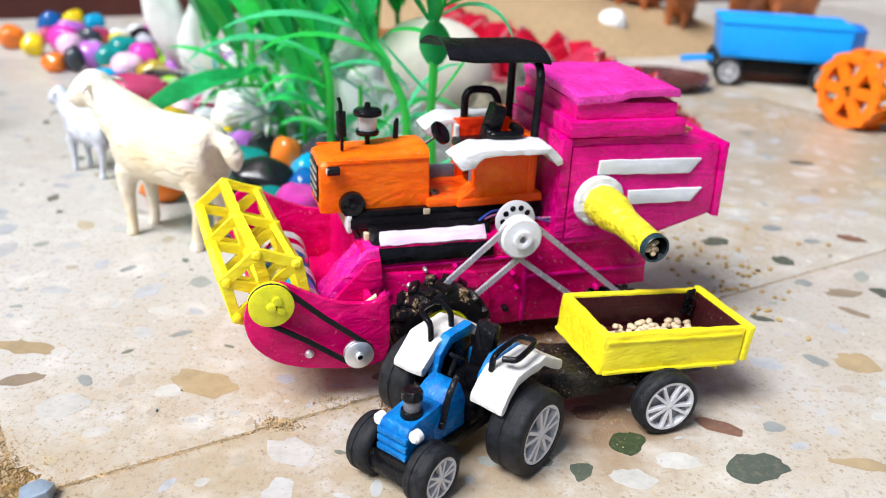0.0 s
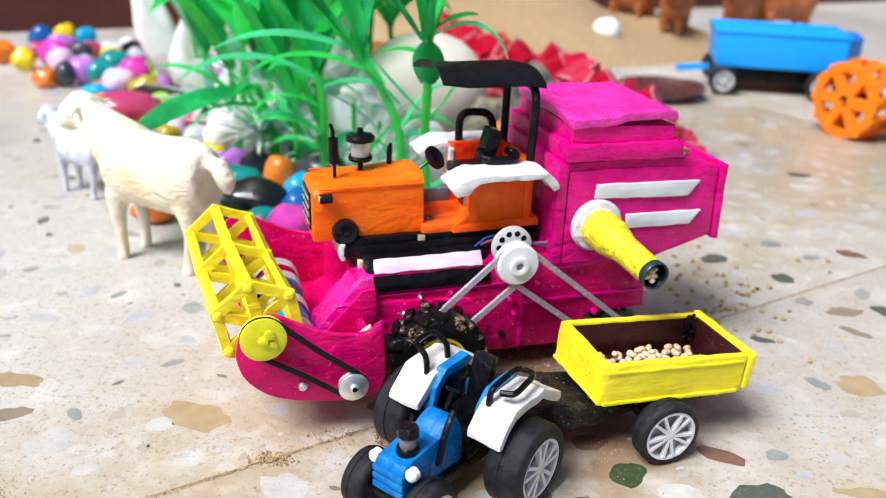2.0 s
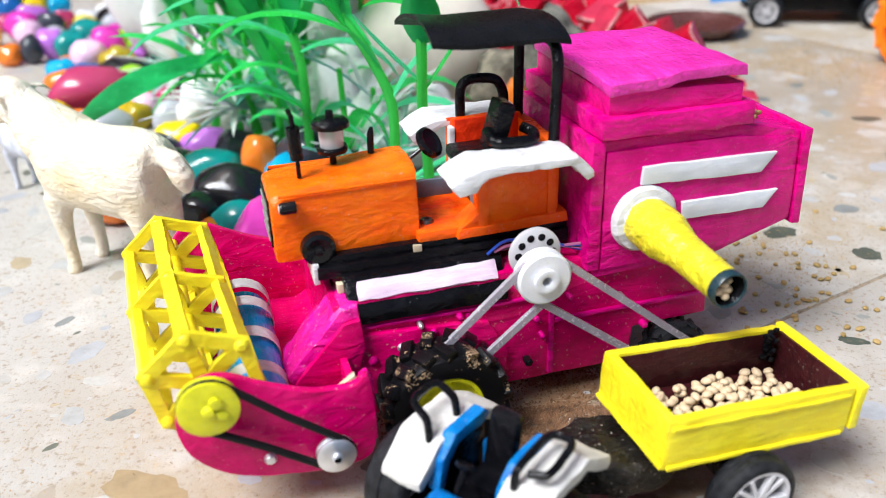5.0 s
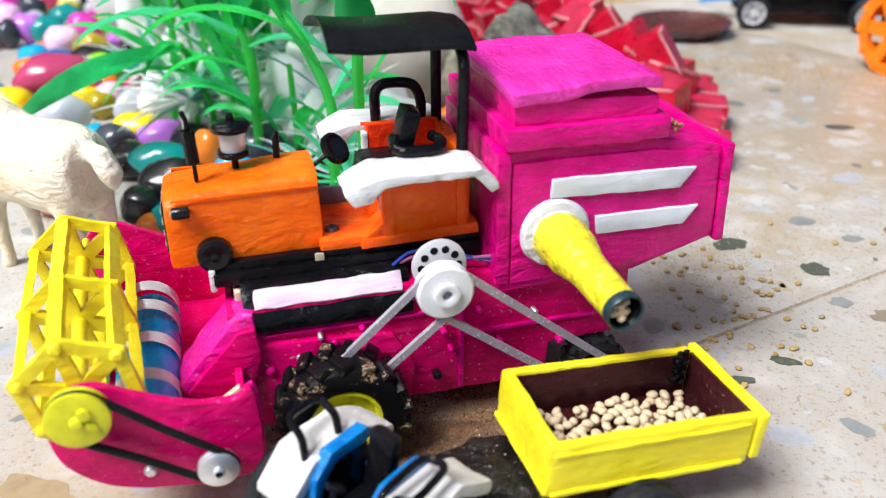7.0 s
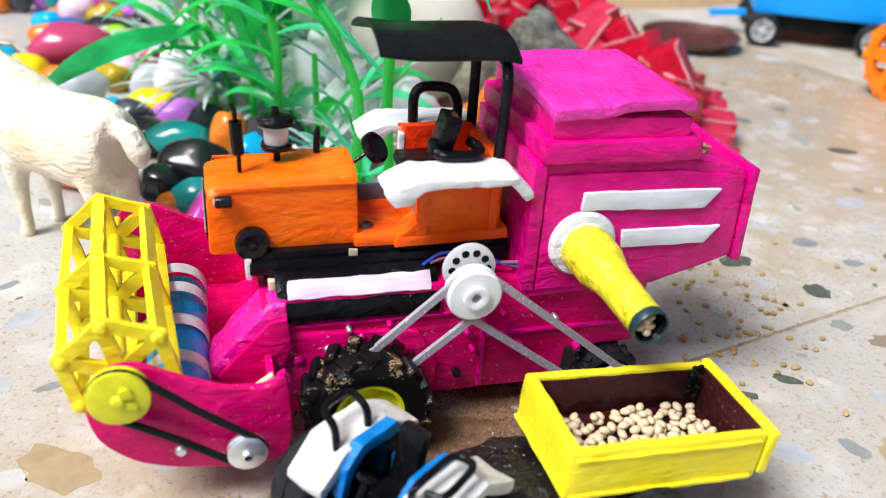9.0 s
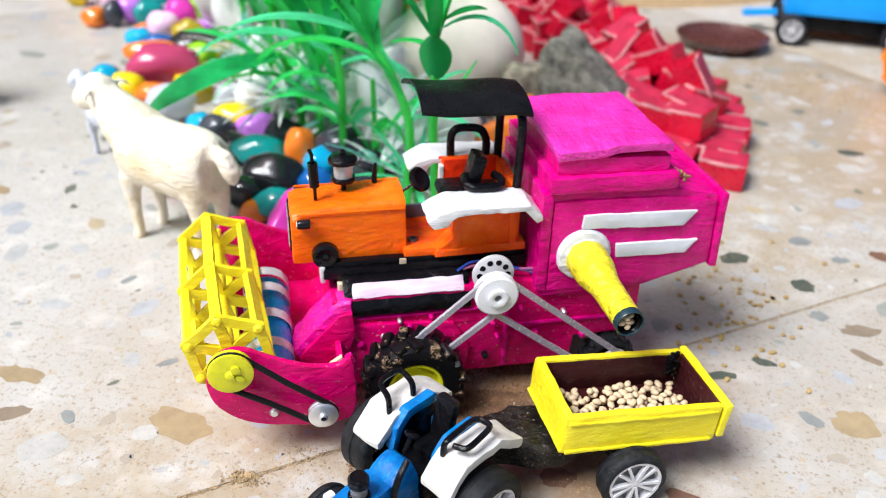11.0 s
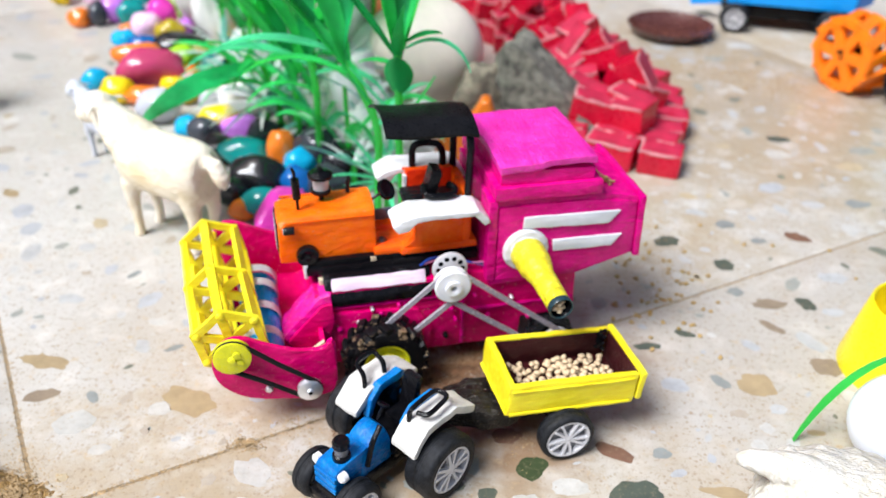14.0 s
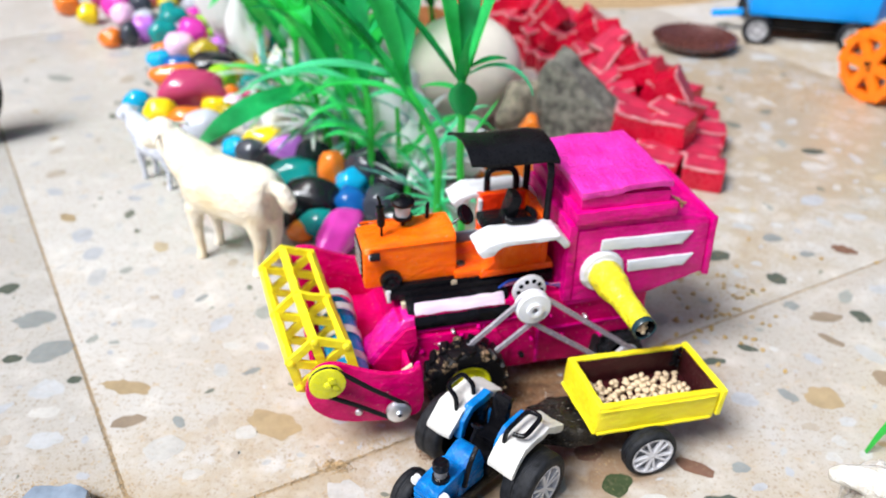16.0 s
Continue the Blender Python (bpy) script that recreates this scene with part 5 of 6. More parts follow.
figure("calf_figurine", -200, 456, 150, 0.60, GREY_FIGURE, "small grey plastic animal figurine behind the goat", 0.6)
# the sheep: a hanging fleece and a small head, in one mesh
bm = B()
for centre, radii, sub in (((0, -2, 22), (34, 27, 21), 5), ((14, -2, 26), (19, 22, 17), 4)):
    for v in blob(bm, centre, radii, (0, 0, 0), sub):
        a = math.atan2(v.co.y / 25, v.co.x / 38)
        strand = noise.noise(Vector((math.cos(a) * 7, math.sin(a) * 7, v.co.z / 60))) + 0.5 * noise.noise(Vector((math.cos(a) * 16, math.sin(a) * 16, v.co.z / 40)))
        flare = 1 + 0.12 * max(0, (34 - v.co.z) / 34)
        v.co.x, v.co.y = v.co.x * (flare + 0.13 * strand), v.co.y * (flare + 0.16 * strand)
        v.co.z = max(1.5 + 2.5 * noise.noise(Vector((a * 6, 0, 0))), v.co.z + 1.2 * noise.noise(v.co / 5))
sweep(bm, [(14, 0, 34), (25, 1, 39.5), (33, 2, 40.0), (38, 2, 39.2), (42, 2, 38)], [10, 6.6, 4.4, 3.5, 2.0], 16)
for py in (-1, 1):
    sweep(bm, [(28, 3 * py, 42), (27, 6 * py, 42.5), (26, 8 * py, 40)], [1.4, 1.4, 0.8], 10)
    for px in (-20, 22):
        sweep(bm, [(px, 10 * py, 12), (px, 10 * py, 0)], [3.4, 3.0], 10)
uneven(bm, 3, 0.4, 2)
sheep = thing("sheep_figurine", 168, 199, 0, "white woolly sheep figurine with a long hanging fleece", "figurine", "toy animals", yaw=160, bm=bm, material=WOOL, sharp=2)
rm = sheep.modifiers.new("remesh", "REMESH")
rm.mode, rm.voxel_size, rm.use_smooth_shade = "VOXEL", 0.0009, True
sm = sheep.modifiers.new("smooth", "SMOOTH")
sm.factor, sm.iterations = 0.5, 1
for x, y, yaw, s in ((226, 990, 250, 1.1), (190, 1060, 300, 1.1), (300, 1000, 240, 1.15), (352, 1020, 200, 1.15)):
    figure("cattle_figurine", x, y, yaw, s, RUST_FIGURE, "rust orange plastic animal figurine by the sand", 0.6)

# ---- coloured pebbles ----
def pebble(x, y, colour, a, b, c, yaw, seed, z=0.0):
    bm = B()
    blob(bm, (0, 0, c * 0.92), (a, b, c), (0, 0, 0), 3, 0.26, 1.3, seed)
    words = {"charcoal": "dark slate", "cyan": "bright cyan", "magenta": "bright pink", "olive": "dark golden"}
    return thing("pebble", x, y, z, "glossy %s painted pebble in the heap of pebbles" % words.get(colour, colour), "pebble", "coloured pebbles", yaw=yaw, bm=bm, material=PEBBLE_COLOURS[colour], sharp=2)


NEAR_PEBBLES = [
    (-116, 459, "teal", 17, 12, 10), (-99, 428, "black", 18, 13, 12), (-93, 457, "orange", 9, 9, 14), (-75, 388, "magenta", 10, 19, 12),
    (-129, 493, "purple", 14, 10, 9), (-150, 510, "yellow", 14, 9, 8), (-76, 426, "blue", 10, 10, 10), (-91, 402, "teal", 11, 10, 9),
    (-70, 456, "charcoal", 15, 13, 16), (-99, 397, "orange", 8, 7, 6), (-78, 446, "cyan", 11, 10, 11), (-44, 412, "black", 13, 10, 9), (-108, 412, "black", 10, 9, 9),
    (-164, 492, "cyan", 9, 8, 8), (-152, 486, "charcoal", 11, 9, 9), (-134, 462, "black", 12, 10, 9), (-58, 426, "charcoal", 12, 11, 11), (-112, 486, "charcoal", 11, 10, 10), (-52, 446, "black", 14, 10, 12)]
MID_PEBBLES = [
    (-219, 566, "crimson", 25, 14, 16), (-256, 557, "cyan", 11, 9, 9), (-229, 560, "blue", 8, 7, 8), (-232, 539, "yellow", 12, 9, 10),
    (-211, 536, "orange", 14, 8, 8), (-198, 556, "yellow", 11, 8, 8), (-193, 574, "orange", 8, 7, 9), (-186, 546, "olive", 9, 8, 8), (-244, 602, "orange", 22, 11, 11), (-208, 600, "lime", 11, 10, 11),
    (-192, 514, "grey", 15, 11, 12), (-254, 634, "blue", 12, 9, 8), (-229, 640, "black", 17, 11, 9), (-271, 640, "cyan", 10, 9, 9), (-263, 666, "pink", 13, 11, 12), (-242, 662, "olive", 12, 10, 10),
    (-264, 698, "magenta", 13, 12, 13), (-290, 697, "teal", 12, 11, 12), (-309, 706, "purple", 10, 10, 12), (-319, 694, "charcoal", 8, 9, 11), (-346, 744, "pink", 11, 10, 11), (-360, 764, "magenta", 15, 12, 13),
    (-333, 690, "orange", 10, 9, 8), (-294, 734, "teal", 14, 12, 12), (-338, 768, "charcoal", 11, 10, 12), (-378, 746, "yellow", 10, 9, 10), (-410, 770, "orange", 13, 10, 11),
    (-404, 836, "blue", 13, 11, 12), (-384, 842, "yellow", 11, 10, 13), (-370, 850, "cyan", 11, 10, 11), (-342, 800, "crimson", 9, 8, 9), (-370, 800, "purple", 14, 11, 12), (-186, 560, "pink", 10, 9, 8), (-150, 420, "orange", 11, 9, 8)]
for k, (x, y, col, a, b, c) in enumerate(NEAR_PEBBLES + MID_PEBBLES):
    rr = rng(200 + k)
    pebble(x, y, col, a, b, c, 12 + rr.uniform(-15, 15) if col != "magenta" else -18, k * 1.37)
r = rng(5)
names = list(PEBBLE_COLOURS)
put = [(x, y, a) for x, y, _, a, _, _ in NEAR_PEBBLES + MID_PEBBLES]
tries = 0
while len(put) < 150 and tries < 9000:
    tries += 1
    t = r.random() ** 0.8
    cx, cy = -92 - 300 * t, 456 + 350 * t
    off = r.uniform(-6, 120 - 10 * t)
    x, y = cx + off * 0.78, cy + off * 0.62
    a = r.uniform(8, 13)
    if (x > -150 and y < 470) or any((x - p) ** 2 + (y - q) ** 2 < (0.8 * (a + s)) ** 2 for p, q, s in put):
        continue
    put.append((x, y, a))
    under = -175 < x < 20 and 470 < y < 660
    if under and r.random() < 0.4:
        continue
    pebble(x, y, r.choice(["white", "white", "charcoal", "grey", "white"] if under else names), a, a * r.uniform(0.65, 0.95), a * r.uniform(0.6, 0.85), r.uniform(0, 180), tries * 0.73)

# ---- stones, shells, ball ----
def rock(name, x, y, rx, ry, rz, yaw, seed, mat, label, tilt=0.0, cat="rock"):
    bm = B()
    blob(bm, (0, 0, rz * 0.8), (rx, ry, rz), (0, tilt, 0), 4, 0.5, 1.1, seed)
    for v in bm.verts:
        v.co += 0.06 * rx * noise.noise_vector(v.co / (0.22 * rx) + Vector((seed, 0, 0)))
        v.co.z = max(v.co.z, 0)
    return thing(name, x, y, 0, label, cat, yaw=yaw, bm=bm, material=mat, sharp=0.5)


bm = B()
prism(bm, [(-34, 0), (-31, 26), (-21, 64), (-15, 61), (6, 37), (33, 12), (38, 0)], "y", -14, 14, 3)
cut(bm, 6)
for v in bm.verts:
    v.co += 3.0 * noise.noise_vector(v.co / 13) + 1.8 * noise.noise_vector(v.co / 5)
    v.co = Vector((1.22 * v.co.x, v.co.y, max(0, v.co.z)))
thing("rock", 65, 537, 0, "rough grey-green rock leaning on the red blocks", "rock", yaw=-18, bm=bm, material=ROCK, sharp=0.5)
rock("rock", 22, 540, 24, 15, 24, 40, 8.1, ROCK_TAN, "rough tan-grey rock beside the pale stone")
bm = B()
blob(bm, (0, 0, 38), (41, 36, 39), (0, 10, 0), 4, 0.05, 1.0, 2)
thing("pale_stone", -22, 572, 0, "large smooth cream rounded stone", "stone", bm=bm, material=CREAM_STONE, sharp=2)
bm = B()
lathe(bm, [(0, 0), (22, 0), (30, 18), (34, 44), (36, 50), (33, 50), (28, 20), (20, 4), (0, 4)], None, 30)
thing("clay_pot", -66, 640, 0, "small terracotta pot behind the plants", "pot", bm=bm, material=TERRACOTTA)
bm = B()
prism(bm, [(-22, 0), (-18, 7), (-4, 20), (14, 30), (20, 41), (25, 41), (29, 31), (33, 12), (34, 0)], "y", -7, 7, 2.0)
cut(bm, 6)
uneven(bm, 14, 1.0)
for v in bm.verts:
    v.co.z = max(0, v.co.z)
thing("orange_stone", 4, 489, 0, "bright orange wedge-shaped painted stone behind the plants", "stone", bm=bm, material=PEBBLE_COLOURS["orange"], sharp=2)
for k, (x, y, tall) in enumerate(((-234, 690, 44), (-206, 668, 30), (-150, 600, 26), (-16, 484, 22), (-44, 474, 22), (-60, 525, 30), (-110, 565, 24), (-84, 590, 24), (-140, 535, 18), (-88, 510, 20), (-64, 500, 26), (-48, 512, 24), (-84, 610, 44), (-60, 566, 34))):
    bm = B()
    blob(bm, (0, 0, tall * 0.85), (15, 13, tall), (10, 12 * k % 40 - 14, 0), 3, 0.42, 1.4, 5 + k)
    thing("pale_pebble", x, y, 0, "smooth whitish oblong pebble among the plants", "pebble", "pale pebbles", bm=bm, material=FLEECE, sharp=2)

# ---- red blocks ----
def red_block(x, y, z, yaw, tilt, seed):
    """A small red painted block, its worn top pinkened for sky haze and its front edge worn pale."""
    rr = rng(seed)
    ln, w, h = rr.uniform(25, 31), rr.uniform(17, 21), rr.uniform(14.5, 17)
    ob = thing("red_block", x, y, z, "small red painted block, top paler for haze, worn pale edge", "block", "red blocks", yaw=yaw, tilt=tilt)
    bm = B()
    box(bm, -ln / 2, ln / 2, -w / 2, w / 2, 0, h, 0.7)
    cut(bm, 8)
    uneven(bm, 9, 0.5, seed)
    part("body", bm, RED_CARD, ob)
    bm = B()
    box(bm, -ln / 2 + 0.9, ln / 2 - 0.9, -w / 2 + 0.9, w / 2 - 0.9, h - 0.7, h + 0.35, 0.3)
    cut(bm, 8)
    uneven(bm, 6, 0.35, seed)
    part("top_face", bm, RED_TOP, ob, "worn pinkish top face, sky haze put into its colour")
    bm = B()
    beam(bm, (-ln / 2 + 0.5, -w / 2 + 0.6, h - 0.4), (ln / 2 - 0.5, -w / 2 + 0.6, h - 0.4), 1.7, 1.3)
    cut(bm, 4)
    uneven(bm, 5, 0.7, seed + 3)
    part("worn_edge", bm, RED_EDGE, ob, "pale edge where the paint is worn")
    bm = B()
    beam(bm, (-ln / 2 + 0.6, -w / 2 + 0.8, h - 0.4), (-ln / 2 + 0.6, w / 2 - 0.8, h - 0.4), 1.6, 1.3)
    cut(bm, 4)
    uneven(bm, 5, 0.6, seed + 5)
    part("worn_edge", bm, RED_EDGE, ob, "pale edge where the paint is worn")
    return ob


way = [Vector((102, 498)), Vector((112, 545)), Vector((108, 604)), Vector((88, 656)), Vector((56, 702)), Vector((32, 742)), Vector((4, 784)), Vector((-26, 830))]
r = rng(21)
k = 0
for i in range(len(way) - 1):
    for f in (0.0, 0.36, 0.70):
        c = way[i].lerp(way[i + 1], f)
        d = (way[i + 1] - way[i]).normalized()
        side = Vector((d.y, -d.x))
        wild = 12 if i < 1 else 34
        for s in (-24, 4, 32):
            k += 1
            q = c + side * (s + r.uniform(-4, 4))
            red_block(q.x, q.y, 0, -14 + r.uniform(-wild, wild), r.uniform(-3, 3), 300 + k)
        if i or f > 0.2:
            for s in (-20, 10):
                k += 1
                q = c + side * (s + r.uniform(-5, 5)) + d * 8
                red_block(q.x, q.y, 15.2, -14 + r.uniform(-1.6 * wild, 1.6 * wild), r.uniform(-16, 16) if i < 1 else r.choice((-1, 1)) * r.uniform(10, 38), 300 + k)
        if i > 0:
            k += 1
            q = c + side * r.uniform(-16, 6) + d * 16
            red_block(q.x, q.y, 30, r.uniform(-70, 40), r.choice((-1, 1)) * r.uniform(20, 58), 300 + k)

# ---- plastic plants ----
def leaf_mesh(bm, root, way, length, width, droop, twist, fold=0.25):
    """A strap leaf: bent midrib, folded blade, pointed end, with thickness."""
    n, up = 9, Vector((0, 0, 1))
    d = Vector(way).normalized()
    side = d.cross(up)
    side = side.normalized() if side.length > 0.05 else Vector((1, 0, 0))
    p, dirn, rows = Vector(root), d.copy(), []
    for i in range(n + 1):
        t = i / n
        wd = width * (math.sin(math.pi * min(1, 0.10 + 0.90 * t)) ** 0.75) * (1 - 0.15 * t)
        s2 = Matrix.Rotation(twist * t, 3, dirn) @ side
        nrm = s2.cross(dirn).normalized()
        rows.append([p - s2 * wd / 2 + nrm * fold * wd / 2, p, p + s2 * wd / 2 + nrm * fold * wd / 2, p - nrm * 0.5])
        dirn = (dirn + Vector((0, 0, -droop * (0.35 + t) / n))).normalized()
        p = p + dirn * length / n
    vs = [[bm.verts.new(q) for q in row] for row in rows]
    for a, b in zip(vs, vs[1:]):
        for i, j in ((0, 1), (1, 2), (2, 3), (3, 0)):
            bm.faces.new((a[i], a[j], b[j], b[i]))


def plant(x, y, height, seed, stems=2, mat=LEAF, spread=1.0, low=0.48, thick=1.0, reach=1.0):
    r = rng(seed)
    ob = thing("plastic_plant", x, y, 0, "glossy green plastic plant with long strap leaves", "plastic plant", "plastic plants")
    for s in range(stems):
        lean = Vector((r.uniform(-0.16, 0.16), r.uniform(-0.16, 0.16), 1))
        foot = Vector((r.uniform(-6, 6), r.uniform(-6, 6), 0)) if stems > 1 else Vector((0, 0, 0))
        top = height * r.uniform(0.8, 1.0)
        line = [foot + Vector((lean.x * h, lean.y * h, h)) + Vector((2 * math.sin(h / 21 + s), 2 * math.cos(h / 19), 0)) for h in [top * i / 8 for i in range(9)]]
        bm = B()
        sweep(bm, line, [thick * (1.9 - 0.09 * i) for i in range(9)], 8)
        part("stem", bm, STEM, ob)
        turns = r.uniform(0, 6.28)
        for w in range(4):
            h = low + (1 - low) * w / 3
            at = line[min(8, int(h * 8))]
            for q in range(3 if w < 3 else 6):
                turns += 2 * math.pi / (3 if w < 3 else 6) + r.uniform(-0.25, 0.25)
                lift = r.uniform(0.7, 1.9)
                bm = B()
                leaf_mesh(bm, at, (math.cos(turns) * spread, math.sin(turns) * spread, lift), reach * r.uniform(46, 84), (0.45 + 0.55 * reach) * r.uniform(9, 17), r.uniform(0.7, 2.3), r.uniform(-0.8, 0.8), 0.4)
                part("leaf", bm, mat, ob, sharp=1.4)
    return ob


for k, (x, y, h, st, m2) in enumerate(((-46, 606, 140, 1, LEAF), (-132, 506, 120, 1, LEAF), (-92, 560, 138, 1, LEAF_TEAL), (-138, 570, 128, 1, LEAF),
                                       (-150, 622, 140, 1, LEAF), (-196, 660, 150, 1, LEAF_TEAL), (-70, 590, 150, 1, LEAF))):
    plant(x, y, h, 542 + k, st, m2, low=0.70, thick=1.2, reach=0.9)


def fan_plant(x, y, stem, blades, label):
    """A bare stem with a fan of broad blades at its head; blades: root, way, length, width, droop, twist, material."""
    ob = thing("plastic_plant", x, y, 0, label, "plastic plant", "plastic plants")
    bm = B()
    sweep(bm, bend(stem, 4, 0.4), 2.0, 10)
    part("stem", bm, STEM, ob)
    for root, way, length, width, droop, twist, mat in blades:
        bm = B()
        leaf_mesh(bm, root, way, length, width, droop, twist, 0.5)
        part("leaf", bm, mat, ob, sharp=1.4)
    return ob


fan_plant(-10, 388, [(0, 0, 0), (1, 1, 30), (-1, 0, 60), (0, -1, 84), (-1, 0, 108)], [
    ((0, -2, 84), (0.0, -0.35, 1), 23, 15, 0.2, 0.0, LEAF_BROAD), ((-3, 0, 103), (-0.75, 0.05, 1), 74, 9, 0.3, 0.5, LEAF_BROAD), ((0, -1, 100), (0.12, -0.2, 1), 30, 9, 0.1, 0.9, LEAF_BROAD),
    ((-3, 1, 106), (-0.18, 0.1, 1), 84, 10, 0.3, -0.6, LEAF), ((2, 0, 105), (0.28, 0.05, 1), 78, 10, 0.5, 0.7, LEAF), ((0, 2, 107), (0.05, 0.4, 1), 86, 12, 0.4, 0.2, LEAF_BROAD), ((3, 0, 109), (0.9, -0.15, 0.55), 19, 5.5, 0.6, 0.2, LEAF_BROAD),
    ((3, 0, 106), (0.8, -0.05, 0.6), 39, 4, 3.0, 0.1, LEAF_TEAL), ((1, 0, 68), (0.75, 0.0, 1.0), 30, 3, -0.4, 0.1, LEAF), ((-1, 0, 70), (-0.9, 0.1, 0.8), 34, 3, -0.3, 0.1, LEAF_TEAL), ((0, 0, 96), (-0.9, 0.2, 0.35), 22, 5, 1.0, 0.2, LEAF)],
    "thick-stemmed green plastic plant with a rosette of broad blades")
fan_plant(-24, 396, [(0, 0, 0), (1, 0, 34), (2, 1, 60), (-9, 8, 80), (-22, 16, 94)], [
    ((-8, 7, 79), (-0.9, 0.3, 1), 98, 13, 0.6, 0.5, LEAF), ((-16, 12, 88), (-0.35, 0.2, 1), 104, 14, 0.4, -0.7, LEAF), ((-22, 16, 92), (-0.7, 0.1, 0.9), 96, 13, 0.8, 0.6, LEAF_BROAD), ((-20, 15, 92), (0.1, 0.3, 1), 100, 13, 0.5, 0.8, LEAF_BROAD),
    ((-22, 16, 93), (-1, -0.1, 0.35), 66, 9, 1.0, 0.1, LEAF_TEAL), ((-14, 10, 84), (-1, 0.0, 0.5), 62, 7, 1.6, 0.2, LEAF), ((-2, 4, 70), (-0.5, -0.2, 1), 30, 4, 1.0, 0.1, LEAF), ((2, 1, 62), (0.5, 0.3, 0.9), 36, 4, 1.6, 0.1, LEAF_TEAL)],
    "green plastic plant leaning over with a fan of broad blades")
fan_plant(-66, 446, [(0, 0, 0), (-1, 1, 30), (0, 0, 58), (-4, 4, 74)], [
    ((-3, 3, 72), (-0.6, 0.1, 1), 106, 14, 0.7, 0.5, LEAF), ((-4, 4, 74), (-0.1, 0.3, 1), 112, 13, 0.4, -0.8, LEAF_BROAD), ((-4, 4, 74), (0.4, 0.2, 1), 96, 12, 0.8, 0.5, LEAF_BROAD), ((-4, 4, 70), (-1, -0.2, 0.6), 74, 10, 1.6, 0.2, LEAF_TEAL),
    ((-2, 2, 66), (0.9, -0.2, 0.5), 50, 6, 2.0, 0.1, LEAF_TEAL), ((-1, 1, 56), (-0.8, -0.4, 0.7), 44, 5, 2.2, 0.1, LEAF)],
    "green plastic plant with tall broad blades over the dark pebbles")
# narrower, arching plants between them
for k, (x, y, h) in enumerate(((-52, 452, 96), (-76, 480, 104), (-110, 512, 100))):
    r = rng(900 + k)
    ob = thing("plastic_plant", x, y, 0, "slender green plastic plant with arching narrow leaves", "plastic plant", "plastic plants")
    for q in range(6):
        a, up = r.uniform(0, 6.28), r.uniform(0.1, 0.8)
        bm = B()
        leaf_mesh(bm, (2 * math.cos(a), 2 * math.sin(a), h * up * 0.5), (math.cos(a) * 0.5, math.sin(a) * 0.5, 1), h * r.uniform(0.6, 0.95), r.uniform(4.5, 8), r.uniform(1.2, 3.2), r.uniform(-1.2, 1.2))
        part("leaf", bm, LEAF if (k + q) % 3 else LEAF_TEAL, ob, sharp=1.4)
    bm = B()
    sweep(bm, [(0, 0, 0), (1, 1, h * 0.3), (0, 2, h * 0.6)], [1.8, 1.6, 1.2], 8)
    part("stem", bm, STEM, ob)
# long broad blades rising out of the middle
for k, (x, y, a, up) in enumerate(((-88, 476, 2.3, 2.2), (-98, 536, 1.2, 3.0), (-96, 500, 2.7, 1.6), (-84, 520, 0.6, 2.6), (-118, 540, 2.0, 2.4), (-150, 572, 2.6, 1.8), (-178, 610, 1.4, 2.2), (-132, 590, 0.4, 2.0))):
    r = rng(960 + k)
    ob = thing("plastic_plant", x, y, 0, "green plastic plant with tall broad blades", "plastic plant", "plastic plants")
    bm = B()
    sweep(bm, [(0, 0, 0), (1, 1, 24), (0, 2, 52)], [2.2, 2.0, 1.6], 8)
    part("stem", bm, STEM, ob)
    for q in range(4):
        bm = B()
        th = a + q * 1.55 + r.uniform(-0.3, 0.3)
        leaf_mesh(bm, (0, 2, 46 + 2 * q), (math.cos(th), math.sin(th), up * r.uniform(0.7, 1.1)), r.uniform(88, 120), r.uniform(10, 16) + 5 * (k > 3), r.uniform(0.5, 1.3), r.uniform(-0.5, 0.5), 0.35)
        part("leaf", bm, (LEAF, LEAF_HAZED, LEAF_BROAD)[(k + q) % 3] if k > 3 else LEAF if (k + q) % 3 else LEAF_BROAD, ob, sharp=1.4)
# the one broad leaf over the goat's back
broad = thing("plastic_plant", -100, 494, 0, "plastic plant with one broad drooping green leaf", "plastic plant", "plastic plants")
bm = B()
sweep(bm, [(0, 0, 0), (-3, -3, 28), (-8, -10, 53), (-10, -13, 59)], 1.6, 8)
part("stem", bm, STEM, broad)
bm = B()
leaf_mesh(bm, (-9, -12, 57), (-48, -52, 2), 84, 22, 0.7, -0.35, 0.15)
part("leaf", bm, LEAF_BROAD, broad, "broad pale-veined leaf", 1.4)
for k, (x, y, n) in enumerate(((-112, 494, 46), (-30, 446, 16), (-44, 432, 12), (-170, 590, 40), (-84, 490, 30), (-22, 414, 14))):
    r = rng(800 + k)
    fern = thing("fern_tuft", x, y, 0, "whitish green plastic fern tuft among the pebbles", "plastic plant", "fern tufts")
    for q in range(n):
        a = r.uniform(0, 6.28)
        bm = B()
        leaf_mesh(bm, (0, 0, 20 + 8 * (k == 0)), (math.cos(a), math.sin(a), r.uniform(-0.1, 1.3)), r.uniform(24, 44) + 10 * (k == 0), 3.4, r.uniform(0.2, 0.8), 0.2)
        part("needle_leaf", bm, LEAF_TEAL if k == 5 else FERN if q % 3 else FERN_TEAL, fern, sharp=1.4)
    bm = B()
    sweep(bm, [(0, 0, 0), (0.5, 0, 20)], [2.0, 1.5], 8)
    part("stem", bm, STEM, fern)

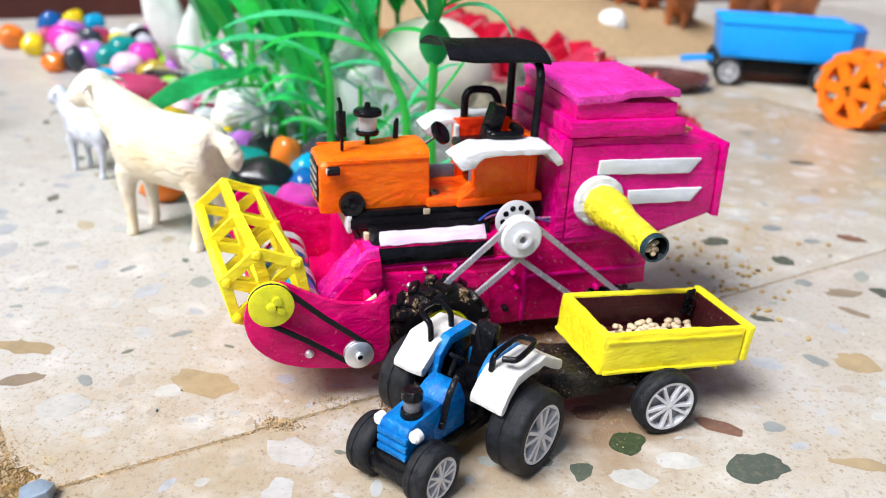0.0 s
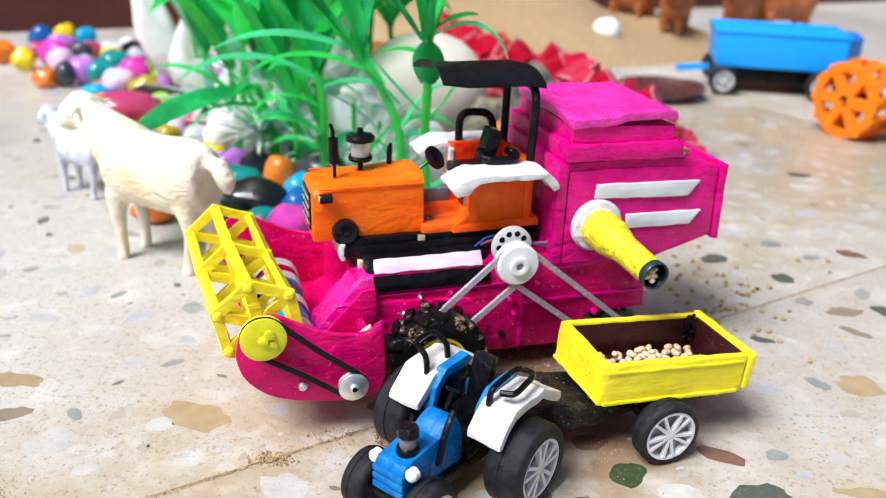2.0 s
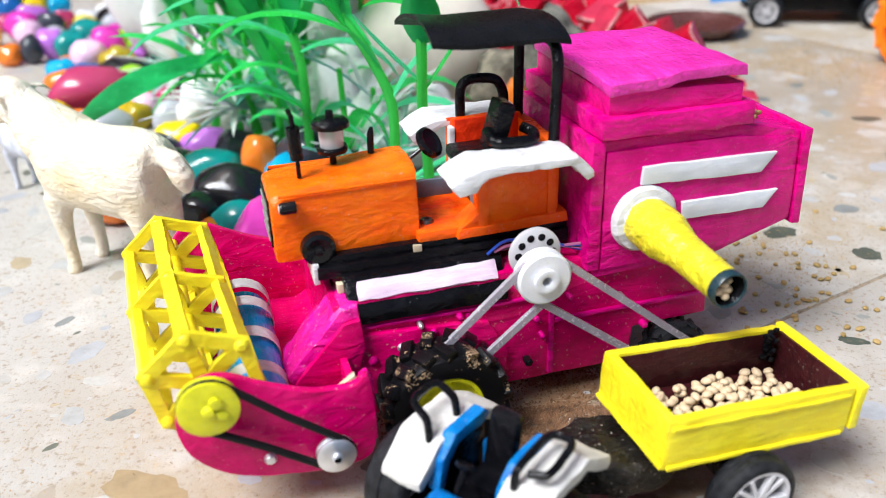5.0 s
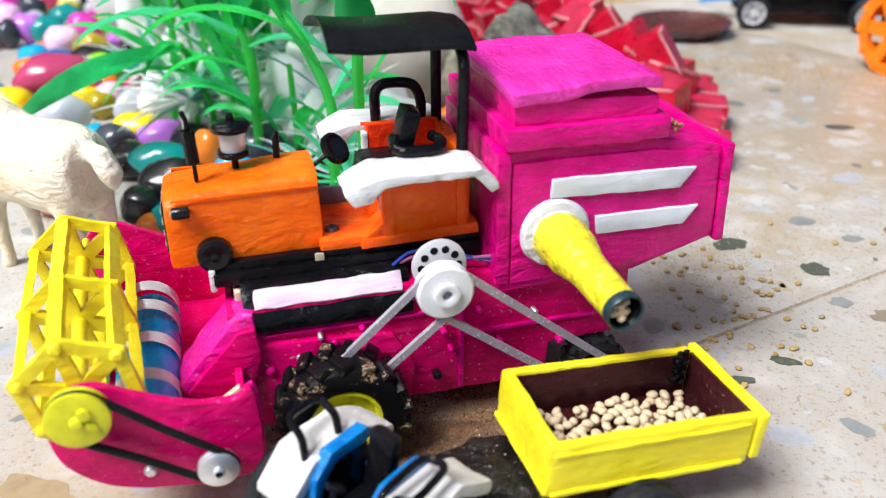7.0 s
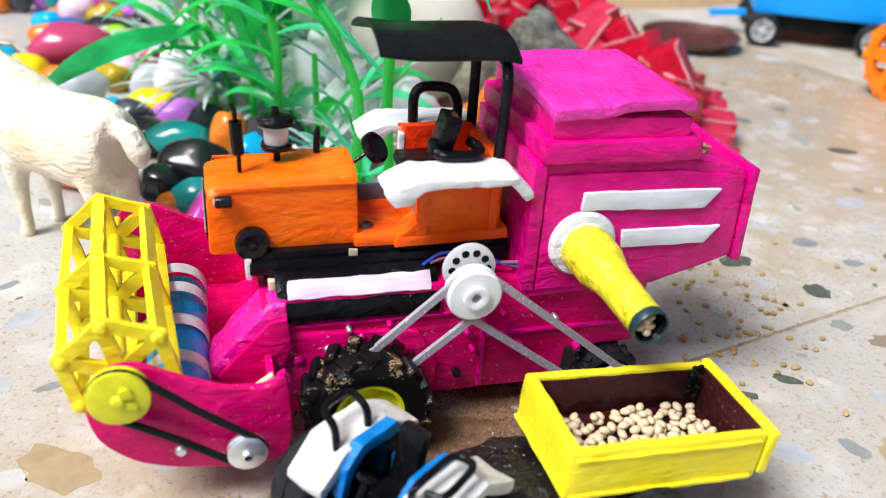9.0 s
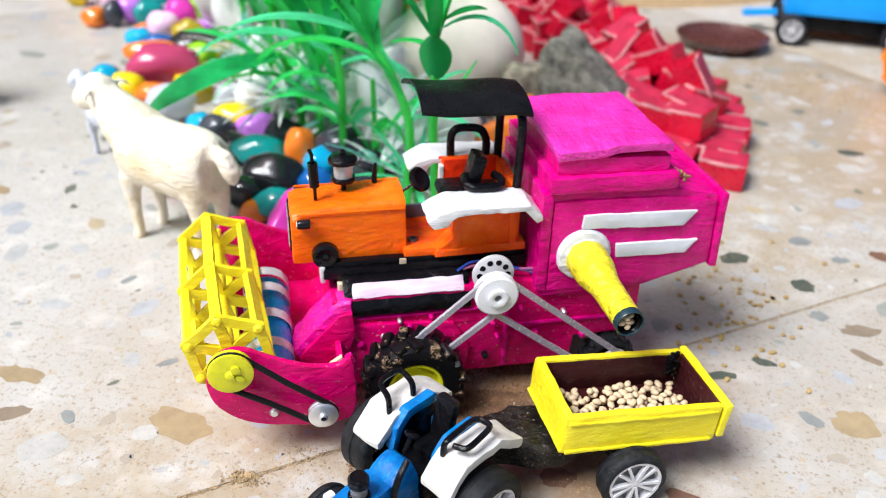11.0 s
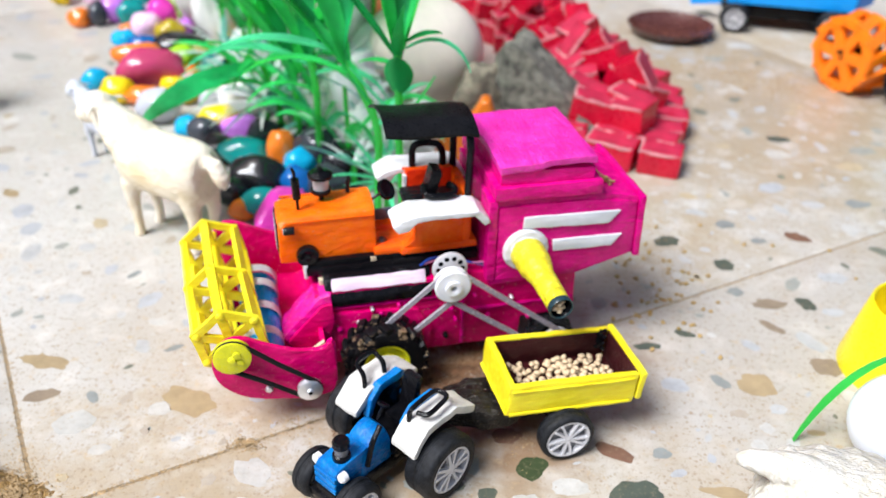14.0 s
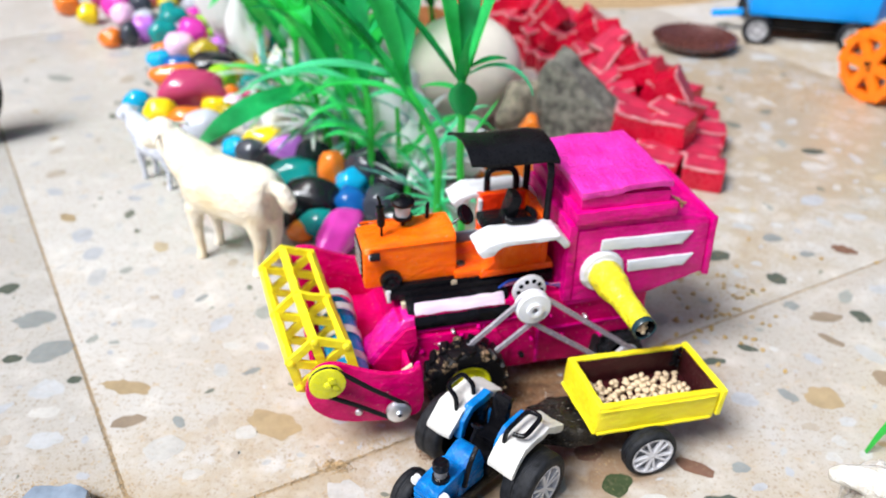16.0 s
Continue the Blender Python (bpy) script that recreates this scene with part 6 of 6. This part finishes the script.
# taller whitened fronds behind the first plants
for k, (x, y, n) in enumerate(((-74, 530, 26), (-126, 552, 26), (-96, 512, 30), (-40, 470, 14))):
    r = rng(860 + k)
    fern = thing("fern_tuft", x, y, 2, "tall whitish teal plastic fern behind the green plants", "plastic plant", "fern tufts")
    for q in range(n):
        a = r.uniform(0, 6.28)
        bm = B()
        leaf_mesh(bm, (0, 0, r.uniform(8, 42)), (math.cos(a), math.sin(a), r.uniform(0.2, 1.8)), r.uniform(26, 50), 3.8, r.uniform(0.3, 1.4), 0.2)
        part("needle_leaf", bm, FERN if q % 4 else FERN_TEAL, fern, sharp=1.4)
    bm = B()
    sweep(bm, [(0, 0, 0), (0, 0, 42)], [1.8, 1.2], 8)
    part("stem", bm, STEM, fern)

# ---- sand heap, plate, far toys ----
bm = B()
n, m = 26, 36
ring = []
for i in range(n + 1):
    t = i / n
    row = []
    for j in range(m):
        a = 2 * math.pi * j / m
        x, y = 270 * t * math.cos(a), 195 * t * math.sin(a)
        hgt = 88 * (1 - t) ** 0.95 * (0.8 + 0.45 * noise.noise(Vector((x, y, 3)) / 90)) + 3.0 * noise.noise(Vector((x, y, 9)) / 14) * (1 - t)
        row.append(bm.verts.new((x, y, max(hgt, 0) - 1.0 * (t > 0.97))))
    ring.append(row)
for a, b in zip(ring, ring[1:]):
    for j in range(m):
        bm.faces.new((a[j], a[(j + 1) % m], b[(j + 1) % m], b[j]))
thing("sand_heap", 40, 1040, 0, "low heap of dry brown sand", "sand", bm=bm, material=SAND, kind="stuff", sharp=3)

bm = B()
blob(bm, (0, 0, 12), (15, 13, 13), (0, 0, 0), 3, 0.15, 1, 12)
thing("white_stone", 144, 925, 14, "rounded white stone lying on the sand heap", "stone", bm=bm, material=FLEECE, sharp=2)
plate_ob = thing("clay_plate", 170, 752, 0, "small dark brown glazed clay plate on the floor", "plate")
bm = B()
lathe(bm, [(0, 0), (26, 0), (33, 4), (37, 9.5), (35.5, 9.8), (31, 5.5), (25, 2.6), (0, 2.2)], None, 48)
part("dish", bm, PLATE_BROWN, plate_ob)
bm = B()
lathe(bm, [(20, 2.6), (21, 3.2), (22, 2.8)], None, 40)
part("ring", bm, PLATE_BROWN, plate_ob)

cart = thing("toy_cart", 274, 797, 0, "bright blue plastic toy trailer on black wheels", "toy trailer", yaw=-8)
bm = B()
prism(bm, [(-52, 24), (-54, 53), (54, 53), (52, 24)], "y", -32, 32, 1.0)
part("tub", bm, SKY_BLUE, cart, "bright blue tub")
bm = B()
prism(bm, [(53, -31), (70, -8), (72, 26), (54, 32)], "z", 26, 51, 1.0)
part("tail_panel", bm, CART_BLUE, cart, "deeper blue slanted tail panel")
for a, b, c, d in ((-55, 55, -33, -30), (-55, 55, 30, 33), (-55, -52, -30, 30), (52, 55, -30, 30)):
    bm = B()
    box(bm, a, b, c, d, 52, 54.5, 0.5)
    part("rim_bead", bm, SKY_BLUE, cart)
bm = B()
box(bm, -50, 52, -24, 24, 10, 24, 1)
sweep(bm, [(-44, -40, 12), (-44, 40, 12)], 2.5)
sweep(bm, [(36, -40, 12), (36, 40, 12)], 2.5)
part("frame", bm, BLACK, cart, "black frame under the tub")
bm = B()
beam(bm, (-55, 0, 17), (-82, -4, 15), 8, 4)
part("tow_bar", bm, SKY_BLUE, cart)
for u in (-44, 36):
    for v in (-36, 36):
        spoked_wheel(cart, (u, v, 12.5), 12.5, 9, -1 if v < 0 else 1, 8, "wheel", WHITE_PLASTIC, 0.68)

cage = thing("cage_wheel", 290, 650, 0, "orange plastic cage wheel standing on the floor", "toy wheel", yaw=-62)
for s in (-11, 11):
    bm = B()
    lathe(bm, [(20.5, 2.5), (27, 2.0), (27.5, -2.0), (21, -2.5), (20.5, 2.5)], Matrix.Translation((0, s, 27)) @ ALONG_Y, 36)
    part("hoop", bm, CAGE_ORANGE, cage)
    for k in range(6):
        a = math.pi * k / 3
        bm = B()
        beam(bm, (0, s, 27), (24 * math.cos(a), s, 27 + 24 * math.sin(a)), 8, 3.5, (0, 1, 0))
        uneven(bm, 5, 0.8, k)
        part("spoke", bm, CAGE_ORANGE, cage)
for k in range(12):
    a = 2 * math.pi * k / 12
    bm = B()
    beam(bm, (26 * math.cos(a), -13, 27 + 26 * math.sin(a)), (26 * math.cos(a + 0.5), 13, 27 + 26 * math.sin(a + 0.3)), 8, 4, (math.cos(a), 0, math.sin(a)))
    uneven(bm, 6, 1.0, k)
    part("cross_bar", bm, CAGE_ORANGE, cage)
bm = B()
sweep(bm, [(0, -13, 27), (0, 24, 27)], 4)
part("axle", bm, BLACK, cage)

green = thing("toy_tractor", 352, 622, 0, "bright green plastic toy tractor with white wheels", "toy tractor", yaw=-25)
bm = B()
prism(bm, [(-35, 20), (-35, 48), (0, 52), (40, 44), (42, 20)], "y", -14, 14, 2)
part("body", bm, GREEN_PLASTIC, green)
bm = B()
box(bm, -34, 40, -12, 12, 10, 20, 1)
part("chassis", bm, BLACK, green)
for u, rad in ((-22, 20), (30, 12)):
    for v in (-20, 20):
        spoked_wheel(green, (u, v, rad), rad, 11, -1 if v < 0 else 1, 8, "wheel", WHITE_PLASTIC, 0.66)

# ---- by the right edge: cup, ball, leaf ----
cup = thing("yellow_cup", 224, 312, 0, "bright yellow open plastic cup, wider at its foot", "cup")
bm = B()
lathe(bm, [(25.6, 0), (27.6, 0), (27.6, 1.5), (21.6, 33.4), (21.0, 34), (20.3, 33.4), (20.0, 30), (25.6, 2), (25.6, 0)], None, 44)
part("cup_wall", bm, CUP_YELLOW, cup)
bm = B()
lathe(bm, [(0, 1.2), (26.0, 1.2), (26.0, 2.4), (0, 2.4)], None, 40)
part("cup_floor", bm, CUP_YELLOW, cup)
bm = B()
blob(bm, (0, 0, 19), (19, 19, 19), (0, 0, 0), 4)
thing("white_ball", 200, 256, 0, "plain white ball beside the cup", "ball", bm=bm, material=BALL_WHITE, sharp=3)
blade = thing("grass_blade", 166, 262, 0, "single green plastic grass blade bending over", "plastic plant")
bm = B()
leaf_mesh(bm, (0, 0, 0), (0.30, 0.05, 1), 66, 4.2, 2.3, 0.2)
part("leaf", bm, STEM, blade, sharp=1.4)

# ---- by the left edge: stone, toy wheel ----
bm = B()
prism(bm, [(-13, -5), (-8, -8), (5, -7), (12, -3), (11, 4), (3, 7), (-10, 5)], "z", 0, 7.5, 0.5)
cut(bm, 5)
uneven(bm, 6, 1.2)
thing("flat_stone", -145, 200, 0, "flat blue-grey broken stone on spilled sand", "stone", yaw=5, bm=bm, material=BLUE_STONE, sharp=0.5)
bm = B()
prism(bm, [(-4, -3), (-2, -3.6), (4, -3), (5, 1.5), (1.5, 3.2), (-3.5, 2)], "z", 0, 4, 0.4)
cut(bm, 4)
uneven(bm, 5, 1.0, 3)
thing("flat_stone", -105, 191, 0, "small blue-grey broken stone at the edge of the sand", "stone", yaw=20, bm=bm, material=BLUE_STONE, sharp=0.5)
bm = B()
mound = []
for i in range(33):
    line = []
    for j in range(25):
        x, y = (i - 16) * 1.6, (j - 12) * 1.6
        edge = 1 - math.hypot(x / 25, y / 19) + 0.35 * noise.noise(Vector((x, y, 2)) / 9)
        line.append(bm.verts.new((x, y, -0.6 + 5.5 * max(0, min(1, edge)) ** 0.7 * (0.7 + 0.6 * noise.noise(Vector((x, y, 7)) / 4)) + 0.8 * noise.noise(Vector((x, y, 1)) / 1.9) * (edge > 0))))
    mound.append(line)
for a, b in zip(mound, mound[1:]):
    for j in range(24):
        bm.faces.new((a[j], a[j + 1], b[j + 1], b[j]))
thing("sand_clump", -131, 190, 0, "clumped golden-brown sand spilled round the blue-grey stones", "sand", bm=bm, material=SAND_GOLD, kind="stuff", sharp=3)
bigw = thing("wheeled_toy", -360, 488, 0, "large black wheeled toy with a white rim", "toy", yaw=35)
spoked_wheel(bigw, (0, 0, 40), 40, 26, -1, 8, "tyre", WHITE_PLASTIC, 0.6)

# ---- marble chips and the tiles themselves ----
floor = thing("floor", 0, 0, 0, "cream terrazzo tile floor with marble chips and sandy joints", "floor", kind="structure")
EA, EB = Vector((math.cos(radians(33.7)), math.sin(radians(33.7)), 0)), Vector((math.cos(radians(125.2)), math.sin(radians(125.2)), 0))
to_grid = Matrix(((EA.x, EB.x, 0), (EA.y, EB.y, 0), (0, 0, 1))).inverted()
for i in range(-4, 5):
    for j in range(-4, 5):
        c = CORNER + (i + 0.5) * TILE * EA + (j + 0.5) * TILE * EB
        if c.y < -700 or c.y > 1900 or abs(c.x) > 1700:
            continue
        bm = B()
        g = TILE / 2 - 0.7
        prism(bm, [(g * (p * EA.x + q * EB.x), g * (p * EA.y + q * EB.y)) for p, q in ((-1, -1), (1, -1), (1, 1), (-1, 1))], "z", -6, 0, 0.5)
        tile = part("tile", bm, TERRAZZO, floor)
        tile.matrix_basis = Matrix.Translation(c * MM)


def chip(bm, x, y, a, b, yaw, seed, z=0.06):
    """One angular marble chip, ground flush."""
    r = rng(seed)
    n = r.randint(15, 22) if a > 3.5 else r.randint(6, 10)
    t = Matrix.Rotation(radians(yaw), 3, "Z")
    ring = []
    for k in range(n):
        th = 2 * math.pi * (k + r.uniform(-0.35, 0.35)) / n
        q = 0.9 + 0.30 * noise.noise(Vector((math.cos(th) * 1.2 + seed * 0.37, math.sin(th) * 1.2, seed * 0.11))) + 0.22 * noise.noise(Vector((math.cos(th) * 3.1, math.sin(th) * 3.1, seed * 0.7))) + r.uniform(-0.07, 0.07)
        ring.append(t @ Vector((a * q * math.cos(th), b * q * math.sin(th), 0)))
    top = [bm.verts.new((x + p.x, y + p.y, z)) for p in ring]
    low = [bm.verts.new((x + p.x, y + p.y, -0.5)) for p in ring]
    bm.faces.new(top)
    for k in range(n):
        bm.faces.new((low[k], low[(k + 1) % n], top[(k + 1) % n], top[k]))


CHIPS_NEAR = [
    (63.4, 234.6, 7.5, 6.0, 60, 0), (102.2, 226.0, 10.5, 7.5, 20, 1), (135.5, 231.0, 9.5, 3.2, -8, 3), (47.5, 218.5, 5, 3.5, 70, 1), (113.3, 248.3, 4.5, 3.2, 10, 2),
    (53.0, 250.0, 7, 4.5, 30, 5), (94.8, 246.6, 9, 4.0, -20, 5), (78, 227, 7.5, 4.5, 10, 4), (62.5, 216.8, 7.5, 5, -10, 4), (-40.4, 219.0, 9, 6.5, -40, 4)]
CHIPS_LEFT = [
    (-147.4, 268.8, 12.5, 4.8, -10, 3), (-77.1, 252.5, 13, 8.5, -35, 3), (-117.4, 234.5, 10, 7.0, 20, 4), (-117.6, 250.3, 4.6, 2.4, -50, 2), (-87.9, 246.6, 5.0, 4.4, 0, 4), (-136.3, 336.9, 5.0, 2.2, 60, 2),
    (-138.0, 248.0, 8, 4.0, 30, 6), (-239.4, 406.0, 7, 4.5, -15, 3), (-110, 302, 5, 3, 0, 4)]
CHIPS_FAR_LEFT = [
    (-96, 285, 5, 2, 40, 2), (-236.8, 334.8, 5.5, 5, 30, 1), (-211.3, 311.2, 11, 7, 10, 2), (-192.2, 288.1, 11, 8, 40, 2), (-181.7, 263.2, 8.5, 6.5, 0, 7), (-167.8, 233.8, 8.5, 5.5, 15, 7),
    (-207, 281.7, 4.6, 3.6, 0, 1), (-172.5, 270.9, 3.2, 3, 0, 1), (-176, 249.6, 7, 4, 10, 4)]
CHIPS_RIGHT = [
    (158.8, 386.8, 5.5, 6.5, 30, 1), (203, 421, 7.5, 5.0, -30, 5), (165.9, 429, 6, 5, 0, 2), (131.8, 406.3, 8, 5.0, 20, 1), (181.5, 413.3, 5, 3, 10, 2), (247.1, 463, 8, 5, 10, 2),
    (219.6, 546.7, 8, 5, 0, 1), (131.5, 325.6, 5.5, 2.4, -15, 1), (113.5, 314.2, 7, 2.6, 10, 1), (175.2, 354.6, 9.5, 4.4, 4, 6)]
CHIPS_FAR_RIGHT = [
    (193.3, 356.9, 4.6, 5.8, 30, 1), (173.1, 336.3, 8.4, 2.8, -38, 6), (188.6, 327.1, 9.5, 4.2, -50, 7), (191.3, 310.4, 8.2, 6.4, 0, 6), (158.0, 294.7, 9, 8.0, -30, 3), (164, 279.7, 4.2, 3.4, 10, 7),
    (176, 267.6, 4.2, 1.8, 0, 3), (212.3, 382.3, 7.8, 5.2, 0, 7), (204.6, 351.9, 6.2, 3.6, 0, 7), (160.4, 362.9, 4.5, 4.0, 10, 2), (142.8, 293.6, 3.6, 5.6, 40, 2)]
for k, (x, y, a, b, yaw, tone) in enumerate(CHIPS_NEAR + CHIPS_LEFT + CHIPS_FAR_LEFT + CHIPS_RIGHT + CHIPS_FAR_RIGHT):
    bm = B()
    chip(bm, x, y, a, b, yaw, 900 + k, 0.08)
    part("marble_chip", bm, CHIP_TONES[tone], floor, sharp=0.3)
bm = B()
r = rng(33)
done = [(x, y, max(a, b)) for x, y, a, b, *_ in CHIPS_NEAR + CHIPS_LEFT + CHIPS_FAR_LEFT + CHIPS_RIGHT + CHIPS_FAR_RIGHT]
for k in range(9000):
    x, y = (r.gauss(40, 260), r.gauss(380, 240)) if k % 4 else (r.uniform(-900, 1000), r.uniform(-120, 1400))
    a = r.choice((1.2, 1.8, 2.4, 3.2, 4.5, 6.5, 8.5)) * r.uniform(0.8, 1.2)
    if math.hypot(x, y - 280) > 330:
        a *= 1.25
    local = to_grid @ (Vector((x, y, 0)) - CORNER)
    edge = min(local.x % TILE, TILE - local.x % TILE, local.y % TILE, TILE - local.y % TILE)
    if edge < a + 2 or any((x - p) ** 2 + (y - q) ** 2 < (a + s + 2.5) ** 2 for p, q, s in done):
        continue
    if a > 2:
        done.append((x, y, a))
    chip(bm, x, y, a, a * r.uniform(0.4, 0.85), r.uniform(0, 180), 2000 + k, 0.05)
rest = part("marble_chips", bm, CHIP_MIX, floor, "small scattered marble chips", 0.4)
tagged(rest, kind="stuff")

# loose sand in the joints, under the harvester and round the stone
bm = B()
r = rng(61)
def speck(x, y, s, z=0.0):
    vs = [bm.verts.new((x + s * r.uniform(0.5, 1) * cx, y + s * r.uniform(0.5, 1) * cy, z + s * cz)) for cx, cy, cz in ((1, 0, 0.1), (-0.6, 0.9, 0.1), (-0.6, -0.9, 0.1), (0, 0, 1.1))]
    for q in ((0, 1, 3), (1, 2, 3), (2, 0, 3)):
        bm.faces.new([vs[i] for i in q])
for cx, cy, sx, sy, n, s in ((-130, 191, 13, 9, 1500, 0.35), (-152, 204, 12, 5, 1200, 0.35), (-47, 232.5, 3, 1.6, 320, 0.5), (30, 250, 22, 10, 250, 0.35), (-32, 246, 6, 4, 160, 0.4), (228, 660, 34, 28, 2600, 0.55), (118, 396, 18, 22, 700, 0.38), (-60, 235, 70, 30, 700, 0.32)):
    for _ in range(n):
        speck(r.gauss(cx, sx), r.gauss(cy, sy), s * r.uniform(0.6, 1.5), r.choice((0, 0, 0.5)))
for _ in range(4200):
    t = min(r.expovariate(1 / 90) - 60, 420)
    wob = 0.9 * noise.noise(Vector((t, 0, 5)) / 6) + r.gauss(0, 0.9 + 0.8 * max(0, noise.noise(Vector((t, 3, 5)) / 14)))
    a, b = (t, wob) if r.random() < 0.6 else (wob, t)
    p = CORNER + a * EA + b * EB
    speck(p.x, p.y, 0.45 * r.uniform(0.5, 1.4), -0.2)
for _ in range(5200):
    x, y = r.gauss(0, 11), r.gauss(0, 8)
    speck(-131 + x, 190 + y, r.uniform(0.3, 0.8), max(0, 4.2 * (1 - math.hypot(x / 25, y / 19))) ** 0.8 if math.hypot(x / 25, y / 19) < 1 else 0)
thing("loose_sand", 0, 0, 0, "loose brown sand grains on the tiles and in the joints", "sand", bm=bm, material=SAND_LOOSE, kind="stuff", sharp=3)
# soil grains under the harvester, coloured darker for the shade on them
bm = B()
r = rng(77)
for cx, cy, sx, sy, n, s in ((6, 262, 15, 8, 4200, 0.5), (40, 277, 24, 9, 9000, 0.5), (-8, 250, 6, 8, 1200, 0.45), (20, 292, 40, 14, 4000, 0.5)):
    for _ in range(n):
        a, q = r.uniform(0, 6.283), 1.5 * math.sqrt(r.random()) * (1 + 0.3 * noise.noise(Vector((cx, cy, r.random() * 4))))
        speck(cx + sx * q * math.cos(a), cy + sy * q * math.sin(a), s * r.uniform(0.5, 1.3), r.choice((0, 0, 0.3)))
thing("shaded_soil", 0, 0, 0, "loose brown soil under the harvester, its colour deepened for shade", "soil", bm=bm, material=SHADED_SOIL, kind="stuff", sharp=3)
